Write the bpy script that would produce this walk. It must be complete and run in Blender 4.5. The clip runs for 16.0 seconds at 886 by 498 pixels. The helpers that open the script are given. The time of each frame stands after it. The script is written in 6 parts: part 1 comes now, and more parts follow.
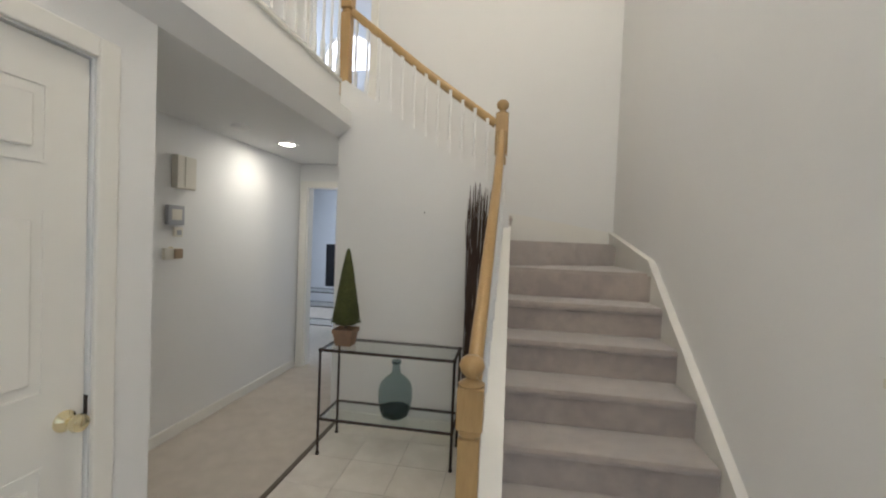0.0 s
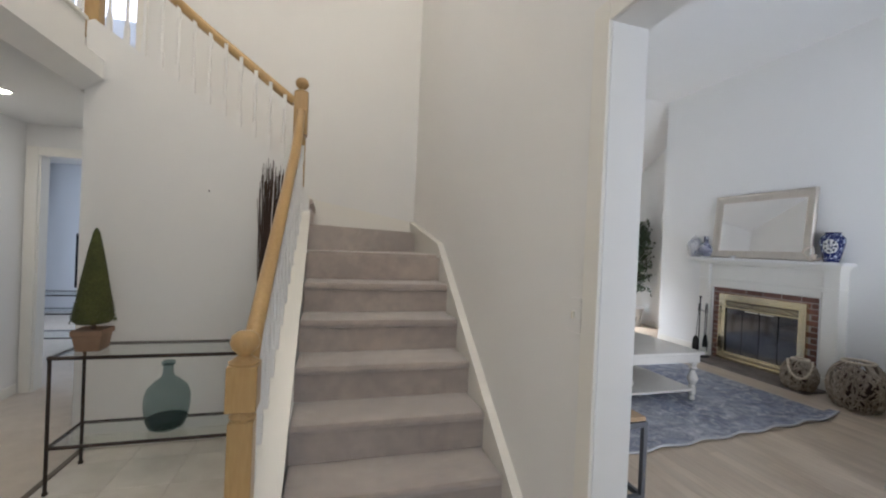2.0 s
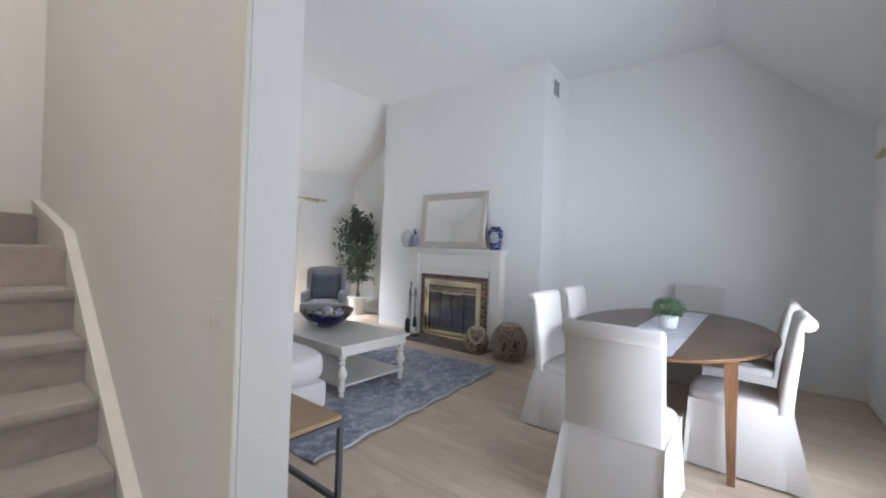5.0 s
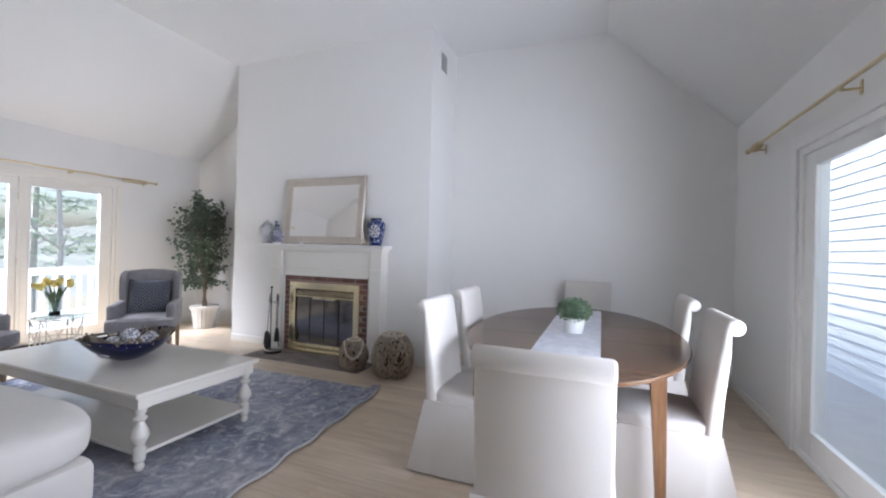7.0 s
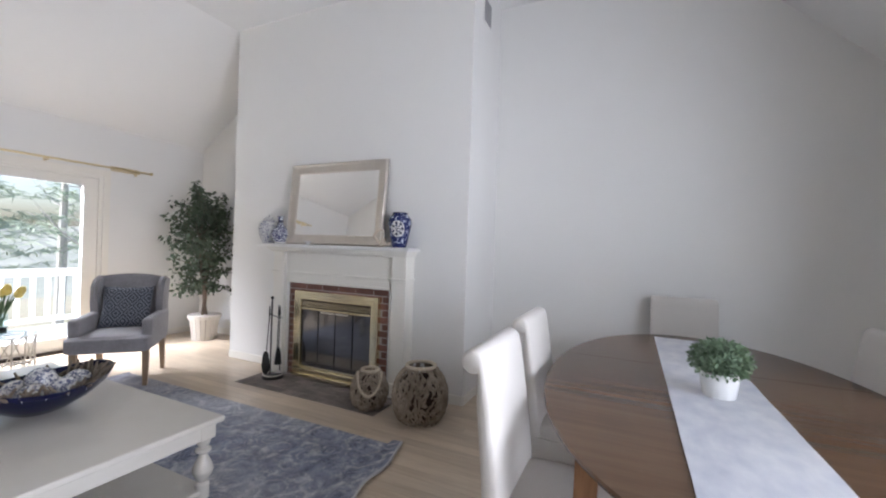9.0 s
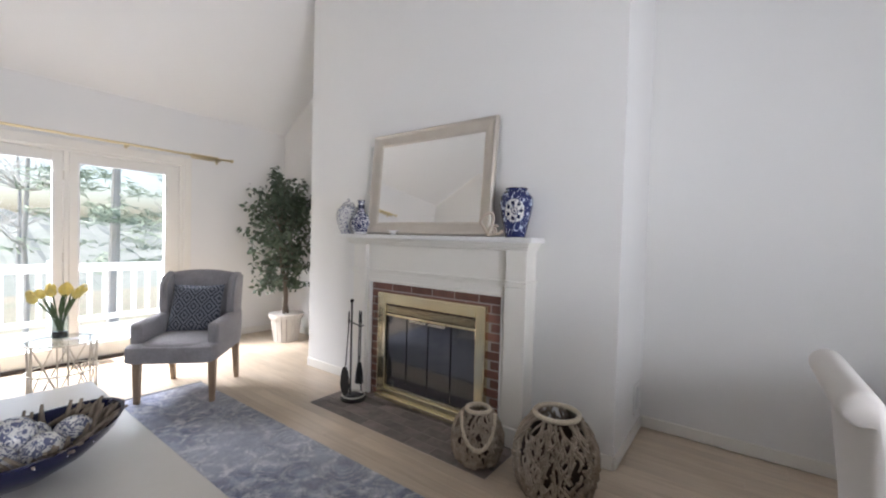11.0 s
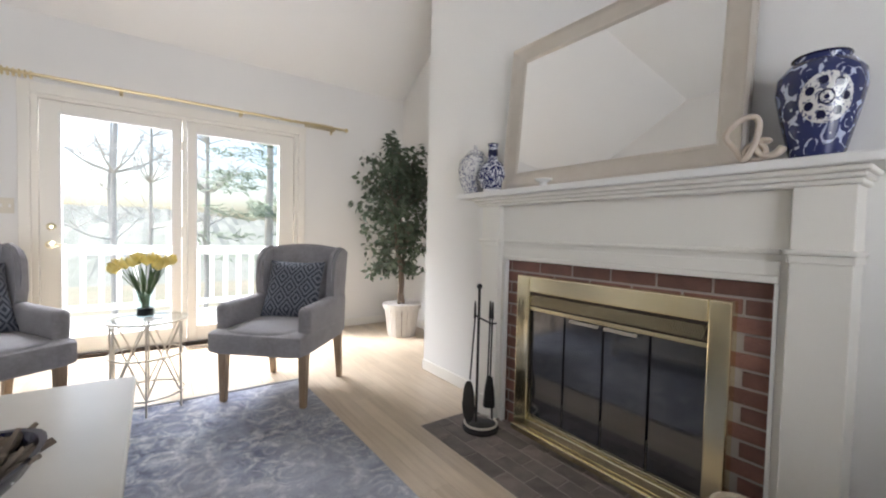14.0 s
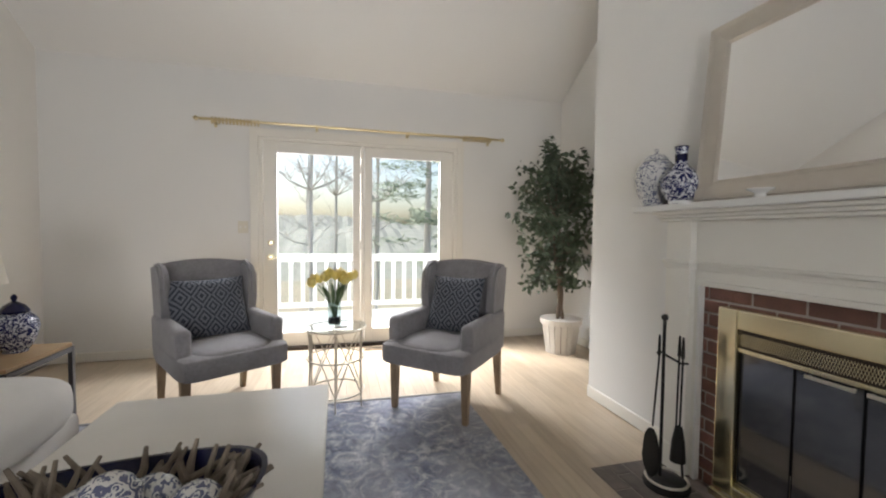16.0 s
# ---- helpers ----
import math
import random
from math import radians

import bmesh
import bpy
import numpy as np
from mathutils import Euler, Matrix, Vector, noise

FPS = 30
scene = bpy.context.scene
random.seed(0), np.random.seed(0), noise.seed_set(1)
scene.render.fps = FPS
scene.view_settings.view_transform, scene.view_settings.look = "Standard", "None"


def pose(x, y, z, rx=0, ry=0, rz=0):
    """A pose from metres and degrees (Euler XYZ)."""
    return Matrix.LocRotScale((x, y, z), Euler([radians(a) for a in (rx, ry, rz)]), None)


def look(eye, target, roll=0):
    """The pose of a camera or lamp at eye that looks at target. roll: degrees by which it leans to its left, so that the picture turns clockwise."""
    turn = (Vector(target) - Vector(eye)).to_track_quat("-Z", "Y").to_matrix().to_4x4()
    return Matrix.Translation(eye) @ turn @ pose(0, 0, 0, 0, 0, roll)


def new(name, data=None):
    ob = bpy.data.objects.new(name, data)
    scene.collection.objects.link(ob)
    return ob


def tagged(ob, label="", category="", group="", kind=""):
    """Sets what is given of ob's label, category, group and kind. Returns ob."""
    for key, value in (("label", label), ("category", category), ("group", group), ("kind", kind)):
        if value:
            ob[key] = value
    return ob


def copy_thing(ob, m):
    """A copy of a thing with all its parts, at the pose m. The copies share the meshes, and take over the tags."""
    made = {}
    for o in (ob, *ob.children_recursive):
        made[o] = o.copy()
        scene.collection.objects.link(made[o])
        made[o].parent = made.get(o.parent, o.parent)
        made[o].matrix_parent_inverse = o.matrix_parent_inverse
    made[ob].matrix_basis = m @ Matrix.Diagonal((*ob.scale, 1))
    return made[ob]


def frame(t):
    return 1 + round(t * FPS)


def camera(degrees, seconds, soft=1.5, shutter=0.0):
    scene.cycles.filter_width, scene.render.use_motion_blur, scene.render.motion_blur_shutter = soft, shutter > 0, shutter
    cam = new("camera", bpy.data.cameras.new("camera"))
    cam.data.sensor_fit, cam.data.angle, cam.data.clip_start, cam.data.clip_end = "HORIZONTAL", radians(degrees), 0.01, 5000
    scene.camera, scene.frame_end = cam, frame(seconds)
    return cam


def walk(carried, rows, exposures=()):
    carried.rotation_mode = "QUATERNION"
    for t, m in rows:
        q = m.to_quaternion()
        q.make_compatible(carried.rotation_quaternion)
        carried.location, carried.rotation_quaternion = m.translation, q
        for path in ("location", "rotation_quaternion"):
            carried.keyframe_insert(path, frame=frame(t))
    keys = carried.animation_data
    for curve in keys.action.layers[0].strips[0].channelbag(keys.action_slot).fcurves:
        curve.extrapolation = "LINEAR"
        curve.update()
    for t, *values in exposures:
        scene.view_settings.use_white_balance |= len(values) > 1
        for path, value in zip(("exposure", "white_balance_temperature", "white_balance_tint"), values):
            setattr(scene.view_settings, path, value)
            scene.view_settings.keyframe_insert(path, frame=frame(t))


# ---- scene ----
cam = camera(95.6, 16.0, soft=2.1)
PATH = [
    (0, (-0.014, 0.036, 1.43), (-0.326, 2.011, 1.382), 2.3),
    (0.5, (0.027, 0.057, 1.394), (-0.078, 2.054, 1.355), 2.4),
    (1, (0.051, 0.058, 1.378), (0.178, 2.054, 1.343), 2.5),
    (1.5, (0.085, 0.039, 1.343), (0.426, 2.01, 1.328), 2.5),
    (2, (0.126, 0.015, 1.327), (0.682, 1.936, 1.315), 2.5),
    (2.5, (0.173, -0.005, 1.33), (0.933, 1.845, 1.312), 2.5),
    (3, (0.251, 0.0, 1.298), (1.195, 1.764, 1.294), 2.2),
    (3.5, (0.346, 0.013, 1.299), (1.461, 1.673, 1.291), 2.2),
    (4, (0.413, 0.016, 1.318), (1.687, 1.558, 1.307), 2.3),
    (4.5, (0.449, 0.08, 1.314), (1.881, 1.476, 1.311), 2.2),
    (5, (0.487, 0.129, 1.314), (2.062, 1.361, 1.319), 2.0),
    (5.2, (0.555, 0.116, 1.295), (2.169, 1.297, 1.297), 0.9),
    (7.3, (1.323, 0.583, 1.308), (3.196, 1.285, 1.333), 2.0),
    (7.5, (1.409, 0.626, 1.313), (3.285, 1.319, 1.346), 2.1),
    (8, (1.619, 0.738, 1.312), (3.487, 1.454, 1.348), 2.4),
    (8.5, (1.844, 0.91, 1.315), (3.688, 1.683, 1.335), 2.4),
    (9, (2.116, 1.029, 1.34), (3.924, 1.883, 1.34), 1.9),
    (9.5, (2.325, 1.173, 1.329), (4.086, 2.121, 1.333), 2.2),
    (10, (2.499, 1.372, 1.351), (4.205, 2.415, 1.329), 1.9),
    (12.5, (3.346, 2.201, 1.182), (4.778, 3.595, 1.132), 1.8),
    (13, (3.441, 2.332, 1.131), (4.802, 3.796, 1.073), 1.7),
    (13.5, (3.503, 2.477, 1.094), (4.781, 4.014, 1.028), 1.6),
    (14, (3.546, 2.582, 1.081), (4.717, 4.201, 1.01), 1.4),
    (14.5, (3.576, 2.677, 1.101), (4.612, 4.386, 1.028), 1.3),
    (15, (3.566, 2.735, 1.108), (4.452, 4.526, 1.039), 1.0),
    (15.2, (3.565, 2.739, 1.127), (4.382, 4.563, 1.053), 1.0),
    (15.5, (3.549, 2.747, 1.143), (4.255, 4.616, 1.069), 0.8),
    (16, (3.527, 2.717, 1.186), (4.037, 4.649, 1.105), 0.6),
]
EXPOSURES = [(0, 1.15, 5800, 10), (2, 1.13, 5750, 12), (3.5, 1.05, 5700, 13), (5, 1.2, 5700, 13), (7.5, 1.32, 5800, 16), (10, 1.26, 6050, 16), (12.5, 1.44, 6150, 15), (14, 1.32, 6250, 14), (15, 0.95, 6350, 13), (16, 0.88, 6550, 12)]
walk(cam, [(t, look(eye, target, roll)) for t, eye, target, roll in PATH], EXPOSURES)
# ==== body ====

# ---- world, sun, exposure ----
world = bpy.data.worlds.new("sky")
scene.world = world
world.use_nodes = True
_wn = world.node_tree
_sky = _wn.nodes.new("ShaderNodeTexSky")
_sky.sky_type, _sky.sun_disc = "NISHITA", False
_sky.sun_elevation, _sky.sun_rotation = radians(47), radians(-51)
_sky.air_density, _sky.dust_density = 1.0, 4.0
_wn.links.new(_sky.outputs[0], _wn.nodes["Background"].inputs[0])
_wn.nodes["Background"].inputs[1].default_value = 0.15


def lamp(name, kind, m, energy, color=(1, 1, 1), size=1.0, size_y=None, spread=180):
    data = bpy.data.lights.new(name, kind)
    data.energy, data.color = energy, color
    if kind == "AREA":
        data.shape, data.size, data.size_y = "RECTANGLE", size, size_y or size
        data.spread = radians(spread)
    elif kind == "SUN":
        data.angle = radians(size)
    else:
        data.shadow_soft_size = size
    ob = new(name, data)
    ob.matrix_world = m
    return ob


lamp("sun", "SUN", look((-1.5, 11.0, 7.0), (3.5, 7, 0)), 4.0, (1.0, 0.97, 0.92), 14)
lamp("slider_daylight", "AREA", look((3.0, -0.72, 1.15), (3.9, 3, 1.9)), 32, (0.95, 0.97, 1.0), 1.8, 1.8, 125)
lamp("french_door_daylight", "AREA", look((3.75, 7.46, 2.45), (3.95, 4.4, 0.2)), 185, (0.93, 0.96, 1.0), 1.8, 0.5)
# Fill lamp added before the blank upper front wall; no window there.
lamp("foyer_upper_fill", "AREA", look((-0.2, -1.14, 3.6), (0.5, 3, 3.0)), 4, (1.0, 0.97, 0.92), 1.5, 1.3)
# Cool lamp added for an unseen, unbuilt front door; brightens console wall and hall.
lamp("unseen_front_door_daylight", "AREA", look((0.3, -1.14, 1.4), (-0.6, 3, 0.8)), 5.5, (0.9, 0.95, 1.0), 0.8, 1.2)
# Unseen warm lamp overhead, inferred from the yellow upper walls; no fixture is built.
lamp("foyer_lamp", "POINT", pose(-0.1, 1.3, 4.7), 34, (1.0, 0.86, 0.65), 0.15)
lamp("hall_lamp", "AREA", look((-1.85, 3.15, 2.155), (-1.85, 3.15, 0)), 2.1, (1.0, 0.90, 0.74), 0.16, 0.16, 180)
lamp("far_room_daylight", "AREA", look((-4.3, 6.0, 1.5), (-2, 6.0, 1.2)), 16, (0.86, 0.92, 1.0), 1.2, 1.2)
lamp("upper_room_daylight", "AREA", look((-3.9, 5.0, 4.2), (-2, 5.0, 3.9)), 8, (0.8, 0.88, 1.0), 0.9, 0.9)


# ---- materials ----
def srgb(r, g, b):
    return tuple(((c / 255 + 0.055) / 1.055) ** 2.4 if c > 10 else c / 3294 for c in (r, g, b))


def mat(name, color, rough=0.6, metal=0.0, spot=None, scale=8.0, amount=0.25, bump=0.0, bscale=60.0, stretch=(1, 1, 1), spec=None, per=0.0, transmission=0.0, ior=1.45, sheen=0.0, coords="Object"):
    """A principled material: a base colour mixed with a second by noise at two scales, and a fine relief."""
    m = bpy.data.materials.new(name)
    m.use_nodes = True
    nt = m.node_tree
    n, l = nt.nodes, nt.links
    p = n["Principled BSDF"]
    p.inputs["Roughness"].default_value, p.inputs["Metallic"].default_value = rough, metal
    p.inputs["IOR"].default_value = ior
    if spec is not None:
        p.inputs["Specular IOR Level"].default_value = spec
    if transmission:
        p.inputs["Transmission Weight"].default_value = transmission
    if sheen:
        p.inputs["Sheen Weight"].default_value = sheen
    tc = n.new("ShaderNodeTexCoord")
    mp = n.new("ShaderNodeMapping")
    mp.inputs["Scale"].default_value = stretch
    src = tc.outputs[coords]
    if per:
        who, far = n.new("ShaderNodeObjectInfo"), n.new("ShaderNodeVectorMath")
        far.operation = "MULTIPLY_ADD"
        far.inputs[1].default_value = (37, 23, 11)
        l.new(who.outputs["Random"], far.inputs[0])
        l.new(src, far.inputs[2])
        src = far.outputs[0]
    l.new(src, mp.inputs[0])
    color = tuple(color)[:3]
    spot = spot or tuple(c * 0.85 for c in color)
    a = n.new("ShaderNodeTexNoise")
    a.inputs["Scale"].default_value, a.inputs["Detail"].default_value = scale, 6
    b = n.new("ShaderNodeTexNoise")
    b.inputs["Scale"].default_value, b.inputs["Detail"].default_value = scale * 0.13 + 0.4, 3
    l.new(mp.outputs[0], a.inputs[0])
    l.new(src, b.inputs[0])
    mx = n.new("ShaderNodeMath")
    mx.operation = "ADD"
    l.new(a.outputs[0], mx.inputs[0])
    l.new(b.outputs[0], mx.inputs[1])
    rng = n.new("ShaderNodeMapRange")
    rng.inputs["From Min"].default_value, rng.inputs["From Max"].default_value = 0.75, 1.25
    rng.inputs["To Max"].default_value = amount
    l.new(mx.outputs[0], rng.inputs[0])
    mix = n.new("ShaderNodeMix")
    mix.data_type = "RGBA"
    mix.inputs["A"].default_value, mix.inputs["B"].default_value = (*color, 1), (*spot, 1)
    l.new(rng.outputs[0], mix.inputs["Factor"])
    last = mix.outputs["Result"]
    if per:
        oi = n.new("ShaderNodeObjectInfo")
        hs = n.new("ShaderNodeHueSaturation")
        mr = n.new("ShaderNodeMapRange")
        mr.inputs["To Min"].default_value, mr.inputs["To Max"].default_value = 1 - per, 1 + per
        l.new(oi.outputs["Random"], mr.inputs[0])
        l.new(mr.outputs[0], hs.inputs["Value"])
        l.new(last, hs.inputs["Color"])
        last = hs.outputs[0]
    l.new(last, p.inputs["Base Color"])
    if bump:
        c = n.new("ShaderNodeTexNoise")
        c.inputs["Scale"].default_value, c.inputs["Detail"].default_value = bscale, 4
        l.new(mp.outputs[0], c.inputs[0])
        bp = n.new("ShaderNodeBump")
        bp.inputs["Strength"].default_value, bp.inputs["Distance"].default_value = bump, 0.01
        l.new(c.outputs[0], bp.inputs["Height"])
        l.new(bp.outputs[0], p.inputs["Normal"])
    return m


WALL = mat("wall_paint", (0.79, 0.78, 0.755), 0.75, scale=1.5, amount=0.12, bump=0.06, bscale=180)
CEIL = mat("ceiling_paint", (0.765, 0.76, 0.745), 0.85, scale=1.2, amount=0.1, bump=0.05, bscale=150)
TRIM = mat("trim_paint", (0.80, 0.775, 0.71), 0.38, scale=3, amount=0.1)
WHITE = mat("white_paint", (0.80, 0.79, 0.765), 0.35, scale=4, amount=0.1)
STAIRCARPET = mat("stair_carpet", (0.56, 0.475, 0.405), 0.95, spot=(0.38, 0.32, 0.285), scale=14, amount=0.85, bump=0.7, bscale=420, sheen=0.9)
HALLCARPET = mat("hall_carpet", (0.60, 0.53, 0.45), 0.95, spot=(0.40, 0.35, 0.29), scale=10, amount=0.5, bump=0.6, bscale=420, sheen=0.3)
TILEFLOOR = mat("foyer_tile", (0.70, 0.655, 0.59), 0.42, spot=(0.50, 0.45, 0.39), scale=7, amount=0.6, bump=0.04, bscale=30, per=0.05)
PLANK = mat("oak_plank", (0.62, 0.515, 0.39), 0.3, spot=(0.46, 0.36, 0.255), scale=8, amount=0.8, bump=0.05, bscale=50, stretch=(6, 0.4, 1), per=0.075, coords="Object")
OAKRAIL = mat("oak_rail", (0.47, 0.31, 0.13), 0.3, spot=(0.35, 0.21, 0.08), scale=22, amount=0.6, stretch=(4, 4, 0.6))
IRON = mat("dark_iron", (0.045, 0.038, 0.034), 0.5, 0.7, spot=(0.09, 0.06, 0.04), scale=30, amount=0.5)
BLACK = mat("black_iron", (0.02, 0.019, 0.018), 0.5, 0.4)
BRASS = mat("polished_brass", (0.95, 0.88, 0.63), 0.2, 1.0, spot=(0.74, 0.60, 0.31), scale=5, amount=0.5)
ROD = mat("rod_brass", (0.68, 0.58, 0.36), 0.3, 1.0)
SILVER = mat("champagne_metal", (0.66, 0.62, 0.54), 0.33, 0.85, scale=20, amount=0.3)
FRAMEM = mat("mirror_frame_silver", (0.60, 0.555, 0.49), 0.33, 0.65, spot=(0.46, 0.41, 0.35), scale=12, amount=0.4)
MIRROR = mat("mirror_glass", (0.9, 0.9, 0.89), 0.02, 1.0, spot=(0.88, 0.88, 0.87), amount=0.1)
GREYFAB = mat("grey_linen", (0.30, 0.285, 0.295), 0.9, spot=(0.18, 0.17, 0.172), scale=60, amount=0.6, bump=0.35, bscale=700, sheen=0.3)
WHITEFAB = mat("white_cotton", (0.655, 0.62, 0.575), 0.9, spot=(0.6, 0.57, 0.53), scale=7, amount=0.4, bump=0.25, bscale=260, sheen=0.2)
SOFAFAB = mat("sofa_linen", (0.68, 0.65, 0.61), 0.9, scale=9, amount=0.4, bump=0.3, bscale=260, sheen=0.2)
CHAIRLEG = mat("weathered_oak", (0.33, 0.24, 0.155), 0.5, spot=(0.19, 0.12, 0.07), scale=26, amount=0.6, stretch=(3, 3, 0.5))
WALNUT = mat("walnut", (0.145, 0.080, 0.040), 0.27, spot=(0.075, 0.038, 0.019), scale=5, amount=0.8, stretch=(6, 0.35, 6), bump=0.03, bscale=40)
WALNUTLEG = mat("walnut_leg", (0.24, 0.13, 0.065), 0.35, spot=(0.12, 0.05, 0.022), scale=14, amount=0.7, stretch=(5, 5, 0.4))
CTWHITE = mat("cream_painted_wood", (0.70, 0.67, 0.61), 0.24, spot=(0.62, 0.585, 0.52), scale=6, amount=0.4)
BRICK = mat("red_brick", (0.235, 0.115, 0.088), 0.8, spot=(0.15, 0.08, 0.068), scale=18, amount=0.8, bump=0.5, bscale=90, per=0.22)
MORTAR = mat("mortar", (0.42, 0.375, 0.345), 0.9, scale=20, amount=0.4, bump=0.4, bscale=120)
HEARTH = mat("hearth_brick", (0.225, 0.188, 0.165), 0.6, spot=(0.11, 0.09, 0.08), scale=16, amount=0.8, bump=0.3, bscale=80, per=0.2)
GROUT = mat("hearth_grout", (0.31, 0.275, 0.25), 0.85)
# The bluish blotches in the colour imitate reflections of the room.
FIREGLASS = mat("smoked_fire_glass", (0.022, 0.023, 0.028), 0.08, spot=(0.04, 0.045, 0.06), scale=4, amount=0.5, spec=1.0, ior=1.75)
SOOT = mat("soot", (0.02, 0.018, 0.017), 0.9)
DRIFT = mat("driftwood", (0.44, 0.365, 0.28), 0.8, spot=(0.19, 0.15, 0.105), scale=30, amount=0.9, bump=0.4, bscale=110)
DRIFTDARK = mat("brown_driftwood", (0.21, 0.17, 0.125), 0.8, spot=(0.13, 0.10, 0.075), scale=30, amount=0.9, bump=0.4, bscale=110)
ROPE = mat("rope_rim", (0.68, 0.60, 0.46), 0.75, spot=(0.4, 0.31, 0.2), scale=60, amount=0.5, bump=0.5, bscale=200)
LEAF = mat("ficus_leaf", (0.105, 0.145, 0.085), 0.45, spot=(0.04, 0.062, 0.038), scale=6, amount=0.9)
BOXGREEN = mat("box_leaf", (0.20, 0.28, 0.17), 0.6, spot=(0.08, 0.13, 0.075), scale=60, amount=0.9)
TOPIARY = mat("dried_topiary", (0.085, 0.095, 0.025), 0.8, spot=(0.045, 0.05, 0.014), scale=80, amount=0.9, bump=0.8, bscale=120)
BARK = mat("bark", (0.16, 0.12, 0.09), 0.85, scale=25, amount=0.6, bump=0.5, bscale=60)
KNOT = mat("pale_carved_wood", (0.56, 0.48, 0.40), 0.45, spot=(0.44, 0.36, 0.28), scale=30, amount=0.5)
TERRA = mat("terracotta", (0.30, 0.19, 0.12), 0.8, spot=(0.22, 0.13, 0.08), scale=20, amount=0.6, bump=0.2)
POTWHITE = mat("whitewashed_pot", (0.66, 0.63, 0.58), 0.7, spot=(0.5, 0.46, 0.42), scale=14, amount=0.7, stretch=(3, 3, 0.6), bump=0.4, bscale=40)
CERAMIC = mat("white_ceramic", (0.78, 0.78, 0.76), 0.2, amount=0.1)
YELLOW = mat("yellow_petal", (0.80, 0.62, 0.15), 0.5, spot=(0.80, 0.72, 0.34), scale=30, amount=0.6)
STEM = mat("tulip_green", (0.10, 0.16, 0.06), 0.5, spot=(0.05, 0.08, 0.04), scale=20, amount=0.8)
COBALT = mat("cobalt_glaze", (0.008, 0.009, 0.042), 0.14, spot=(0.006, 0.007, 0.025), scale=20, amount=0.6)
TABLEWOOD = mat("end_table_wood", (0.40, 0.27, 0.15), 0.45, spot=(0.29, 0.19, 0.10), scale=12, amount=0.7, stretch=(0.5, 5, 5))
GREYMETAL = mat("grey_metal", (0.13, 0.135, 0.15), 0.45, 0.7)
TWIG = mat("dark_twig", (0.05, 0.032, 0.024), 0.75, spot=(0.09, 0.05, 0.035), scale=30, amount=0.6)
SHADE = mat("lamp_shade", (0.82, 0.78, 0.70), 0.85, amount=0.15)
SIDING = mat("pale_siding", (0.72, 0.74, 0.77), 0.6, amount=0.15, scale=3)
DECK = mat("pale_deck", (0.50, 0.49, 0.48), 0.7, spot=(0.38, 0.37, 0.36), scale=6, amount=0.5, bump=0.2)
GRASS = mat("winter_grass", (0.21, 0.205, 0.15), 0.95, spot=(0.26, 0.22, 0.17), scale=0.6, amount=0.9)
FARWOOD = mat("far_woods", (0.25, 0.25, 0.225), 0.95, spot=(0.20, 0.21, 0.18), scale=0.5, amount=0.9)
# Outdoor haze and glare put into the colour: needles and bark both lightened.
PINE = mat("pine_needles", (0.30, 0.35, 0.26), 0.8, spot=(0.22, 0.27, 0.19), scale=3, amount=0.8)
TREEBARK = mat("hazed_tree_bark", (0.55, 0.53, 0.50), 0.9, spot=(0.44, 0.42, 0.40), scale=3, amount=0.8)
PLASTIC = mat("ivory_plastic", (0.70, 0.66, 0.56), 0.45, amount=0.1)
GREYPL = mat("grey_plastic", (0.36, 0.36, 0.38), 0.5, amount=0.2)
TV = mat("dark_screen", (0.015, 0.015, 0.02), 0.15, amount=0.1)
ROOMBLUE = mat("far_room_paint", (0.68, 0.70, 0.73), 0.8, amount=0.1, scale=1)


def glass(name, tint=(0.95, 0.98, 0.97), rough=0.0, base=0.03):
    """A thin pane: mostly clear, with a gloss on it that grows at a slant."""
    m = bpy.data.materials.new(name)
    m.use_nodes = True
    n, l = m.node_tree.nodes, m.node_tree.links
    n.remove(n["Principled BSDF"])
    t, g, fr, mx = n.new("ShaderNodeBsdfTransparent"), n.new("ShaderNodeBsdfGlossy"), n.new("ShaderNodeLayerWeight"), n.new("ShaderNodeMixShader")
    t.inputs[0].default_value = (*tint, 1)
    g.inputs["Roughness"].default_value = rough
    pw_, ad_ = n.new("ShaderNodeMath"), n.new("ShaderNodeMath")
    pw_.operation, ad_.operation = "POWER", "MULTIPLY_ADD"
    pw_.inputs[1].default_value = 4
    ad_.inputs[1].default_value, ad_.inputs[2].default_value = 0.55, base
    l.new(fr.outputs["Facing"], pw_.inputs[0])
    l.new(pw_.outputs[0], ad_.inputs[0])
    l.new(ad_.outputs[0], mx.inputs[0])
    l.new(t.outputs[0], mx.inputs[1])
    l.new(g.outputs[0], mx.inputs[2])
    l.new(mx.outputs[0], n["Material Output"].inputs[0])
    return m


GLASS = glass("window_glass", base=0.004)
SHELFGLASS = glass("shelf_glass", (0.95, 0.97, 0.965), rough=0.06)
VASEGLASS = glass("vase_glass", (0.88, 0.93, 0.93))
BOTTLE = glass("bottle_glass", (0.60, 0.68, 0.69))


def emit(name, color, strength):
    m = bpy.data.materials.new(name)
    m.use_nodes = True
    p = m.node_tree.nodes["Principled BSDF"]
    p.inputs["Emission Color"].default_value, p.inputs["Emission Strength"].default_value = (*color, 1), strength
    return m


VENTGREY = mat("vent_grey", (0.30, 0.29, 0.28), 0.6, amount=0.2)
THRESH = mat("threshold_metal", (0.16, 0.13, 0.10), 0.5, 0.6, amount=0.3)
BULB = emit("lit_lens", (1.0, 0.88, 0.68), 7)


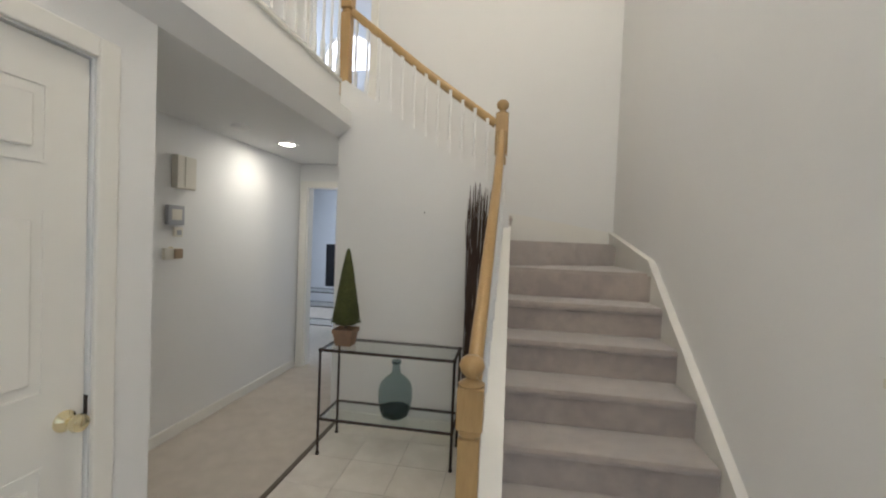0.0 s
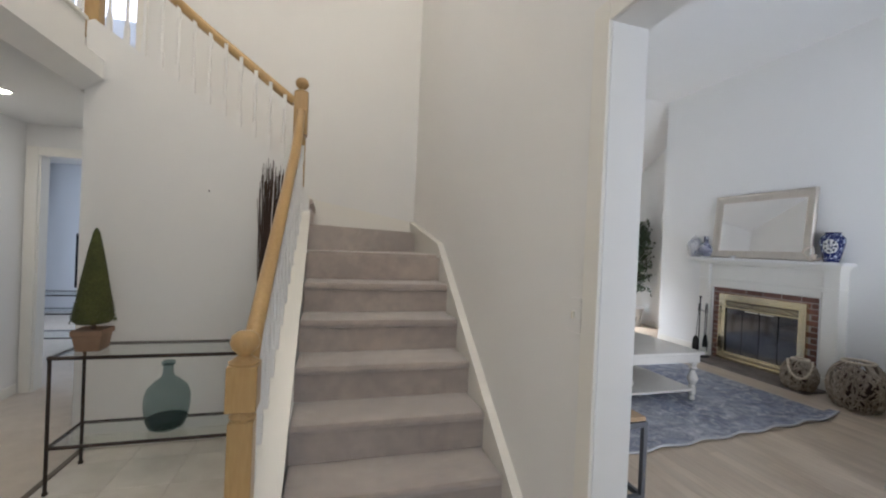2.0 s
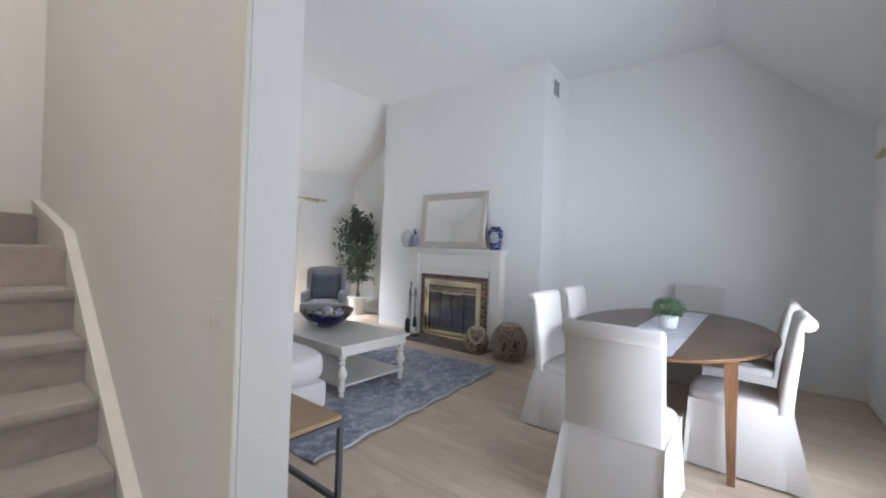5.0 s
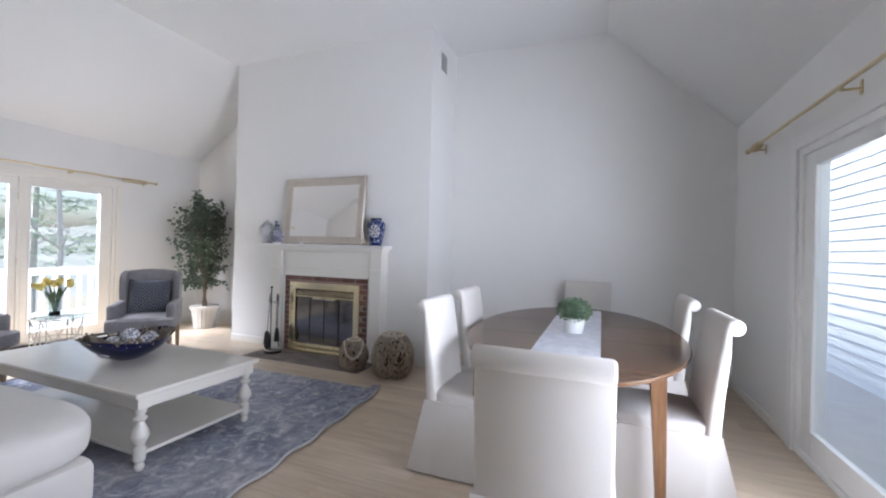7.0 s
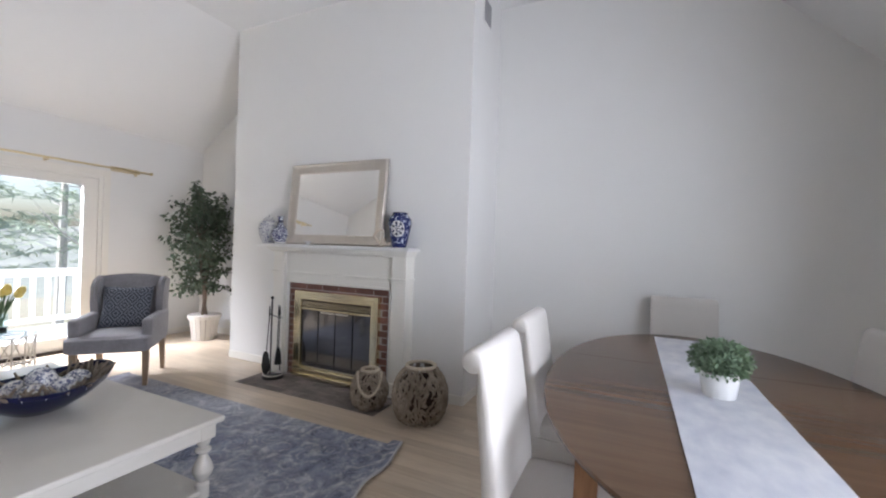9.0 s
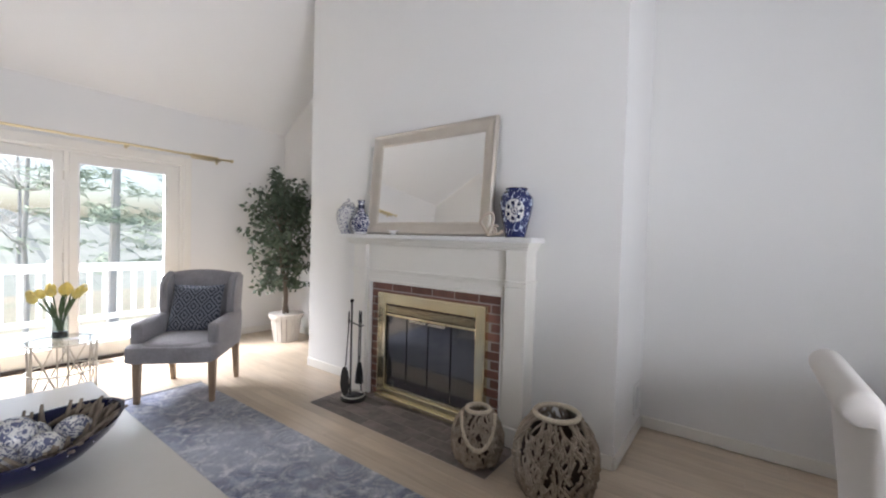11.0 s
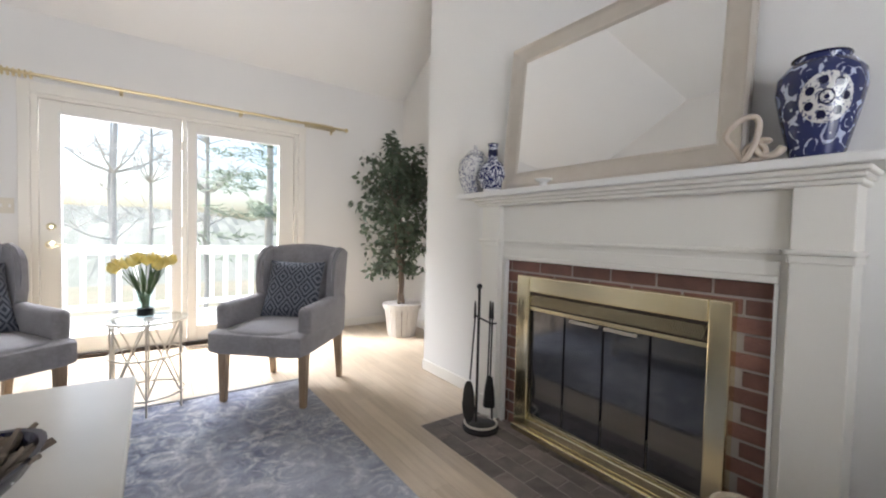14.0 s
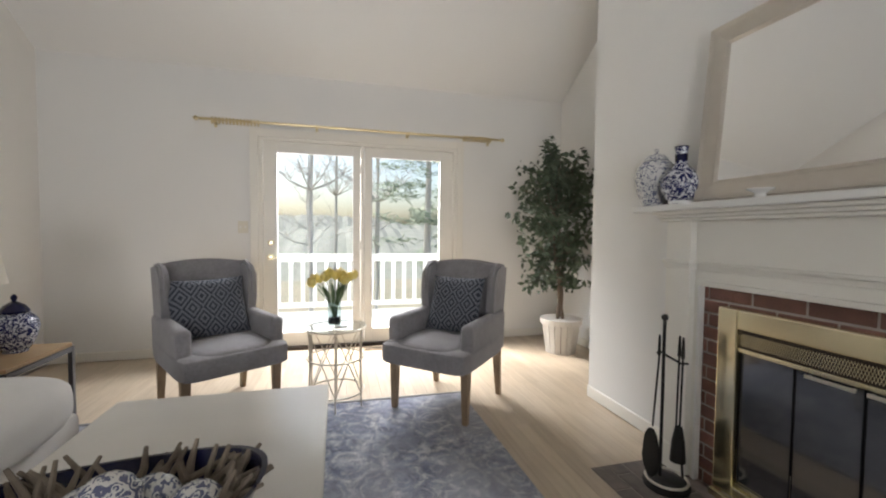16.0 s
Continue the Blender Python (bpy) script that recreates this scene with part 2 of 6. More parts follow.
def pattern(name, ground, ink, kind, scale, thin=0.5, rough=0.2):
    """A two-colour pattern: painted flowers on china, or woven diamonds on cloth."""
    m = bpy.data.materials.new(name)
    m.use_nodes = True
    n, l = m.node_tree.nodes, m.node_tree.links
    p = n["Principled BSDF"]
    p.inputs["Roughness"].default_value = rough
    tc = n.new("ShaderNodeTexCoord")
    mix = n.new("ShaderNodeMix")
    mix.data_type = "RGBA"
    mix.inputs["A"].default_value, mix.inputs["B"].default_value = (*ground, 1), (*ink, 1)

    def op(kind_, a, b=None):
        q = n.new("ShaderNodeMath")
        q.operation = kind_
        for i, v in enumerate((a, b)):
            if v is None:
                continue
            if isinstance(v, (int, float)):
                q.inputs[i].default_value = v
            else:
                l.new(v, q.inputs[i])
        return q.outputs[0]

    if kind == "floral":
        v = n.new("ShaderNodeTexVoronoi")
        v.feature = "SMOOTH_F1"
        v.inputs["Scale"].default_value = scale
        w = n.new("ShaderNodeTexNoise")
        w.inputs["Scale"].default_value, w.inputs["Detail"].default_value = scale * 1.8, 5
        w.inputs["Distortion"].default_value = 0.7
        l.new(tc.outputs["Object"], v.inputs[0])
        l.new(tc.outputs["Object"], w.inputs[0])
        ring = op("ABSOLUTE", op("SINE", op("MULTIPLY", v.outputs["Distance"], 13)))
        f = op("ADD", op("MULTIPLY", ring, 0.3), w.outputs[0])
        f = op("GREATER_THAN", f, thin)
    else:
        sp = n.new("ShaderNodeSeparateXYZ")
        l.new(tc.outputs["Object"], sp.inputs[0])
        x = op("ABSOLUTE", op("SUBTRACT", op("FRACT", op("MULTIPLY", sp.outputs["X"], scale)), 0.5))
        y = op("ABSOLUTE", op("SUBTRACT", op("FRACT", op("MULTIPLY", sp.outputs["Z"], scale * 0.8)), 0.5))
        d = op("ADD", x, y)
        f = op("GREATER_THAN", op("SINE", op("MULTIPLY", d, 25)), 0.1)
    l.new(f, mix.inputs["Factor"])
    l.new(mix.outputs["Result"], p.inputs["Base Color"])
    return m


CHINA = pattern("blue_white_china", (0.42, 0.47, 0.62), (0.02, 0.027, 0.10), "floral", 20, 0.56)
CHINAPALE = pattern("pale_china", (0.62, 0.615, 0.60), (0.10, 0.11, 0.19), "floral", 44, 0.78)
CHINADARK = pattern("dark_china", (0.60, 0.61, 0.65), (0.016, 0.019, 0.085), "floral", 40, 0.67)
BALLCHINA = pattern("ball_china", (0.60, 0.59, 0.565), (0.11, 0.12, 0.19), "floral", 44, 0.72, 0.12)
IKAT = pattern("diamond_weave", (0.155, 0.165, 0.19), (0.035, 0.04, 0.055), "diamond", 8.4, rough=0.9)


def rugmat():
    """A worn woven rug: a slate ground, a paler scroll pattern rubbed away in patches, and a darker border band."""
    m = mat("faded_blue_rug", (0.30, 0.31, 0.36), 0.95, amount=0.5, bump=0.6, bscale=260, sheen=0.2)
    n, l = m.node_tree.nodes, m.node_tree.links
    p = n["Principled BSDF"]
    tc = n.new("ShaderNodeTexCoord")

    def noise(scale, detail, rough=0.6, dist=0.0):
        q = n.new("ShaderNodeTexNoise")
        q.inputs["Scale"].default_value, q.inputs["Detail"].default_value = scale, detail
        q.inputs["Roughness"].default_value, q.inputs["Distortion"].default_value = rough, dist
        l.new(tc.outputs["Object"], q.inputs[0])
        return q

    def mapped(value, lo, hi, a=0.0, b=1.0):
        q = n.new("ShaderNodeMapRange")
        for k, v in (("From Min", lo), ("From Max", hi), ("To Min", a), ("To Max", b)):
            q.inputs[k].default_value = v
        l.new(value, q.inputs[0])
        return q.outputs[0]

    def math_(kind, a, b):
        q = n.new("ShaderNodeMath")
        q.operation = kind
        for i, v in enumerate((a, b)):
            if isinstance(v, (int, float)):
                q.inputs[i].default_value = v
            else:
                l.new(v, q.inputs[i])
        return q.outputs[0]

    def blend(f, a, b):
        q = n.new("ShaderNodeMix")
        q.data_type = "RGBA"
        for k, v in (("A", a), ("B", b)):
            if isinstance(v, tuple):
                q.inputs[k].default_value = (*v, 1)
            else:
                l.new(v, q.inputs[k])
        l.new(f, q.inputs["Factor"])
        return q.outputs["Result"]

    warp = noise(5, 3)
    add = n.new("ShaderNodeVectorMath")
    add.operation = "MULTIPLY_ADD"
    add.inputs[1].default_value = (0.16, 0.16, 0.0)
    l.new(warp.outputs["Color"], add.inputs[0])
    l.new(tc.outputs["Object"], add.inputs[2])
    vor = n.new("ShaderNodeTexVoronoi")
    vor.feature = "DISTANCE_TO_EDGE"
    vor.inputs["Scale"].default_value = 5.5
    l.new(add.outputs[0], vor.inputs[0])
    cell = n.new("ShaderNodeTexVoronoi")
    cell.inputs["Scale"].default_value = 5.5
    l.new(add.outputs[0], cell.inputs[0])
    ring = math_("ABSOLUTE", math_("SINE", math_("MULTIPLY", cell.outputs["Distance"], 17), 0.0), 0.0)
    vine = mapped(vor.outputs[0], 0.01, 0.12, 1.0, 0.0)
    rings = mapped(ring, 0.15, 0.75, 0.6, 0.0)
    motif = math_("MAXIMUM", vine, rings)
    worn = mapped(noise(3.2, 6, 0.7).outputs[0], 0.36, 0.52)
    speck = mapped(noise(17, 6, 0.8, 0.5).outputs[0], 0.40, 0.60)
    motif = math_("MULTIPLY", math_("MULTIPLY", motif, worn), speck)
    ground = blend(mapped(noise(9, 8, 0.75, 0.6).outputs[0], 0.40, 0.60), (0.085, 0.098, 0.155), (0.26, 0.285, 0.375))
    ground = blend(mapped(noise(1.3, 2).outputs[0], 0.42, 0.62, 0.0, 0.5), ground, (0.44, 0.44, 0.46))
    last = blend(math_("MULTIPLY", motif, 0.85), ground, (0.72, 0.70, 0.68))
    sep = n.new("ShaderNodeSeparateXYZ")
    l.new(tc.outputs["Object"], sep.inputs[0])
    edge = math_("MINIMUM", math_("MINIMUM", math_("SUBTRACT", sep.outputs[0], 1.93), math_("SUBTRACT", 4.42, sep.outputs[0])), math_("MINIMUM", math_("SUBTRACT", sep.outputs[1], 2.30), math_("SUBTRACT", 5.52, sep.outputs[1])))
    band = math_("MULTIPLY", mapped(math_("ABSOLUTE", math_("SUBTRACT", edge, 0.20), 0.0), 0.012, 0.03, 0.4, 0.0), worn)
    last = blend(band, last, (0.13, 0.145, 0.20))
    l.new(last, p.inputs["Base Color"])
    return m


RUG = rugmat()


def marble():
    m = mat("marbled_cloth", (0.76, 0.76, 0.79), 0.6, spot=(0.44, 0.46, 0.55), scale=5, amount=0.75, stretch=(1.6, 2.6, 1), bump=0.1, bscale=200)
    return m


RUNNER = marble()


# ---- mesh helpers ----
def part(name, bm, material, parent=None, label="", kind="", smooth=False, category=""):
    me = bpy.data.meshes.new(name)
    bmesh.ops.recalc_face_normals(bm, faces=bm.faces)
    bm.to_mesh(me)
    bm.free()
    me.materials.append(material)
    if smooth:
        me.polygons.foreach_set("use_smooth", [True] * len(me.polygons))
        me.set_sharp_from_angle(angle=radians(38))
    ob = new(name, me)
    ob.parent = parent
    return tagged(ob, label=label, kind=kind, category=category)


def thing(name, label, category, at=(0, 0, 0), rz=0.0, group="", kind=""):
    ob = new(name)
    ob.empty_display_size = 0.1
    ob.matrix_basis = pose(*at, 0, 0, rz)
    return tagged(ob, label, category, group, kind)


def box(bm, x0, x1, y0, y1, z0, z1, bevel=0.0, seg=2):
    r = bmesh.ops.create_cube(bm, size=1)["verts"]
    for v in r:
        v.co = Vector(((x0 + x1) / 2 + v.co.x * (x1 - x0), (y0 + y1) / 2 + v.co.y * (y1 - y0), (z0 + z1) / 2 + v.co.z * (z1 - z0)))
    if bevel:
        e = list({e for v in r for e in v.link_edges})
        bmesh.ops.bevel(bm, geom=e, offset=bevel, segments=seg, profile=0.5, affect="EDGES")
    return bm


def boxes(*rows, bevel=0.0):
    bm = bmesh.new()
    for r in rows:
        box(bm, *r, bevel=bevel)
    return bm


def prism(bm, pts, axis, a, b):
    """A polygon pushed along an axis from a to b. pts: pairs in the two other axes, in order."""
    def at(p, d):
        return {"x": (d, p[0], p[1]), "y": (p[0], d, p[1]), "z": (p[0], p[1], d)}[axis]
    lo, hi = [bm.verts.new(at(p, a)) for p in pts], [bm.verts.new(at(p, b)) for p in pts]
    bm.faces.new(lo)
    bm.faces.new(hi[::-1])
    for i in range(len(pts)):
        j = (i + 1) % len(pts)
        bm.faces.new((lo[j], lo[i], hi[i], hi[j]))
    return bm


def lathe(bm, prof, seg=24, at=(0, 0, 0), sx=1.0, sy=1.0):
    """A turned shape: prof is rows of radius and height."""
    rings = []
    for r, z in prof:
        if r < 1e-5:
            rings.append([bm.verts.new((at[0], at[1], at[2] + z))])
        else:
            rings.append([bm.verts.new((at[0] + sx * r * math.cos(math.tau * k / seg), at[1] + sy * r * math.sin(math.tau * k / seg), at[2] + z)) for k in range(seg)])
    for a, b in zip(rings, rings[1:]):
        for k in range(seg):
            j = (k + 1) % seg
            if len(a) == 1 and len(b) == 1:
                continue
            if len(a) == 1:
                bm.faces.new((a[0], b[j], b[k]))
            elif len(b) == 1:
                bm.faces.new((a[k], a[j], b[0]))
            else:
                bm.faces.new((a[k], a[j], b[j], b[k]))
    for ring, flip in ((rings[0], True), (rings[-1], False)):
        if len(ring) > 1:
            bm.faces.new(ring[::-1] if flip else ring)
    return bm


def tube(bm, pts, r, seg=8, closed=False, r2=None):
    """A round bar along points; r may taper to r2."""
    pts = [Vector(p) for p in pts]
    count = len(pts)
    rings = []
    side = None
    for i, p in enumerate(pts):
        if closed:
            d = pts[(i + 1) % count] - pts[i - 1]
        else:
            d = pts[min(i + 1, count - 1)] - pts[max(i - 1, 0)]
        d.normalize()
        if side is None:
            side = d.orthogonal().normalized()
        side = (side - d * side.dot(d)).normalized()
        up = d.cross(side)
        rr = r if r2 is None else r + (r2 - r) * i / (count - 1)
        rings.append([bm.verts.new(p + rr * (math.cos(math.tau * k / seg) * side + math.sin(math.tau * k / seg) * up)) for k in range(seg)])
    pairs = list(zip(rings, rings[1:])) + ([(rings[-1], rings[0])] if closed else [])
    for a, b in pairs:
        for k in range(seg):
            j = (k + 1) % seg
            bm.faces.new((a[k], a[j], b[j], b[k]))
    if not closed:
        bm.faces.new(rings[0][::-1])
        bm.faces.new(rings[-1])
    return bm


def loop(cx, cy, z, rx, ry=None, n=32):
    ry = ry or rx
    return [(cx + rx * math.cos(math.tau * k / n), cy + ry * math.sin(math.tau * k / n), z) for k in range(n)]


def ball(bm, c, r, seg=16, sz=1.0):
    rings = seg // 2
    return lathe(bm, [(r * math.sin(math.pi * k / rings), -r * sz * math.cos(math.pi * k / rings)) for k in range(rings + 1)], seg, c)


def soft(bm, cx, cy, cz, sx, sy, sz, pw=3.0, n=10):
    """A cushion-like block: a rounded box of half sizes sx, sy, sz."""
    had = set(bm.verts)
    g = bmesh.ops.create_cube(bm, size=2)["verts"]
    ed = list({e for v in g for e in v.link_edges})
    bmesh.ops.subdivide_edges(bm, edges=ed, cuts=n, use_grid_fill=True)
    for v in [v for v in bm.verts if v not in had]:
        c = v.co
        k = (abs(c.x) ** pw + abs(c.y) ** pw + abs(c.z) ** pw) ** (-1 / pw)
        v.co = Vector((cx + c.x * k * sx, cy + c.y * k * sy, cz + c.z * k * sz))
    return bm


def sheet(bm, rows, thick):
    """A closed thin sheet from rows of points, thick metres deep."""
    top = [[bm.verts.new(p) for p in r] for r in rows]
    low = [[bm.verts.new((p[0], p[1], p[2] - thick)) for p in r] for r in rows]
    m_, n_ = len(rows), len(rows[0])
    for j in range(m_ - 1):
        for i in range(n_ - 1):
            bm.faces.new((top[j][i], top[j][i + 1], top[j + 1][i + 1], top[j + 1][i]))
            bm.faces.new((low[j][i], low[j + 1][i], low[j + 1][i + 1], low[j][i + 1]))
    for j in range(m_ - 1):
        bm.faces.new((top[j][0], top[j + 1][0], low[j + 1][0], low[j][0]))
        bm.faces.new((top[j][-1], low[j][-1], low[j + 1][-1], top[j + 1][-1]))
    for i in range(n_ - 1):
        bm.faces.new((top[0][i], low[0][i], low[0][i + 1], top[0][i + 1]))
        bm.faces.new((top[-1][i], top[-1][i + 1], low[-1][i + 1], low[-1][i]))
    return bm


# ---- structure ----
S = "structure"


def struct(name, bm, material, label="", smooth=False):
    return part(name, bm, material, None, label, S, smooth)


FY, RY, BX, DX0, DX1 = 6.944, -0.74, 6.05, 0.93, 1.06  # french wall, slider wall, back wall, divider faces
CH, LO_F, LO_R = 3.8, 2.70, 2.62  # flat ceiling, foot of the two slopes
CF, CR = 5.27, 0.50  # where the slopes begin

# living room walls
DOOR0, DOOR1, DOORH = 2.79, 4.79, 2.09
bm = boxes((DX1, DOOR0, FY, FY + 0.15, 0, 2.86), (DOOR1, BX, FY, FY + 0.15, 0, 2.86), (DOOR0, DOOR1, FY, FY + 0.15, DOORH, 2.86))
struct("wall_north", bm, WALL)
SL0, SL1, SLH = 1.62, 4.66, 2.06
bm = boxes((DX1, SL0, RY - 0.15, RY, 0, 2.78), (SL1, BX, RY - 0.15, RY, 0, 2.78), (SL0, SL1, RY - 0.15, RY, SLH, 2.78))
struct("wall_south", bm, WALL)
gable = [(RY - 0.15, 0), (FY + 0.15, 0), (FY + 0.15, LO_F + 0.12), (CF, CH + 0.12), (CR, CH + 0.12), (RY - 0.15, LO_R + 0.12)]
struct("wall_east", prism(bmesh.new(), gable, "x", BX, BX + 0.15), WALL)
under = [(FY, LO_F), (CF, CH), (CR, CH), (RY, LO_R)]
over = [(RY, LO_R + 0.16), (CR, CH + 0.16), (CF, CH + 0.16), (FY, LO_F + 0.16)]
struct("ceiling_living_room", prism(bmesh.new(), under + over, "x", DX1, BX), CEIL)
struct("chimney_breast", boxes((5.31, BX, 2.31, 2.9, 0, CH), (5.31, BX, 4.35, 5.25, 0, CH), (5.31, BX, 2.9, 4.35, 0.98, CH), (5.75, BX, 2.9, 4.35, 0, 0.98)), WALL)
# divider between foyer and living room, with the cased opening
OPEN0, OPEN1, OPENH = -0.62, 1.05, 2.03
struct("wall_divider", boxes((DX0, DX1, OPEN1, 3.86, 0, 5.2), (DX0, DX1, 3.86, FY, 0, 3.96), (DX0, DX1, OPEN0, OPEN1, OPENH, 5.2), (DX0, DX1, -1.2, OPEN0, 0, 5.2)), WALL)
struct("trim_opening", boxes((DX0 - 0.014, DX0, OPEN1, OPEN1 + 0.075, 0, OPENH + 0.07), (DX0 - 0.014, DX0, OPEN0 - 0.075, OPEN0, 0, OPENH + 0.07), (DX0 - 0.014, DX0, OPEN0, OPEN1, OPENH, OPENH + 0.07), bevel=0.004), TRIM)
# foyer, stairs and hall
HX, WX, WY, UF = -2.22, -1.31, 2.95, 2.55  # hall wall, edge of the upper floor, wall behind the console, upper floor
HC = 2.17
struct("wall_stair_back", boxes((-1.33, DX0, 3.86, 3.98, 0, 5.2), (-2.06, -1.42, 3.86, 3.98, 4.62, 5.2), (HX - 0.9, -2.06, 3.86, 3.98, UF, 5.2), (-1.42, -1.33, 3.86, 3.98, UF, 5.2)), WALL)
struct("wall_foyer_front", boxes((HX, DX0, -1.35, -1.2, 0, 5.2)), WALL)
struct("ceiling_foyer", boxes((HX - 1.0, DX1, -1.35, 7.0, 5.2, 5.3)), CEIL)
DR0, DR1 = 0.36, 1.115
struct("wall_closet", boxes((WX - 0.11, WX, -1.2, DR0, 0, HC), (WX - 0.11, WX, DR1, 1.34, 0, HC), (WX - 0.11, WX, DR0, DR1, 1.95, HC), (HX, WX - 0.11, 1.23, 1.34, 0, HC)), WALL)
struct("trim_closet", boxes((WX, WX + 0.016, DR1 + 0.005, DR1 + 0.075, 0, 2.02), (WX, WX + 0.016, DR0 - 0.075, DR0 - 0.005, 0, 2.02), (WX, WX + 0.016, DR0 - 0.005, DR1 + 0.005, 1.955, 2.02), bevel=0.005), TRIM)
struct("wall_hall", boxes((HX - 0.1, HX, -1.2, 4.05, 0, HC)), WALL)
HD0, HD1, HDH = -2.13, -1.40, 1.92
struct("wall_hall_end", boxes((HX - 0.1, HD0, 4.05, 4.16, 0, HC), (HD1, WX, 4.05, 4.16, 0, HC), (HD0, HD1, 4.05, 4.16, HDH, HC)), WALL)
struct("trim_hall_door", boxes((HD0 - 0.075, HD0, 4.03, 4.05, 0, HDH + 0.07), (HD1, HD1 + 0.075, 4.03, 4.05, 0, HDH + 0.07), (HD0, HD1, 4.03, 4.05, HDH, HDH + 0.07), bevel=0.005), TRIM)
struct("door_jamb", boxes((HD0, HD0 + 0.012, 4.052, 4.158, 0, HDH - 0.002)), TRIM)
struct("ceiling_hall", boxes((HX - 0.1, WX - 0.02, -1.2, 4.16, HC, UF)), CEIL)
struct("upper_floor_edge", prism(bmesh.new(), [(WX - 0.02, HC), (WX, HC), (-1.21, 2.25), (-1.21, 2.36), (WX - 0.001, 2.40), (WX - 0.001, UF + 0.03), (WX - 0.02, UF + 0.03)], "y", -1.2, WY - 0.013), WALL)
struct("trim_upper_floor", boxes((WX - 0.06, WX + 0.02, -1.2, WY - 0.02, UF + 0.031, UF + 0.055), bevel=0.006), TRIM)
# the room past the hall, and the upper room
struct("wall_far_room", boxes((-4.6, -4.5, 4.16, 8.1, 0, 2.4), (-4.5, WX, 8.0, 8.1, 0, 2.4), (WX, WX + 0.1, 4.16, 8.1, 0, 2.4), (-4.5, HX - 0.1, 4.06, 4.16, 0, 2.4)), ROOMBLUE)
struct("ceiling_far_room", boxes((-4.6, WX + 0.1, 4.16, 8.1, 2.4, 2.5)), CEIL)
struct("wall_upper_side", boxes((HX - 0.95, HX - 0.85, -1.2, 3.86, UF, 5.2)), WALL)
struct("upper_floor", boxes((HX - 0.95, HX - 0.1, -1.2, 4.16, HC + 0.002, UF), (-4.2, WX, 4.16, 7.0, 2.5, UF)), HALLCARPET)
aw0, aw1 = -2.98, -2.16
struct("wall_upper_room", boxes((-4.2, aw0, 6.0, 6.1, UF, 5.2), (aw1, WX, 6.0, 6.1, UF, 5.2), (aw0, aw1, 6.0, 6.1, UF, 3.98), (aw0, aw1, 6.0, 6.1, 4.56, 5.2), (-4.3, -4.2, 3.98, 6.1, UF, 5.2), (WX, WX + 0.1, 3.98, 6.1, UF, 5.2)), ROOMBLUE)
ctr = (aw0 + aw1) / 2
bm = bmesh.new()
for side in (-1, 1):
    arc = [(ctr + side * 0.41 * math.cos(a), 4.18 + 0.37 * math.sin(a)) for a in np.linspace(0, math.pi / 2, 9)]
    prism(bm, [(ctr + side * 0.412, 4.57)] + arc[:] + [(ctr, 4.57)], "y", 6.002, 6.08)
struct("arch_spandrels", bm, ROOMBLUE)
struct("trim_upper_door", boxes((-1.42, -1.345, 3.84, 3.86, UF, 4.69), (-2.135, -2.06, 3.84, 3.86, UF, 4.69), (-2.06, -1.42, 3.84, 3.86, 4.62, 4.69), bevel=0.005), TRIM)

# floors
struct("floor_hall", boxes((HX - 0.1, WX + 0.06, 1.23, 4.16, -0.1, 0.004), (-4.5, WX, 4.16, 8.0, -0.1, 0.003)), HALLCARPET)
struct("subfloor", boxes((WX + 0.06, DX1 - 0.13, -1.2, WY, -0.1, -0.006), (DX1 - 0.13, BX, RY, FY, -0.1, -0.006), (HX, WX + 0.06, -1.2, 1.23, -0.1, 0.0)), GROUT)
struct("threshold", boxes((WX + 0.045, WX + 0.075, 1.34, WY, 0.0, 0.009), bevel=0.003), THRESH, "thin dark metal strip between the hall carpet and the foyer tiles")

# skirting
def base(name, *rows):
    bm = bmesh.new()
    for (x0, y0, x1, y1, nx, ny) in rows:
        t = 0.014
        a, b = sorted((x0, x1)), sorted((y0, y1))
        box(bm, a[0] - (t if nx < 0 else 0), a[1] + (t if nx > 0 else 0), b[0] - (t if ny < 0 else 0), b[1] + (t if ny > 0 else 0), 0.004, 0.085, 0.004, 1)
    return struct(name, bm, TRIM)


base("baseboard_living_room", (DX1, FY, DOOR0 - 0.03, FY, 0, -1), (DOOR1 + 0.03, FY, BX, FY, 0, -1), (BX, 5.25, BX, FY - 0.014, -1, 0), (5.31, 5.25, BX - 0.014, 5.25, 0, 1),
     (5.31, 4.46, 5.31, 5.25, -1, 0), (5.31, 2.31, 5.31, 2.76, -1, 0), (5.31, 2.31, BX - 0.014, 2.31, 0, -1), (BX, RY + 0.014, BX, 2.296, -1, 0), (SL1 + 0.09, RY, BX - 0.014, RY, 0, 1), (DX1, OPEN1, DX1, FY - 0.014, 1, 0))
base("baseboard_foyer", (HX, 1.34, HX, 4.03, 1, 0), (-1.31, WY, -0.13, WY, 0, -1), (WX, 1.19, WX, 1.34, 1, 0), (DX0, 1.13, DX0, 1.30, -1, 0), (WX, WY, WX, 4.03, -1, 0))

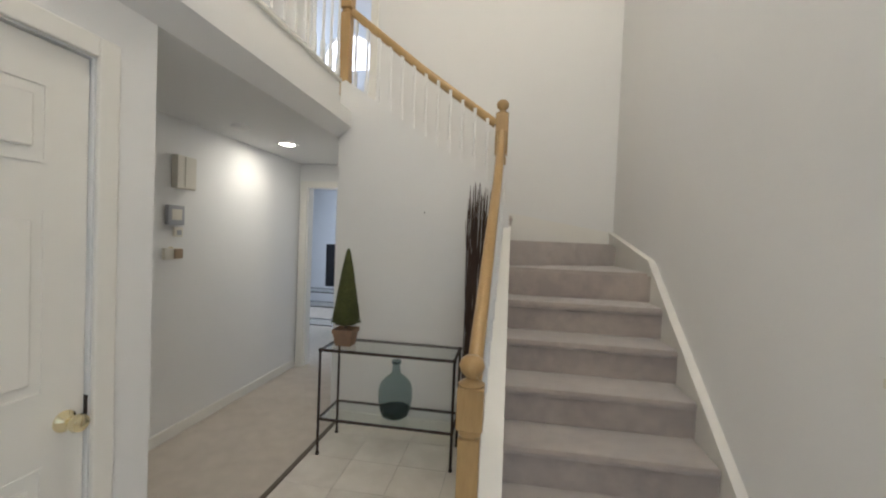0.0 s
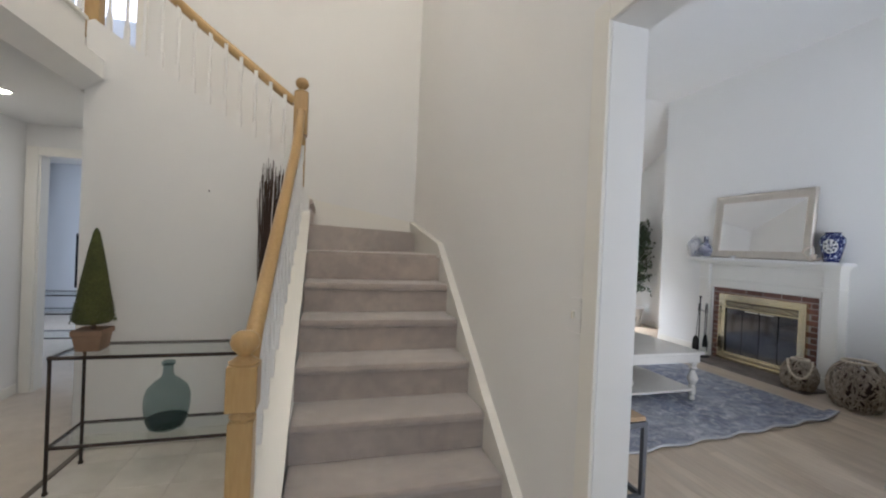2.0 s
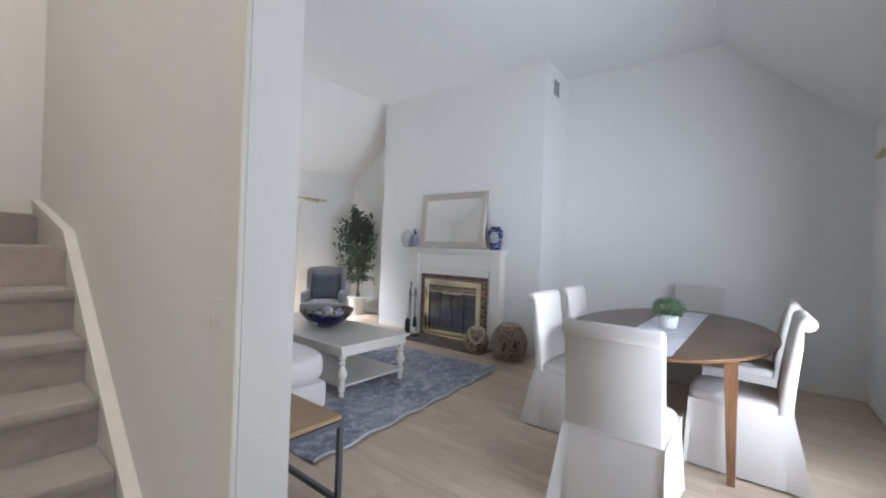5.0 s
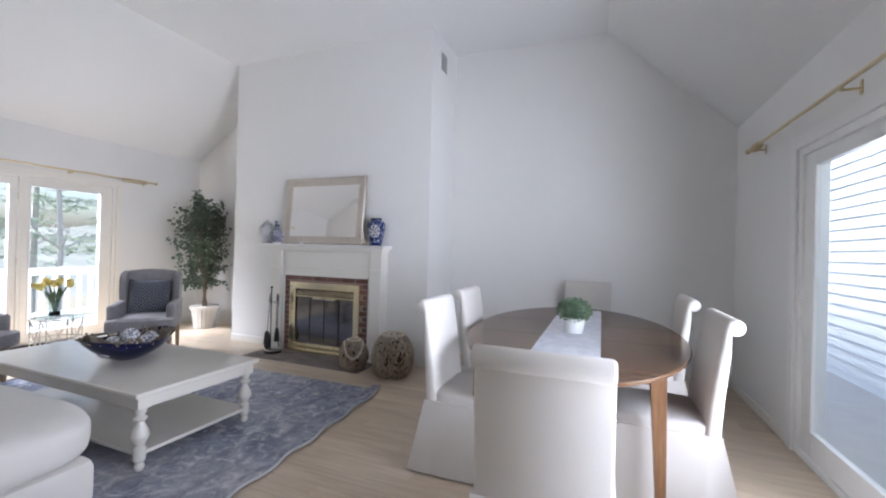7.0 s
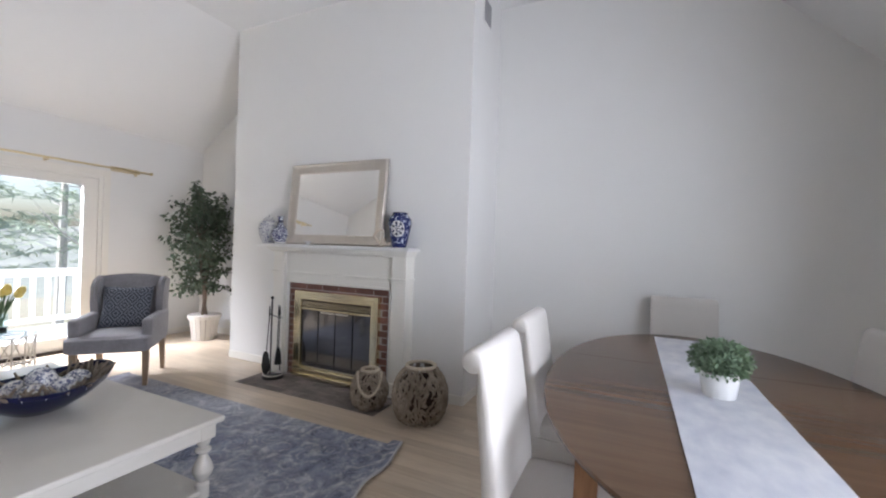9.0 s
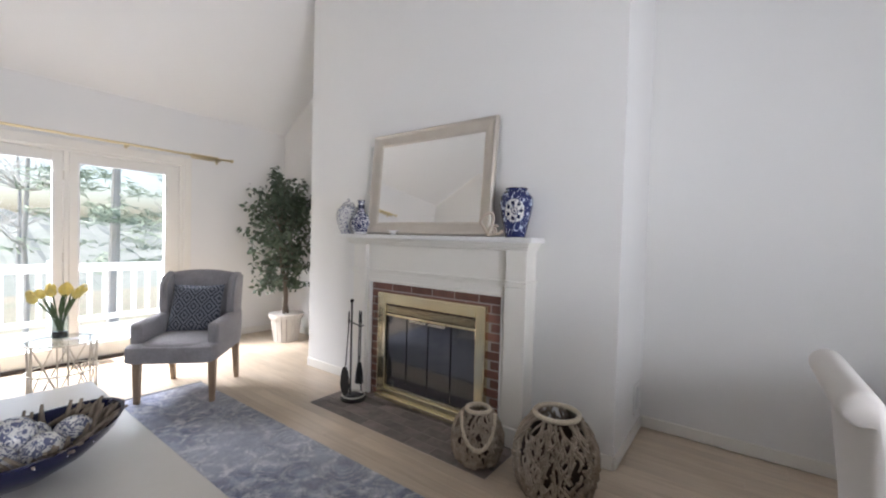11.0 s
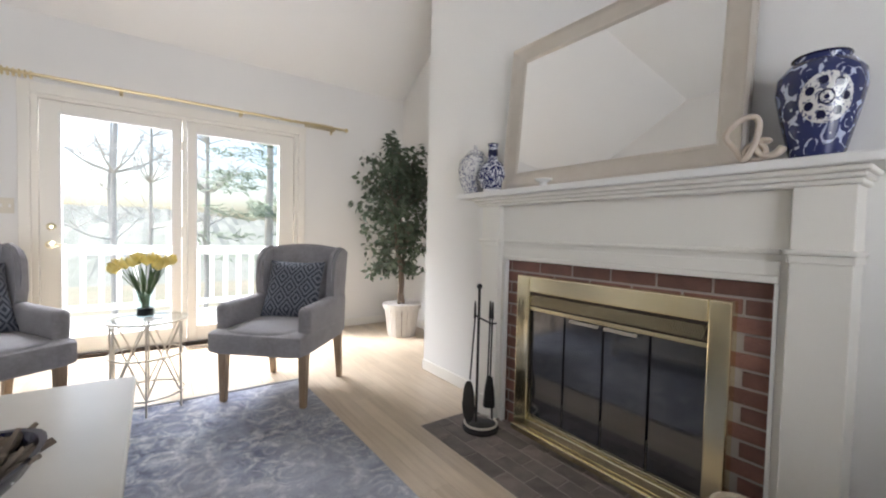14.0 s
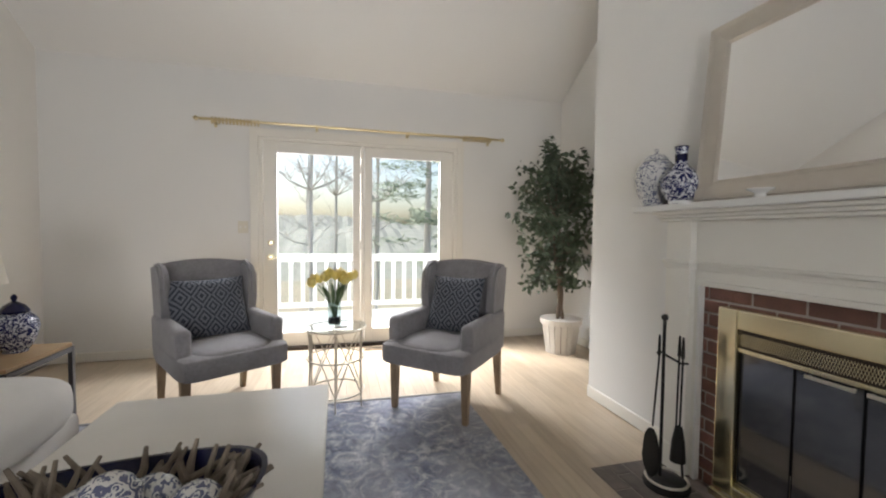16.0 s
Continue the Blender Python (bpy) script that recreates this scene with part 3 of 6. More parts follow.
# french doors: one leaf hinged, one fixed
def door_unit():
    d = tagged(new("door_1"), "cream-painted french door pair with clear full glass and brass handle", "", "", S)
    part("door_frame", boxes((DOOR0 - 0.07, DOOR0, FY - 0.02, FY, 0, DOORH + 0.08), (DOOR1, DOOR1 + 0.07, FY - 0.02, FY, 0, DOORH + 0.08), (DOOR0, DOOR1, FY - 0.02, FY, DOORH, DOORH + 0.08),
         (DOOR0, DOOR0 + 0.04, FY, FY + 0.15, 0.02, DOORH), (DOOR1 - 0.04, DOOR1, FY, FY + 0.15, 0.02, DOORH), (DOOR0 + 0.04, DOOR1 - 0.04, FY, FY + 0.15, DOORH - 0.03, DOORH), (3.765, 3.80, FY, FY + 0.15, 0.03, DOORH - 0.03), bevel=0.004), TRIM, d)
    part("door_sill", boxes((DOOR0 - 0.02, DOOR1 + 0.02, FY - 0.03, FY + 0.16, 0.0, 0.028), bevel=0.004), IRON, d, "dark metal door sill")
    for name, a, b in (("door_leaf", 2.835, 3.76), ("fixed_leaf", 3.805, 4.745)):
        st, g0, g1 = 0.12, (2.96 if name == "door_leaf" else 3.88), (3.685 if name == "door_leaf" else 4.60)
        y0, y1 = FY + 0.01, FY + 0.055
        leaf = part(name, boxes((a, g0, y0, y1, 0.03, 2.055), (g1, b, y0, y1, 0.03, 2.055), (g0, g1, y0, y1, 0.03, 0.175), (g0, g1, y0, y1, 1.955, 2.055), bevel=0.003), TRIM, d)
        part("glazing_bead", boxes((g0 - 0.012, g0, y0 - 0.008, y0, 0.163, 1.967), (g1, g1 + 0.012, y0 - 0.008, y0, 0.163, 1.967), (g0, g1, y0 - 0.008, y0, 0.163, 0.175), (g0, g1, y0 - 0.008, y0, 1.955, 1.967)), WHITE, leaf)
        pane = part("pane", boxes((g0, g1, FY + 0.03, FY + 0.034, 0.175, 1.955)), GLASS, leaf)
        pane.visible_shadow = False
    for z, n in ((0.93, "door_handle"), (1.07, "deadbolt")):
        bm = bmesh.new()
        lathe(bm, [(0, 0), (0.03, 0.0), (0.03, 0.006), (0.012, 0.012), (0.011, 0.035)] + ([(0.024, 0.045), (0.028, 0.06), (0.018, 0.072), (0, 0.074)] if z < 1 else [(0.015, 0.036), (0.015, 0.04), (0, 0.041)]), 20)
        bm.transform(Matrix.Translation((2.90, FY + 0.01, z)) @ Matrix.Rotation(radians(90), 4, "X"))
        h = part(n, bm, BRASS, d, "brass door furniture", smooth=True)
        if z < 1:
            part("lever", boxes((2.90, 2.995, FY - 0.055, FY - 0.043, 0.922, 0.938), bevel=0.004), BRASS, h)
    part("hinge", boxes((3.757, 3.768, FY - 0.002, FY + 0.008, 1.78, 1.87), (3.757, 3.768, FY - 0.002, FY + 0.008, 1.0, 1.09), (3.757, 3.768, FY - 0.002, FY + 0.008, 0.2, 0.29)), SILVER, d)


door_unit()


# sliding door beside the dining table
def slider():
    d = tagged(new("window_1"), "white sliding patio door with tall clear panes", "", "", S)
    part("window_frame", boxes((SL1, SL1 + 0.085, RY, RY + 0.02, 0, SLH + 0.09), (SL0 - 0.085, SL0, RY, RY + 0.02, 0, SLH + 0.09), (SL0, SL1, RY, RY + 0.02, SLH, SLH + 0.09),
         (SL1 - 0.05, SL1, RY - 0.15, RY, 0, SLH), (SL0, SL0 + 0.05, RY - 0.15, RY, 0, SLH), (SL0 + 0.05, SL1 - 0.05, RY - 0.15, RY, SLH - 0.05, SLH), (SL0 + 0.05, SL1 - 0.05, RY - 0.15, RY, 0.0, 0.04), bevel=0.004), WHITE, d)
    for name, a, b, y in (("sliding_leaf", 3.05, 4.61, RY - 0.06), ("fixed_leaf", 1.67, 3.15, RY - 0.11)):
        leaf = part(name, boxes((a, a + 0.09, y, y + 0.04, 0.04, SLH - 0.05), (b - 0.13, b, y, y + 0.04, 0.04, SLH - 0.05), (a + 0.09, b - 0.13, y, y + 0.04, 0.04, 0.20), (a + 0.09, b - 0.13, y, y + 0.04, SLH - 0.14, SLH - 0.05), bevel=0.004), WHITE, d)
        p = part("pane", boxes((a + 0.09, b - 0.13, y + 0.018, y + 0.022, 0.2, SLH - 0.14)), GLASS, leaf)
        p.visible_shadow = False


slider()


# closet door with six panels
def panel_door(name, label, y0, y1, h):
    d = tagged(new(name), label, "", "", S)
    x = WX - 0.012
    part("door_leaf", boxes((x - 0.035, x, y0 + 0.003, y1 - 0.003, 0.012, h - 0.004), bevel=0.002), TRIM, d)
    w = (y1 - y0)
    cols = [(y0 + 0.115, y0 + w / 2 - 0.05), (y0 + w / 2 + 0.05, y1 - 0.115)]
    for z0, z1 in ((0.2, 0.72), (0.93, 1.48), (1.60, 1.83)):
        for a, b in cols:
            bm = boxes((x, x + 0.003, a, a + 0.012, z0, z1), (x, x + 0.003, b - 0.012, b, z0, z1), (x, x + 0.003, a + 0.012, b - 0.012, z0, z0 + 0.012), (x, x + 0.003, a + 0.012, b - 0.012, z1 - 0.012, z1))
            box(bm, x - 0.004, x + 0.007, a + 0.04, b - 0.04, z0 + 0.04, z1 - 0.04, 0.006, 2)
            part("panel", bm, TRIM, d)
    bm = bmesh.new()
    lathe(bm, [(0, 0), (0.033, 0), (0.033, 0.004), (0.02, 0.012), (0.011, 0.018), (0.011, 0.03), (0.022, 0.036), (0.028, 0.05), (0.025, 0.063), (0.012, 0.07), (0, 0.071)], 24)
    bm.transform(Matrix.Translation((x, y1 - 0.06, 0.83)) @ Matrix.Rotation(radians(90), 4, "Y"))
    part("door_knob", bm, BRASS, d, "round polished brass knob", smooth=True)
    part("hinge_leaf", boxes((x - 0.03, x + 0.012, y1 - 0.004, y1 - 0.001, 0.82, 0.89)), IRON, d)


panel_door("door_2", "white six-panel closet door, shut, with a brass knob", DR0, DR1, 1.95)

# outside
struct("ground", boxes((-60, 70, 7.1, 160, -3.2, -3.0), (-60, 70, -60, 7.1, -3.2, -3.0)), GRASS)
struct("deck", boxes((-1.0, 8.0, FY + 0.15, 9.05, -0.2, -0.02)), DECK)
struct("deck_posts", boxes(*[(x, x + 0.14, 8.8, 8.94, -3.0, -0.2) for x in (-0.9, 2.2, 5.2, 7.8)]), DECK)
struct("house_wing", boxes((2.0, 11.5, -2.3, -2.1, -3.0, 5.0)), SIDING)
struct("side_deck", boxes((0.5, 9.0, -2.1, RY - 0.15, -0.2, -0.03)), DECK)


# ==== foyer: the staircase ====
RISE, Y1, GO = 0.1805, 1.36, 0.234
SX0, SX1 = 0.0, 0.893


def carpet_step(parent, x0, x1, y0, y1, z, name="step"):
    bm = boxes((x0, x1, y0 - 0.022, y1 + 0.02, z - 0.045, z), bevel=0.016)
    box(bm, x0, x1, y0, y0 + 0.03, z - RISE + 0.002, z - 0.03)
    return part(name, bm, STAIRCARPET, parent, smooth=True)


stairs = thing("staircase", "beige-carpeted staircase with white skirts, winding at a newel", "staircase")
for k in range(1, 7):
    y = Y1 + (k - 1) * GO
    carpet_step(stairs, SX0 + 0.002, SX1, y, y + GO, RISE * k)


def winder(pts, z, name="winder_step"):
    bm = bmesh.new()
    prism(bm, pts, "z", z - RISE + 0.002, z)
    bmesh.ops.bevel(bm, geom=[e for e in bm.edges if abs(e.verts[0].co.z - z) < 1e-4 and abs(e.verts[1].co.z - z) < 1e-4], offset=0.016, segments=2, affect="EDGES")
    return part(name, bm, STAIRCARPET, stairs, smooth=True)


y7 = Y1 + 6 * GO
BK = 3.856
winder([(SX0, y7 - 0.02), (SX1, y7 - 0.02), (SX1, BK), (SX0 + 0.2, BK), (SX0, 3.1)], RISE * 7)
winder([(0.0, 2.96), (SX1, 3.62), (SX1, BK), (-0.05, BK), (-0.05, 3.0)], RISE * 8)
for k in range(9, 14):
    x = 0.0 - (k - 9) * 0.262
    bm = boxes((x - 0.282, x + 0.022, 3.0, BK, RISE * k - 0.045, RISE * k), bevel=0.016)
    box(bm, x - 0.03, x, 3.0, BK, RISE * (k - 1) + 0.002, RISE * k - 0.03)
    part("step", bm, STAIRCARPET, stairs, smooth=True)
part("landing_nosing", boxes((WX - 0.1, WX + 0.02, 3.0, BK, UF - 0.05, UF + 0.01), bevel=0.012), STAIRCARPET, stairs, smooth=True)


def nose(y):
    return RISE + (y - Y1) * RISE / GO


# skirt boards on the wall side and the back
bm = bmesh.new()
prism(bm, [(1.28, 0), (1.28, 0.12), (1.33, 0.19), (2.79, nose(2.79) + 0.04), (3.84, 1.53), (3.84, 1.15), (2.4, 0.4), (1.6, 0)], "x", SX1 + 0.001, DX0 - 0.001)
part("skirt_board", bm, TRIM, stairs)
bm = bmesh.new()
prism(bm, [(1.275, 0.12), (1.275, 0.145), (1.32, 0.215), (2.785, nose(2.79) + 0.062), (3.84, 1.552), (3.84, 1.53), (2.79, nose(2.79) + 0.04), (1.33, 0.19)], "x", SX1 - 0.008, DX0 - 0.002)
part("skirt_cap", bm, TRIM, stairs)
bm = bmesh.new()
prism(bm, [(DX0 - 0.04, 1.2), (DX0 - 0.04, 1.55), (0.0, 1.70), (-1.25, 2.62), (-1.25, 2.3), (0.0, 1.4)], "y", 3.835, 3.859)
part("skirt_board", bm, TRIM, stairs)
# closed string on the open side
bm = bmesh.new()
prism(bm, [(1.47, 0.0), (1.47, nose(1.47) + 0.10), (2.96, nose(2.96) + 0.10), (2.96, 0.0)], "x", -0.10, -0.005)
part("string_panel", bm, WHITE, stairs)
bm = bmesh.new()
prism(bm, [(1.46, nose(1.46) + 0.101), (1.46, nose(1.46) + 0.125), (2.965, nose(2.965) + 0.125), (2.965, nose(2.965) + 0.101)], "x", -0.112, 0.008)
part("string_cap", bm, TRIM, stairs)
# wall under the upper flight, whose top is the sloping string
zt = lambda x: 2.60 + (x + 1.29) * (1.80 - 2.60) / 1.19
bm = bmesh.new()
prism(bm, [(WX, 0.0), (WX, 2.56), (-1.27, zt(-1.27)), (-0.10, zt(-0.10)), (-0.005, 1.62), (-0.005, 0.0)], "y", WY, 3.0)
struct("wall_under_stairs", bm, WALL)
struct("wall_hall_side", boxes((WX, WX + 0.1, 3.0, 4.05, 0, HC)), WALL)
bm = bmesh.new()
prism(bm, [(WX + 0.002, HC), (WX + 0.002, 2.59), (-1.27, zt(-1.27) + 0.02), (-0.12, zt(-0.12) + 0.02), (-0.12, zt(-0.12) - 0.20), (-1.2, 2.255)], "y", WY - 0.004, WY - 0.001)
part("string_board", bm, WALL, stairs)


# balustrade
def newel_mesh(h0, h1, sq_lo, sq_hi):
    """Oak newel: square below, square block above, turned ball on top."""
    bm = bmesh.new()
    box(bm, -0.038, 0.038, -0.038, 0.038, h0, sq_lo, 0.003, 1)
    lathe(bm, [(0.036, sq_lo), (0.041, sq_lo + 0.012), (0.03, sq_lo + 0.03), (0.036, sq_lo + 0.04)], 20)
    box(bm, -0.046, 0.046, -0.046, 0.046, sq_lo + 0.035, sq_hi, 0.004, 2)
    return bm


def newel_top(z):
    return lathe(bmesh.new(), [(0.0, z - 0.002), (0.045, z - 0.002), (0.048, z + 0.008), (0.03, z + 0.02), (0.02, z + 0.028), (0.024, z + 0.034), (0.04, z + 0.05), (0.046, z + 0.07), (0.04, z + 0.092), (0.024, z + 0.105), (0, z + 0.108)], 24)


rails = thing("balustrade", "honey oak handrail and newels with slim white square balusters", "balustrade")
N1, N2, N3 = (-0.115, 1.44), (-0.085, 3.03), (-1.29, 2.985)
for (x, y), lo, a, b in ((N1, 0.0, 0.74, 0.92), (N2, 1.55, 2.03, 2.36), (N3, 2.5, 3.12, 3.42)):
    bm = newel_mesh(lo, b, a, b)
    bm.transform(Matrix.Translation((x, y, 0)))
    nw = part("newel_post", bm, OAKRAIL, rails)
    bm = newel_top(b)
    bm.transform(Matrix.Translation((x, y, 0)))
    part("ball_finial", bm, OAKRAIL, nw, smooth=True)


def rail_mesh(pts):
    """A rounded handrail swept along points."""
    sec = [(-0.026, -0.02), (-0.03, 0.0), (-0.028, 0.014), (-0.016, 0.027), (0, 0.031), (0.016, 0.027), (0.028, 0.014), (0.03, 0.0), (0.026, -0.02), (0.016, -0.03), (-0.016, -0.03)]
    bm = bmesh.new()
    pts = [Vector(p) for p in pts]
    rings = []
    for i, p in enumerate(pts):
        d = (pts[min(i + 1, len(pts) - 1)] - pts[max(i - 1, 0)]).normalized()
        side = d.cross(Vector((0, 0, 1))).normalized()
        up = side.cross(d)
        rings.append([bm.verts.new(p + side * a + up * b) for a, b in sec])
    n = len(sec)
    for a, b in zip(rings, rings[1:]):
        for k in range(n):
            bm.faces.new((a[k], a[(k + 1) % n], b[(k + 1) % n], b[k]))
    bm.faces.new(rings[0][::-1])
    bm.faces.new(rings[-1])
    return bm


def rail_z(y):
    return 0.90 + (y - 1.48) * RISE / GO


pts = [(N1[0] + 0.003, 1.478, 0.885), (N1[0] + 0.005, 1.52, 0.93)]
pts += [(N1[0] + 0.03 * (y - 1.48) / 1.5, y, rail_z(y)) for y in np.linspace(1.6, 2.72, 6)]
pts += [(-0.088, 2.84, rail_z(2.84) + 0.03), (-0.086, 2.92, rail_z(2.92) + 0.09), (-0.085, 2.965, rail_z(2.96) + 0.17), (-0.085, 2.988, 2.20)]
part("handrail", rail_mesh(pts), OAKRAIL, rails, smooth=True)
part("handrail", rail_mesh([(-0.13, 3.015, 2.29), (-0.7, 3.0, 2.70), (-1.25, 2.99, 3.27 - 0.135)]), OAKRAIL, rails, smooth=True)
part("handrail", rail_mesh([(-1.29, 2.94, 3.36), (-1.29, 1.0, 3.36), (-1.29, -1.19, 3.36)]), OAKRAIL, rails, smooth=True)
bal = {}


def baluster(x, y, z0, z1):
    h = round(z1 - z0, 3)
    if h not in bal:
        bm = boxes((-0.0125, 0.0125, -0.0125, 0.0125, 0, 0.12), (-0.011, 0.011, -0.011, 0.011, h - 0.1, h))
        lathe(bm, [(0.011, 0.118), (0.0125, 0.13), (0.0095, 0.15), (0.0105, 0.3), (0.0085, h - 0.14), (0.0105, h - 0.11), (0.0105, h - 0.098)], 10)
        me = bpy.data.meshes.new("baluster")
        bm.to_mesh(me)
        bm.free()
        me.materials.append(WHITE)
        bal[h] = me
    o = new("baluster", bal[h])
    o.location = (x, y, z0)
    o.parent = rails


for i in range(12):
    y = 1.56 + i * 0.117
    z0 = nose(y) + 0.118
    baluster(-0.055 - 0.045 * (1 - i / 11), y, z0, round(rail_z(y) - 0.02 + (0.02 if i > 10 else 0) - z0, 2) + z0)
for i in range(12):
    x = -0.19 - i * 0.093
    z0 = zt(x) + 0.0
    baluster(x, 2.985, z0, z0 + round(2.275 + (-0.13 - x) * 0.745 - z0, 2))
for i in range(30):
    baluster(-1.29, 2.84 - i * 0.122, UF + 0.05, 3.33)

# ==== foyer: things ====
ct = thing("console_table", "dark wrought-iron console table with two glass shelves, against the stair wall", "table", (-0.735, 2.615, 0))
HX2, HY2, CZ = 0.437, 0.152, 0.685
for sx in (-1, 1):
    for sy in (-1, 1):
        bm = tube(bmesh.new(), [(sx * HX2, sy * HY2, 0.015), (sx * HX2, sy * HY2, CZ)], 0.0085)
        lathe(bm, [(0, 0), (0.011, 0.002), (0.014, 0.01), (0.009, 0.02)], 10, (sx * HX2, sy * HY2, 0))
        part("leg", bm, IRON, ct, smooth=True)
for z, n in ((CZ, "top_frame"), (0.235, "shelf_frame")):
    bm = bmesh.new()
    for a, b in (((-1, -1), (1, -1)), ((1, -1), (1, 1)), ((1, 1), (-1, 1)), ((-1, 1), (-1, -1))):
        tube(bm, [(a[0] * HX2, a[1] * HY2, z), (b[0] * HX2, b[1] * HY2, z)], 0.0095, 8)
    if z == CZ:
        for sx in (-1, 1):
            for sy in (-1, 1):
                ball(bm, (sx * HX2, sy * HY2, z), 0.014, 10)
    fr = part(n, bm, IRON, ct, smooth=True)
    part("glass_shelf", boxes((-HX2 + 0.008, HX2 - 0.008, -HY2 + 0.008, HY2 - 0.008, z + 0.003, z + 0.009)), SHELFGLASS, ct, "clear glass shelf")

tp = thing("topiary", "cone-shaped dried green topiary in a square clay pot on the console", "plant", (-1.06, 2.60, CZ + 0.01))
bm = bmesh.new()
lo, hi = 0.052, 0.066
vs = [bm.verts.new((s * r, t * r, z)) for r, z in ((lo, 0), (hi, 0.105)) for s, t in ((-1, -1), (1, -1), (1, 1), (-1, 1))]
bm.faces.new(vs[:4][::-1])
for i in range(4):
    bm.faces.new((vs[i], vs[(i + 1) % 4], vs[4 + (i + 1) % 4], vs[4 + i]))
bm.faces.new(vs[4:])
box(bm, -0.071, 0.071, -0.071, 0.071, 0.082, 0.112, 0.004, 1)
part("pot", bm, TERRA, tp)
part("trunk", tube(bmesh.new(), [(0, 0, 0.10), (0, 0, 0.17)], 0.012), BARK, tp)
rn = random.Random(3)
bm = lathe(bmesh.new(), [(0, 0.14), (0.07, 0.142), (0.088, 0.16), (0.082, 0.22), (0.06, 0.37), (0.036, 0.52), (0.014, 0.63), (0.0, 0.655)], 20)
for i in range(1500):
    h = 1 - math.sqrt(rn.random())
    a = rn.random() * math.tau
    r = 0.09 * (1 - h) + 0.003
    c = Vector((r * math.cos(a), r * math.sin(a), 0.145 + h * 0.51))
    n_ = Vector((math.cos(a), math.sin(a), rn.uniform(-0.3, 0.9))).normalized() * rn.uniform(0.006, 0.013)
    t_ = n_.orthogonal().normalized() * 0.004
    t_.rotate(Matrix.Rotation(rn.random() * 6, 3, n_))
    bm.faces.new([bm.verts.new(c - t_), bm.verts.new(c + t_), bm.verts.new(c + n_)])
part("foliage", bm, TOPIARY, tp, kind="stuff")

bt = thing("demijohn_bottle", "large blue-green glass demijohn bottle on the lower console shelf", "bottle", (-0.70, 2.60, 0.246))
part("body", lathe(bmesh.new(), [(0.0, 0.006), (0.07, 0.0), (0.088, 0.012), (0.102, 0.05), (0.112, 0.12), (0.112, 0.18), (0.098, 0.225), (0.062, 0.262), (0.033, 0.285), (0.026, 0.31), (0.024, 0.355)], 32), BOTTLE, bt, smooth=True)
part("neck_ring", lathe(bmesh.new(), [(0.024, 0.35), (0.033, 0.354), (0.033, 0.368), (0.026, 0.374), (0.022, 0.372)], 24), BOTTLE, bt, smooth=True)
part("dregs", lathe(bmesh.new(), [(0, 0.008), (0.084, 0.014), (0.098, 0.05), (0.1, 0.056), (0, 0.056)], 24), glass("dregs_glass", (0.40, 0.48, 0.48)), bt, "darker glass at the foot", smooth=True)

tw = thing("twig_bundle", "tall bundle of dark brown twigs leaning beside the stairs", "decoration", (-0.215, 2.66, 0))
bm = bmesh.new()
for i in range(85):
    a, r = rn.random() * math.tau, 0.045 * math.sqrt(rn.random())
    x, y = r * math.cos(a), r * math.sin(a)
    top = rn.uniform(1.55, 1.80)
    q = rn.uniform(1.2, 2.1)
    w1, w2 = rn.uniform(-0.014, 0.014), rn.uniform(-0.014, 0.014)
    bm = bmesh.new()
    tube(bm, [(x, y, 0.0), (x * 1.1 + w1, y * 1.1, top * 0.35), (x * 1.3 + w2, y * 1.2 + w1, top * 0.7), (x * q, y * q, top)], 0.0045, 5, r2=0.0018)
    part("twig", bm, TWIG, tw)
part("tie", lathe(bmesh.new(), [(0.052, 0.30), (0.056, 0.302), (0.056, 0.318), (0.052, 0.32)], 20), ROPE, tw, "raffia tie")


def wallbox(name, label, cat, y0, y1, z0, z1, d, m, inner=None, im=None):
    t = thing(name, label, cat, (HX + 0.001, (y0 + y1) / 2, (z0 + z1) / 2))
    w, h = (y1 - y0) / 2, (z1 - z0) / 2
    part("housing", boxes((0, d, -w, w, -h, h), bevel=0.006), m, t)
    if inner:
        part("face", boxes((d, d + 0.004, -w * inner[0], w * inner[0], h * inner[1], h * inner[2]), bevel=0.001), im, t)
    return t


ch = wallbox("door_chime", "cream door chime box on the hall wall", "door chime", 2.38, 2.54, 1.70, 1.92, 0.05, PLASTIC)
part("front_panel", boxes((0.05, 0.056, -0.02, 0.074, -0.105, 0.105), bevel=0.003), PLASTIC, ch)
wallbox("alarm_keypad", "pale grey alarm keypad on the hall wall", "keypad", 2.335, 2.47, 1.455, 1.585, 0.03, GREYPL, (0.6, -0.5, 0.6), PLASTIC)
wallbox("wall_thermostat", "small white thermostat with a grey display on the hall wall", "thermostat", 2.40, 2.47, 1.375, 1.44, 0.02, PLASTIC, (0.5, -0.6, 0.4), GREYPL)
th = wallbox("dimmer_box", "brown and brass dimmer box on the hall wall", "switch", 2.32, 2.46, 1.225, 1.30, 0.025, PLASTIC)
part("cover", boxes((0.025, 0.035, 0.0, 0.068, -0.032, 0.032), bevel=0.003), CHAIRLEG, th, "dark wooden cover")
part("dial", lathe(bmesh.new(), [(0, 0.036), (0.016, 0.036), (0.014, 0.046), (0, 0.046)], 16), BRASS, th)

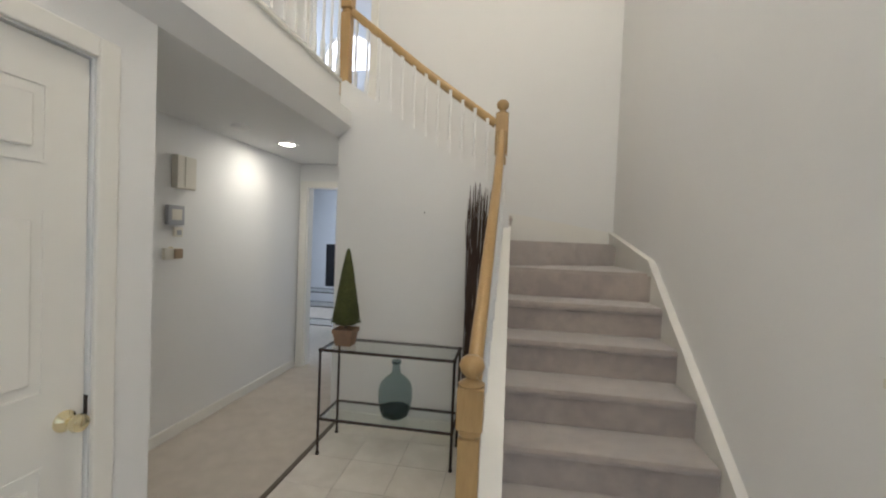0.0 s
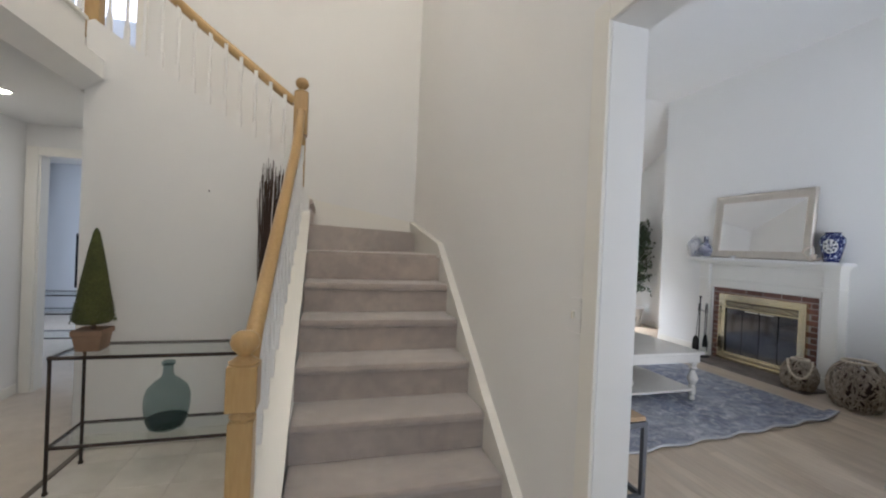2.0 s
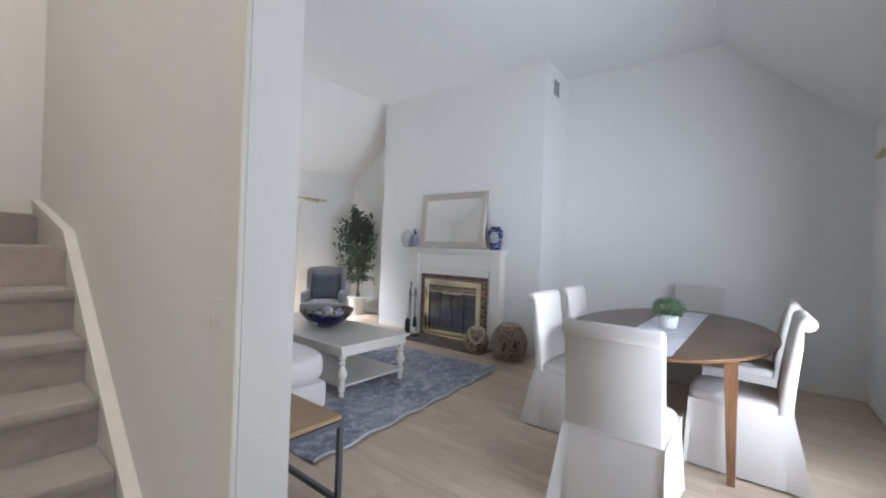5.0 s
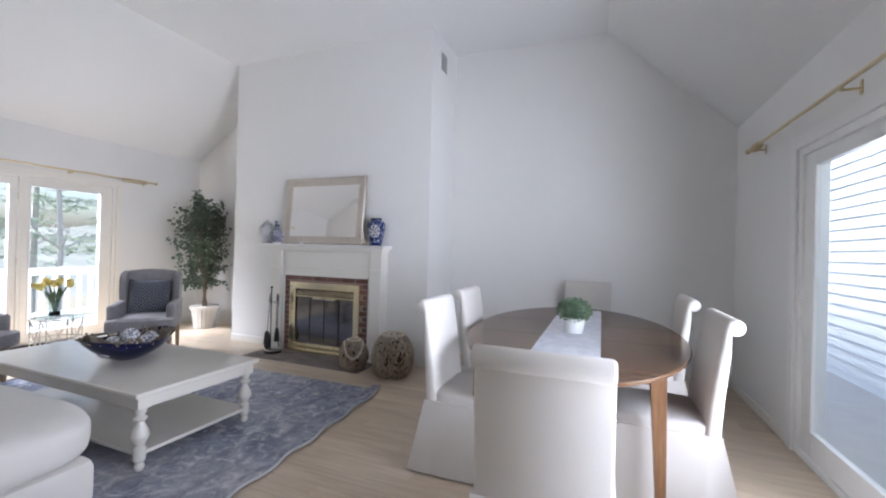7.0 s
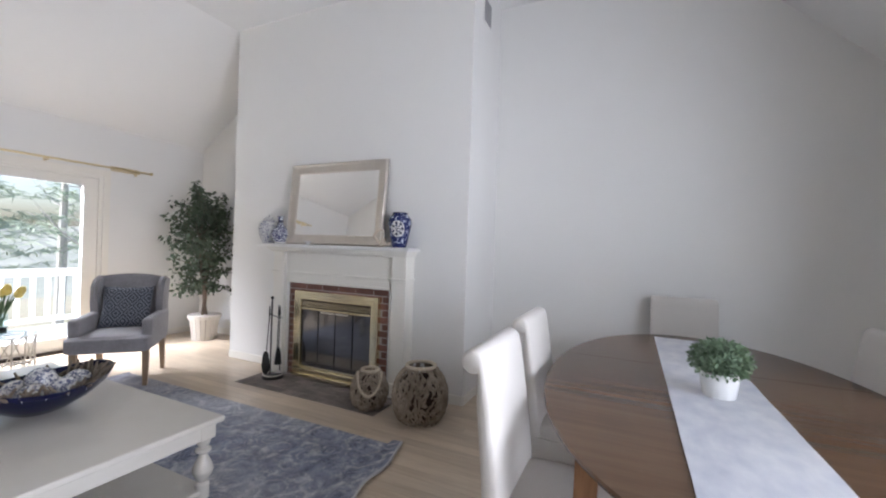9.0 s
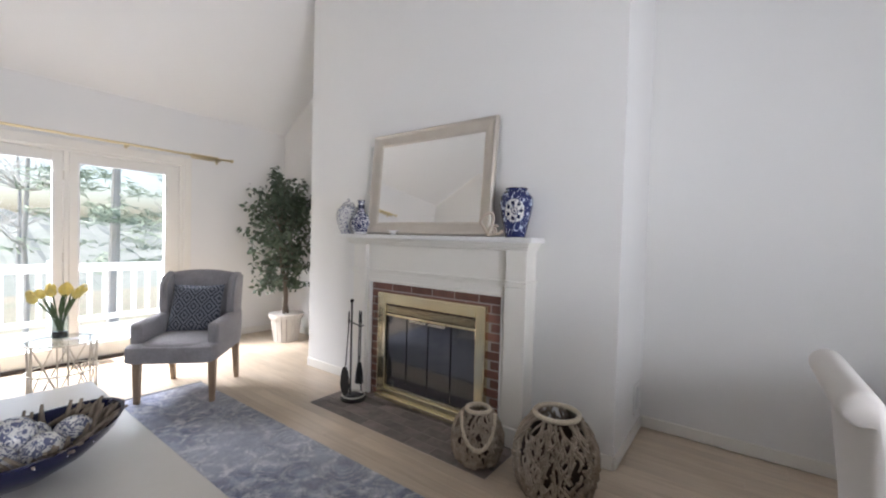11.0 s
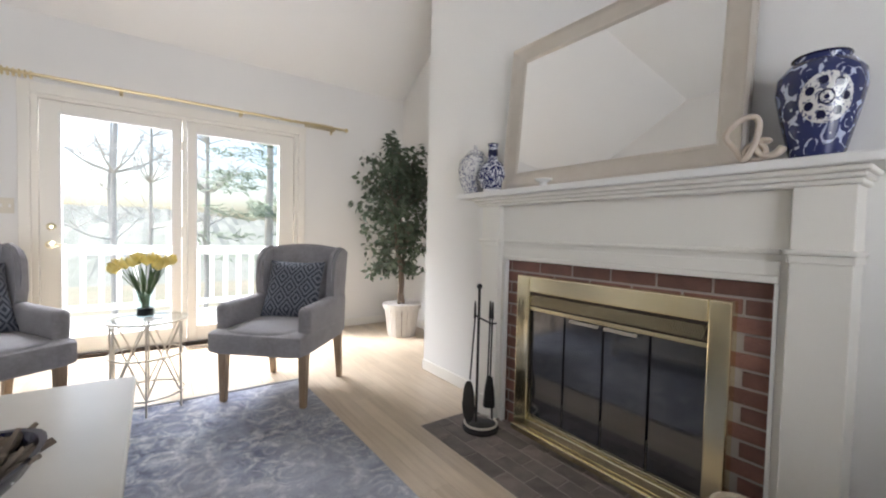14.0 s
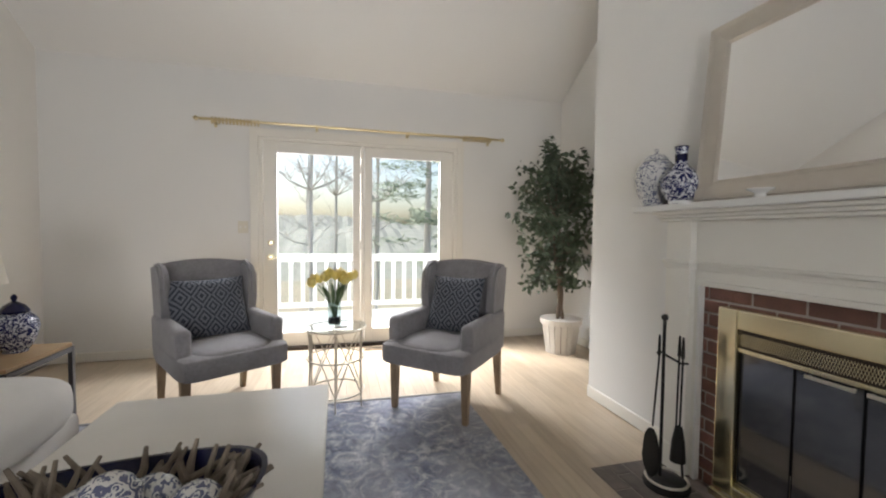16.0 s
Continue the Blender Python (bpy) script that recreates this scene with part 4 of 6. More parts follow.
dl = thing("recessed_light", "round white recessed ceiling light, lit warm", "ceiling light", (-1.85, 3.15, HC))
part("trim_ring", lathe(bmesh.new(), [(0.062, -0.001), (0.088, -0.001), (0.088, -0.005), (0.07, -0.009), (0.062, -0.003)], 32), WHITE, dl, smooth=True)
part("lens", lathe(bmesh.new(), [(0, -0.0015), (0.061, -0.0015), (0.061, -0.003), (0, -0.003)], 32), BULB, dl, "glowing lens")
sd = thing("smoke_detector", "flat round white smoke detector on the hall ceiling", "smoke detector", (-1.89, 2.61, HC))
part("housing", lathe(bmesh.new(), [(0, -0.03), (0.045, -0.03), (0.06, -0.02), (0.062, -0.001), (0, -0.001)], 28), WHITE, sd, smooth=True)
sw = thing("light_switch_plate", "cream switch plate painted over beside the opening", "switch", (DX0 - 0.001, 1.17, 1.12))
part("plate", boxes((-0.006, 0, -0.035, 0.035, -0.058, 0.058), bevel=0.002), WALL, sw)
part("toggle", boxes((-0.016, -0.006, -0.005, 0.005, -0.012, 0.012), bevel=0.002), PLASTIC, sw)

nl = thing("picture_nail", "small dark nail in the stair wall above the console table", "nail", (-0.62, WY - 0.001, 1.62))
part("nail_head", tube(bmesh.new(), [(0, 0, 0), (0, -0.012, 0.003)], 0.004, 8), IRON, nl)
# far room: glass shelves and a dark television
gs = thing("glass_shelf_unit", "black metal stand with three glass shelves past the hall", "shelf", (-2.55, 5.5, 0))
for z in (0.16, 0.42, 0.62):
    part("shelf", boxes((-0.42, 0.42, -0.2, 0.2, z, z + 0.012)), SHELFGLASS, gs)
    bm = bmesh.new()
    for s in (-1, 1):
        tube(bm, [(-0.42, s * 0.2, z), (0.42, s * 0.2, z)], 0.008, 6)
        tube(bm, [(s * 0.42, -0.2, z), (s * 0.42, 0.2, z)], 0.008, 6)
    part("rail", bm, BLACK, gs)
for sx in (-1, 1):
    for sy in (-1, 1):
        part("post", tube(bmesh.new(), [(sx * 0.42, sy * 0.2, 0.003), (sx * 0.42, sy * 0.2, 0.64)], 0.011, 8), BLACK, gs)
tv = thing("television", "black flat television on the glass shelf unit", "television", (-2.3, 5.52, 0.635))
part("screen", boxes((-0.28, 0.28, -0.03, 0.03, 0.05, 0.66), bevel=0.006), TV, tv)
part("stand", boxes((-0.13, 0.13, -0.09, 0.09, 0.0, 0.012), (-0.03, 0.03, -0.015, 0.015, 0.012, 0.06), bevel=0.003), BLACK, tv)

# ==== living room: fireplace ====
FC = 3.622
fp = thing("fireplace_mantel", "white painted wooden mantelpiece round a brick fireplace", "fireplace mantel")
PX, WXB = 5.20, 5.309
P_IN, P_OUT = 0.628, 0.80
for s, n in ((-1, "pilaster"), (1, "pilaster")):
    a, b = sorted((FC + s * (P_IN + 0.027), FC + s * P_OUT))
    PX = 5.168
    bm = boxes((PX, WXB, a, b, 0.0, 1.255), bevel=0.003)
    box(bm, PX - 0.016, PX, a - 0.004, b + 0.004, 0.0, 0.13, 0.004, 1)
    box(bm, PX - 0.02, WXB, a - 0.012, b + 0.012, 1.045, 1.062, 0.005, 2)
    box(bm, PX - 0.010, WXB, a - 0.006, b + 0.006, 1.02, 1.045, 0.003, 1)
    part(n, bm, TRIM, fp)
    PX = 5.20
    a, b = sorted((FC + s * P_IN, FC + s * (P_IN + 0.027)))
    part("inner_board", boxes((PX, WXB, a, b, 0.0, 0.948)), TRIM, fp)
    q = FC + s * P_IN
    part("inner_bead", boxes((PX - 0.008, PX + 0.02, min(q, q - s * 0.012), max(q, q - s * 0.012), 0, 0.948)), WHITE, fp)
part("frieze", boxes((PX + 0.004, WXB, FC - P_IN - 0.027, FC + P_IN + 0.027, 0.948, 1.255)), TRIM, fp)
part("architrave", boxes((PX - 0.016, PX + 0.004, FC - P_IN, FC + P_IN, 0.948, 0.972), bevel=0.004), TRIM, fp)
part("fillet", boxes((PX - 0.006, PX + 0.004, FC - P_IN, FC + P_IN, 0.972, 1.02), bevel=0.003), TRIM, fp)
part("astragal", boxes((PX - 0.018, PX + 0.004, FC - P_IN, FC + P_IN, 1.045, 1.06), bevel=0.004), TRIM, fp)
bm = bmesh.new()
for i, (o, z0, z1) in enumerate(((0.046, 1.255, 1.272), (0.06, 1.272, 1.288), (0.076, 1.288, 1.306))):
    box(bm, PX - o, WXB, FC - P_OUT + 0.015 - o * 0.6, FC + P_OUT + o * 0.8, z0, z1, 0.006, 2)
part("bed_moulding", bm, TRIM, fp)
SH0, SH1, SHX, SHZ = 2.765, 4.60, 5.10, 1.338
part("shelf", boxes((SHX, WXB, SH0, SH1, 1.306, SHZ), bevel=0.007), WHITE, fp)

# brass doors in the firebox
fs = thing("fireplace_screen", "polished brass fireplace surround with smoked glass folding doors", "fireplace screen", kind="")
BY0, BY1, BZ0, BZ1, BXF = 3.112, 4.125, 0.055, 0.872, 5.172
part("brass_frame", boxes((BXF, 5.23, BY0, BY0 + 0.075, BZ0, BZ1), (BXF, 5.23, BY1 - 0.09, BY1, BZ0, BZ1), (BXF, 5.23, BY0 + 0.075, BY1 - 0.09, BZ1 - 0.085, BZ1), (BXF, 5.23, BY0 + 0.075, BY1 - 0.09, BZ0, BZ0 + 0.05), bevel=0.006), BRASS, fs)
part("lower_rail", boxes((BXF - 0.022, BXF, BY0 - 0.0, BY1, 0.022, 0.054), bevel=0.004), BRASS, fs)
gy0, gy1 = BY0 + 0.077, BY1 - 0.092
gr = part("vent_grille", boxes((5.192, 5.2, gy0, gy1, 0.71, 0.785)), IRON, fs, "brass mesh vent strip")
bm = bmesh.new()
for i in range(90):
    y = gy0 + 0.005 + i * (gy1 - gy0 - 0.01) / 90
    for s in (-1, 1):
        tube(bm, [(5.188, y, 0.745 - s * 0.028), (5.188, y + 0.02, 0.745 + s * 0.028)], 0.0016, 4)
part("mesh", bm, BRASS, gr, kind="stuff")
part("top_rail", boxes((5.183, 5.20, gy0, gy1, 0.69, 0.709), bevel=0.003), BRASS, fs)
part("bottom_rail", boxes((5.183, 5.20, gy0, gy1, 0.107, 0.124), bevel=0.003), BRASS, fs)
dw = (gy1 - gy0) / 4
for i in range(4):
    a, b = gy0 + i * dw + 0.003, gy0 + (i + 1) * dw - 0.003
    gd = part("glass_door", boxes((5.196, 5.202, a, b, 0.126, 0.688), bevel=0.001), FIREGLASS, fs, "smoked glass door panel")
    part("stile", boxes((5.194, 5.196, a, a + 0.002, 0.126, 0.688), (5.194, 5.196, b - 0.002, b, 0.126, 0.688)), BLACK, gd)
for s in (-1, 1):
    m0 = (gy0 + gy1) / 2 + s * 0.09
    part("handle", boxes((5.168, 5.176, m0 - 0.075, m0 + 0.075, 0.672, 0.686), (5.176, 5.19, m0 - 0.07, m0 - 0.06, 0.674, 0.684), (5.176, 5.19, m0 + 0.06, m0 + 0.07, 0.674, 0.684), bevel=0.002), SILVER, fs)
struct("firebox", boxes((5.24, 5.75, 2.93, 2.995, 0, 0.95), (5.24, 5.75, 4.25, 4.32, 0, 0.95), (5.70, 5.75, 2.995, 4.25, 0, 0.95)), SOOT)

# mirror on the mantel
MW, MH = 1.185, 0.825
mr = thing("mantel_mirror", "large mirror in a wide silver-champagne frame leaning on the mantel", "mirror", (5.205, 3.70, SHZ + 0.002))
mr.matrix_basis = pose(5.222, 3.70, SHZ + 0.002, 0, 4.7, 0)
fw = 0.10


def frame_side(w, h, fw):
    """Four mitred sides of a shaped frame that faces -x."""
    prof = [(0, 0.0), (0.0, -0.03), (0.012, -0.04), (0.022, -0.032), (0.04, -0.03), (0.085, -0.018), (0.098, -0.022), (0.108, -0.016), (0.115, -0.01), (0.115, 0.0)]
    out = []
    for side in range(4):
        bm = bmesh.new()
        rows = []
        for end in (0, 1):
            row = []
            for d, x in prof:
                d *= fw / 0.115
                yy, zz = w / 2 - d, d
                if side == 0:
                    p = (-(yy) if end == 0 else yy, zz)
                elif side == 2:
                    p = (yy if end == 0 else -yy, h - zz)
                elif side == 1:
                    p = (yy, zz if end == 0 else h - zz)
                else:
                    p = (-yy, h - zz if end == 0 else zz)
                row.append(bm.verts.new((x, p[0], p[1])))
            rows.append(row)
        n_ = len(prof)
        for k in range(n_):
            bm.faces.new((rows[0][k], rows[0][(k + 1) % n_], rows[1][(k + 1) % n_], rows[1][k]))
        out.append(bm)
    return out


for bm in frame_side(MW, MH, fw):
    part("frame_rail", bm, FRAMEM, mr, smooth=True)
part("mirror_glass", boxes((-0.011, -0.004, -MW / 2 + fw - 0.004, MW / 2 - fw + 0.004, fw - 0.004, MH - fw + 0.004)), MIRROR, mr, "clear mirror glass")
part("backing", boxes((0.0, 0.008, -MW / 2 + 0.01, MW / 2 - 0.01, 0.01, MH - 0.01)), CHAIRLEG, mr, "brown backing board")


def turned(name, label, cat, at, prof, m, pname="body", seg=32):
    t = thing(name, label, cat, at)
    part(pname, lathe(bmesh.new(), prof, seg), m, t, smooth=True)
    return t


Z = SHZ + 0.001
t = turned("ginger_jar", "pale blue-and-white ginger jar with a lid on the mantel", "jar", (5.20, 4.545, Z), [(0, 0.0), (0.055, 0), (0.058, 0.012), (0.066, 0.03), (0.088, 0.09), (0.094, 0.14), (0.086, 0.185), (0.06, 0.212), (0.05, 0.216), (0.0, 0.217)], CHINAPALE)
part("lid", lathe(bmesh.new(), [(0.0, 0.218), (0.052, 0.218), (0.05, 0.228), (0.03, 0.246), (0.008, 0.252), (0.007, 0.258), (0.011, 0.266), (0.008, 0.275), (0, 0.278)], 24), CHINAPALE, t, smooth=True)
t.matrix_basis = t.matrix_basis @ Matrix.Scale(1.13, 4)
t = turned("bottle_vase", "dark blue-and-white bottle vase with a tall neck on the mantel", "vase", (5.18, 4.36, Z), [(0, 0), (0.05, 0), (0.052, 0.018), (0.065, 0.028), (0.086, 0.07), (0.090, 0.10), (0.08, 0.14), (0.055, 0.172), (0.032, 0.192), (0.027, 0.21), (0.027, 0.262), (0.031, 0.282), (0.029, 0.284), (0.022, 0.275), (0, 0.26)], CHINADARK)
part("rim", tube(bmesh.new(), loop(0, 0, 0.283, 0.0295, n=24), 0.0035, 6, closed=True), COBALT, t, "dark rim", smooth=True)
part("neck_band", lathe(bmesh.new(), [(0.0275, 0.214), (0.0282, 0.214), (0.0282, 0.246), (0.0275, 0.246)], 24), COBALT, t, "dark blue leaf band", smooth=True)
part("foot_band", lathe(bmesh.new(), [(0.0525, 0.003), (0.0535, 0.003), (0.0535, 0.017), (0.0525, 0.017)], 28), CERAMIC, t)
t = turned("large_jar", "large cobalt and white painted jar on the mantel beside the mirror", "jar", (5.205, 2.925, Z), [(0, 0), (0.072, 0), (0.074, 0.01), (0.08, 0.03), (0.108, 0.14), (0.122, 0.21), (0.118, 0.255), (0.09, 0.287), (0.074, 0.293), (0.078, 0.305), (0.078, 0.31), (0.068, 0.308), (0.06, 0.28), (0, 0.27)], CHINA)
part("rim", tube(bmesh.new(), loop(0, 0, 0.309, 0.078, n=32), 0.004, 6, closed=True), COBALT, t, "cobalt rim", smooth=True)
JAR = [(0.0, 0.074), (0.03, 0.08), (0.14, 0.108), (0.21, 0.122), (0.255, 0.118), (0.287, 0.09)]


def jar_patch(r, du, dv, off, inner=0.0):
    """A painted disc or ring that follows the jar's belly."""
    bm = bmesh.new()
    rows = []
    for q in (0.0, 0.5, 1.0):
        rr, row = inner + (r - inner) * q, []
        for k in range(28):
            a = math.tau * k / 28
            z = 0.165 + dv + rr * math.sin(a)
            rad_ = float(np.interp(z, [p[0] for p in JAR], [p[1] for p in JAR])) + off
            w = radians(201) + (du + rr * math.cos(a)) / rad_
            row.append(bm.verts.new((rad_ * math.cos(w), rad_ * math.sin(w), z)))
        rows.append(row)
    for p, q in zip(rows, rows[1:]):
        for k in range(28):
            bm.faces.new((p[k], p[(k + 1) % 28], q[(k + 1) % 28], q[k]))
    return bm


t.matrix_basis = t.matrix_basis @ Matrix.Diagonal((0.87, 0.87, 1.0, 1.0))
md = part("medallion", jar_patch(0.072, 0, 0, 0.002), CHINAPALE, t, "white flower medallion", smooth=True)
part("petal_ring", jar_patch(0.022, 0, 0, 0.003, 0.017), COBALT, md)
part("centre_dot", jar_patch(0.007, 0, 0, 0.003), COBALT, md)
for k in range(7):
    a = math.tau * k / 7
    part("petal", jar_patch(0.0125, 0.049 * math.cos(a), 0.049 * math.sin(a), 0.003), COBALT, md)

kn = thing("wooden_knot", "pale carved wooden knot ornament on the mantel", "ornament", (5.14, 3.10, Z))
pts = []
for k in range(48):
    a = math.tau * k / 48
    pts.append((0.012 * math.sin(2 * a), 0.042 * math.sin(a) * (1 - 0.35 * math.cos(a)), 0.010 + 0.074 - 0.066 * math.cos(a) + 0.016 * math.sin(2 * a)))
part("loop", tube(bmesh.new(), pts, 0.0095, 10, closed=True), KNOT, kn, smooth=True)
part("loop", tube(bmesh.new(), [(0.01, -0.035 + 0.028 * math.cos(a), 0.037 + 0.027 * math.sin(a)) for a in np.linspace(0, math.tau, 25)[:-1]], 0.009, 10, closed=True), KNOT, kn, smooth=True)
sc = thing("wooden_scroll", "pale carved wooden curl ornament on the mantel", "ornament", (5.15, 3.015, Z))
part("curl", tube(bmesh.new(), [(0, 0.02 + (0.045 - 0.006 * a) * math.cos(a + 3.4), 0.056 + (0.043 - 0.006 * a) * math.sin(a + 3.4)) for a in np.linspace(0, 5.2, 28)], 0.0125, 10, r2=0.009), KNOT, sc, smooth=True)
turned("small_dish", "small footed white dish on the mantel", "dish", (5.13, 3.93, Z), [(0, 0), (0.022, 0), (0.018, 0.01), (0.02, 0.016), (0.045, 0.03), (0.046, 0.034), (0.03, 0.028), (0, 0.022)], CERAMIC)

# grilles
for nm, lb, y, x0, x1, z0, z1 in (("air_vent", "white slatted air vent high on the chimney side", 2.31, 5.51, 5.73, 3.41, 3.65), ("floor_grille", "white return air grille low on the chimney side", 2.31, 5.80, 5.97, 0.16, 0.36)):
    v = thing(nm, lb, "vent", ((x0 + x1) / 2, y - 0.001, (z0 + z1) / 2))
    w, h = (x1 - x0) / 2, (z1 - z0) / 2
    part("backing", boxes((-w + 0.01, w - 0.01, -0.003, 0, -h + 0.01, h - 0.01)), VENTGREY if nm == "air_vent" else GREYPL, v)
    part("frame", boxes((-w, w, -0.009, 0, h - 0.014, h), (-w, w, -0.009, 0, -h, -h + 0.014), (-w, -w + 0.014, -0.009, 0, -h + 0.014, h - 0.014), (w - 0.014, w, -0.009, 0, -h + 0.014, h - 0.014)), WHITE, v)
    n_ = 9
    for k in range(n_):
        z = -h + 0.02 + k * (2 * h - 0.04) / (n_ - 1)
        part("slat", boxes((-w + 0.014, w - 0.014, -0.008, -0.003, z - 0.003, z + 0.003)), GREYPL if nm == "air_vent" else WHITE, v)

# fire tools
ft = thing("fireplace_tools", "black wrought-iron fireplace tool set on a round stand on the hearth", "fireplace tools", (5.03, 4.235, 0.006))
part("base", lathe(bmesh.new(), [(0, 0), (0.10, 0), (0.102, 0.012), (0.085, 0.02), (0.02, 0.026), (0, 0.03)], 28), BLACK, ft, smooth=True)
part("tray_ring", tube(bmesh.new(), loop(0, 0, 0.035, 0.09, n=28), 0.006, 6, closed=True), SILVER, ft, "dull metal ring")
part("pole", tube(bmesh.new(), [(0, 0.04, 0.02), (0, 0.04, 0.775)], 0.0075, 8), BLACK, ft)
part("top_knob", ball(bmesh.new(), (0, 0.04, 0.79), 0.016, 12), BLACK, ft, smooth=True)
part("cross_arm", tube(bmesh.new(), [(0, 0.08, 0.61), (-0.02, 0.04, 0.63), (-0.02, 0.0, 0.62), (0, -0.06, 0.60), (0.03, -0.07, 0.60)], 0.005, 6), BLACK, ft, smooth=True)
for nm, x, y, dx in (("poker", 0.02, -0.05, 0.0), ("shovel", -0.045, 0.02, -0.02), ("brush", 0.03, -0.02, 0.0)):
    tl = part(nm, tube(bmesh.new(), [(x, y, 0.69), (x, y, 0.60), (x + dx, y + 0.005, 0.28)], 0.005, 6), BLACK, ft)
    part("grip", tube(bmesh.new(), [(x, y, 0.62), (x, y, 0.69), (x, y, 0.715)], 0.008, 8, r2=0.004), BLACK, tl)
    if nm == "shovel":
        bm = bmesh.new()
        prism(bm, [(y + 0.055 * math.cos(a) * (1 if math.sin(a) < 0 else 0.85), 0.16 + 0.115 * math.sin(a)) for a in np.linspace(0, math.tau, 25)[:-1]], "x", x + dx - 0.014, x + dx - 0.006)
        part("blade", bm, BLACK, tl)
    if nm == "brush":
        part("bristles", lathe(bmesh.new(), [(0.0, 0.30), (0.016, 0.29), (0.028, 0.22), (0.034, 0.13), (0.0, 0.125)], 14, (x, y - 0.01, 0)), BLACK, tl, smooth=True)
    if nm == "poker":
        part("hook", tube(bmesh.new(), [(x, y, 0.29), (x + 0.0, y - 0.015, 0.12), (x - 0.01, y - 0.03, 0.08)], 0.006, 6), BLACK, tl)


def twig_lantern(name, label, at, r, h, seed, handle):
    t = thing(name, label, "lantern", at)
    g = random.Random(seed)
    rim = r * (0.45 if handle else 0.52)
    rad = lambda z: max(rim, r * math.sqrt(max(0.0, 1 - ((z - h * 0.45) / (h * 0.62)) ** 2)))
    bm = bmesh.new()
    count = int(540 * (r / 0.2))
    for i in range(count):
        a, z = g.random() * math.tau, g.uniform(0.02, h - 0.02)
        ln = g.uniform(0.05, 0.10) * r / 0.18
        tilt = g.uniform(-0.75, 0.75)
        pts = []
        for s in (-1, -0.3, 0.4, 1):
            zz = min(max(z + s * ln * 0.5 * math.cos(tilt), 0.008), h - 0.006)
            rr = rad(zz) + g.uniform(-0.01, 0.006)
            aa = a + s * ln * 0.5 * math.sin(tilt) / rr
            pts.append((rr * math.cos(aa), rr * math.sin(aa), zz))
        tube(bm, pts, g.uniform(0.005, 0.0085), 5)
    part("woven_driftwood", bm, DRIFT, t, kind="stuff")
    part("inner_cage", lathe(bmesh.new(), [(rim * 0.9, 0.004), (rad(h * 0.2) - 0.03, h * 0.2), (rad(h * 0.45) - 0.03, h * 0.45), (rad(h * 0.75) - 0.03, h * 0.75), (rad(h * 0.75) - 0.04, h * 0.75), (rad(h * 0.45) - 0.04, h * 0.45), (rim * 0.9 - 0.01, 0.012)], 20), TWIG, t, smooth=True)
    part("rim", tube(bmesh.new(), loop(0, 0, h, rim, n=28), 0.0135, 8, closed=True), ROPE, t, "pale rope rim", smooth=True)
    if handle:
        d = Vector((-0.8, -0.5, 0)).normalized()
        sd_ = Vector((-d.y, d.x, 0))
        pts = []
        for a in np.linspace(0, math.pi, 22):
            p = sd_ * (rim + 0.03) * math.cos(a) + d * (0.05 + (r * 0.88) * math.sin(a)) + Vector((0, 0, h - 0.005 - (h * 0.5) * math.sin(a)))
            pts.append(p)
        bm = bmesh.new()
        for ph in (0, math.pi):
            tube(bm, [p + 0.006 * Vector((math.cos(i * 1.4 + ph) * 0.6, math.cos(i * 1.4 + ph) * 0.6, math.sin(i * 1.4 + ph))) for i, p in enumerate(pts)], 0.009, 7)
        part("rope_handle", bm, ROPE, t, "twisted rope handle", smooth=True)
    return t


twig_lantern("twig_lantern", "small round driftwood lantern with a rope handle on the hearth", (4.895, 2.975, 0.006), 0.15, 0.312, 1, True)
twig_lantern("twig_lantern", "large round driftwood lantern beside the hearth", (4.90, 2.50, 0), 0.215, 0.425, 2, False)

# ==== living room: seating group ====
rug = thing("area_rug", "faded blue-grey distressed area rug with a pale wavy border", "rug", (0, 0, 0))
bm = bmesh.new()
nx, ny = 64, 80
cor = [Vector((1.93, 2.19)), Vector((4.44, 2.375)), Vector((4.41, 5.505)), Vector((1.90, 5.55))]
grid = []
for j in range(ny + 1):
    row = []
    for i in range(nx + 1):
        u, v = i / nx, j / ny
        p = (cor[0] * (1 - u) + cor[1] * u) * (1 - v) + (cor[3] * (1 - u) + cor[2] * u) * v
        w = max(0, 1 - v / 0.04)
        p.y += 0.013 * math.sin(u * 40) * (1 if v < 0.02 else 0)
        z = 0.009 + w * (0.006 + 0.008 * (0.5 + 0.5 * math.sin(u * 40 + 1)))
        if u > 0.97 and v < 0.03:
            z += 0.03 * (u - 0.97) / 0.03
        row.append((p.x, p.y, z))
    grid.append(row)
sheet(bm, grid, 0.008)
part("rug_pile_surface", bm, RUG, rug, smooth=True)
EDGE = mat("rug_edge", (0.52, 0.52, 0.53), 0.9, scale=40, amount=0.6)
for v0 in (0, 1):
    bm = bmesh.new()
    pts = []
    for i in range(65):
        u = i / 64
        p = cor[0] * (1 - u) + cor[1] * u if v0 == 0 else cor[3] * (1 - u) + cor[2] * u
        z = (0.015 + 0.008 * (0.5 + 0.5 * math.sin(u * 40 + 1))) if v0 == 0 else 0.010
        if v0 == 0 and u > 0.97:
            z += 0.03 * (u - 0.97) / 0.03
        pts.append((p.x, p.y + (0.013 * math.sin(u * 40) - 0.004 if v0 == 0 else 0.002), z))
    tube(bm, pts, 0.009, 6)
    part("bound_edge", bm, EDGE, rug, "pale bound edge")

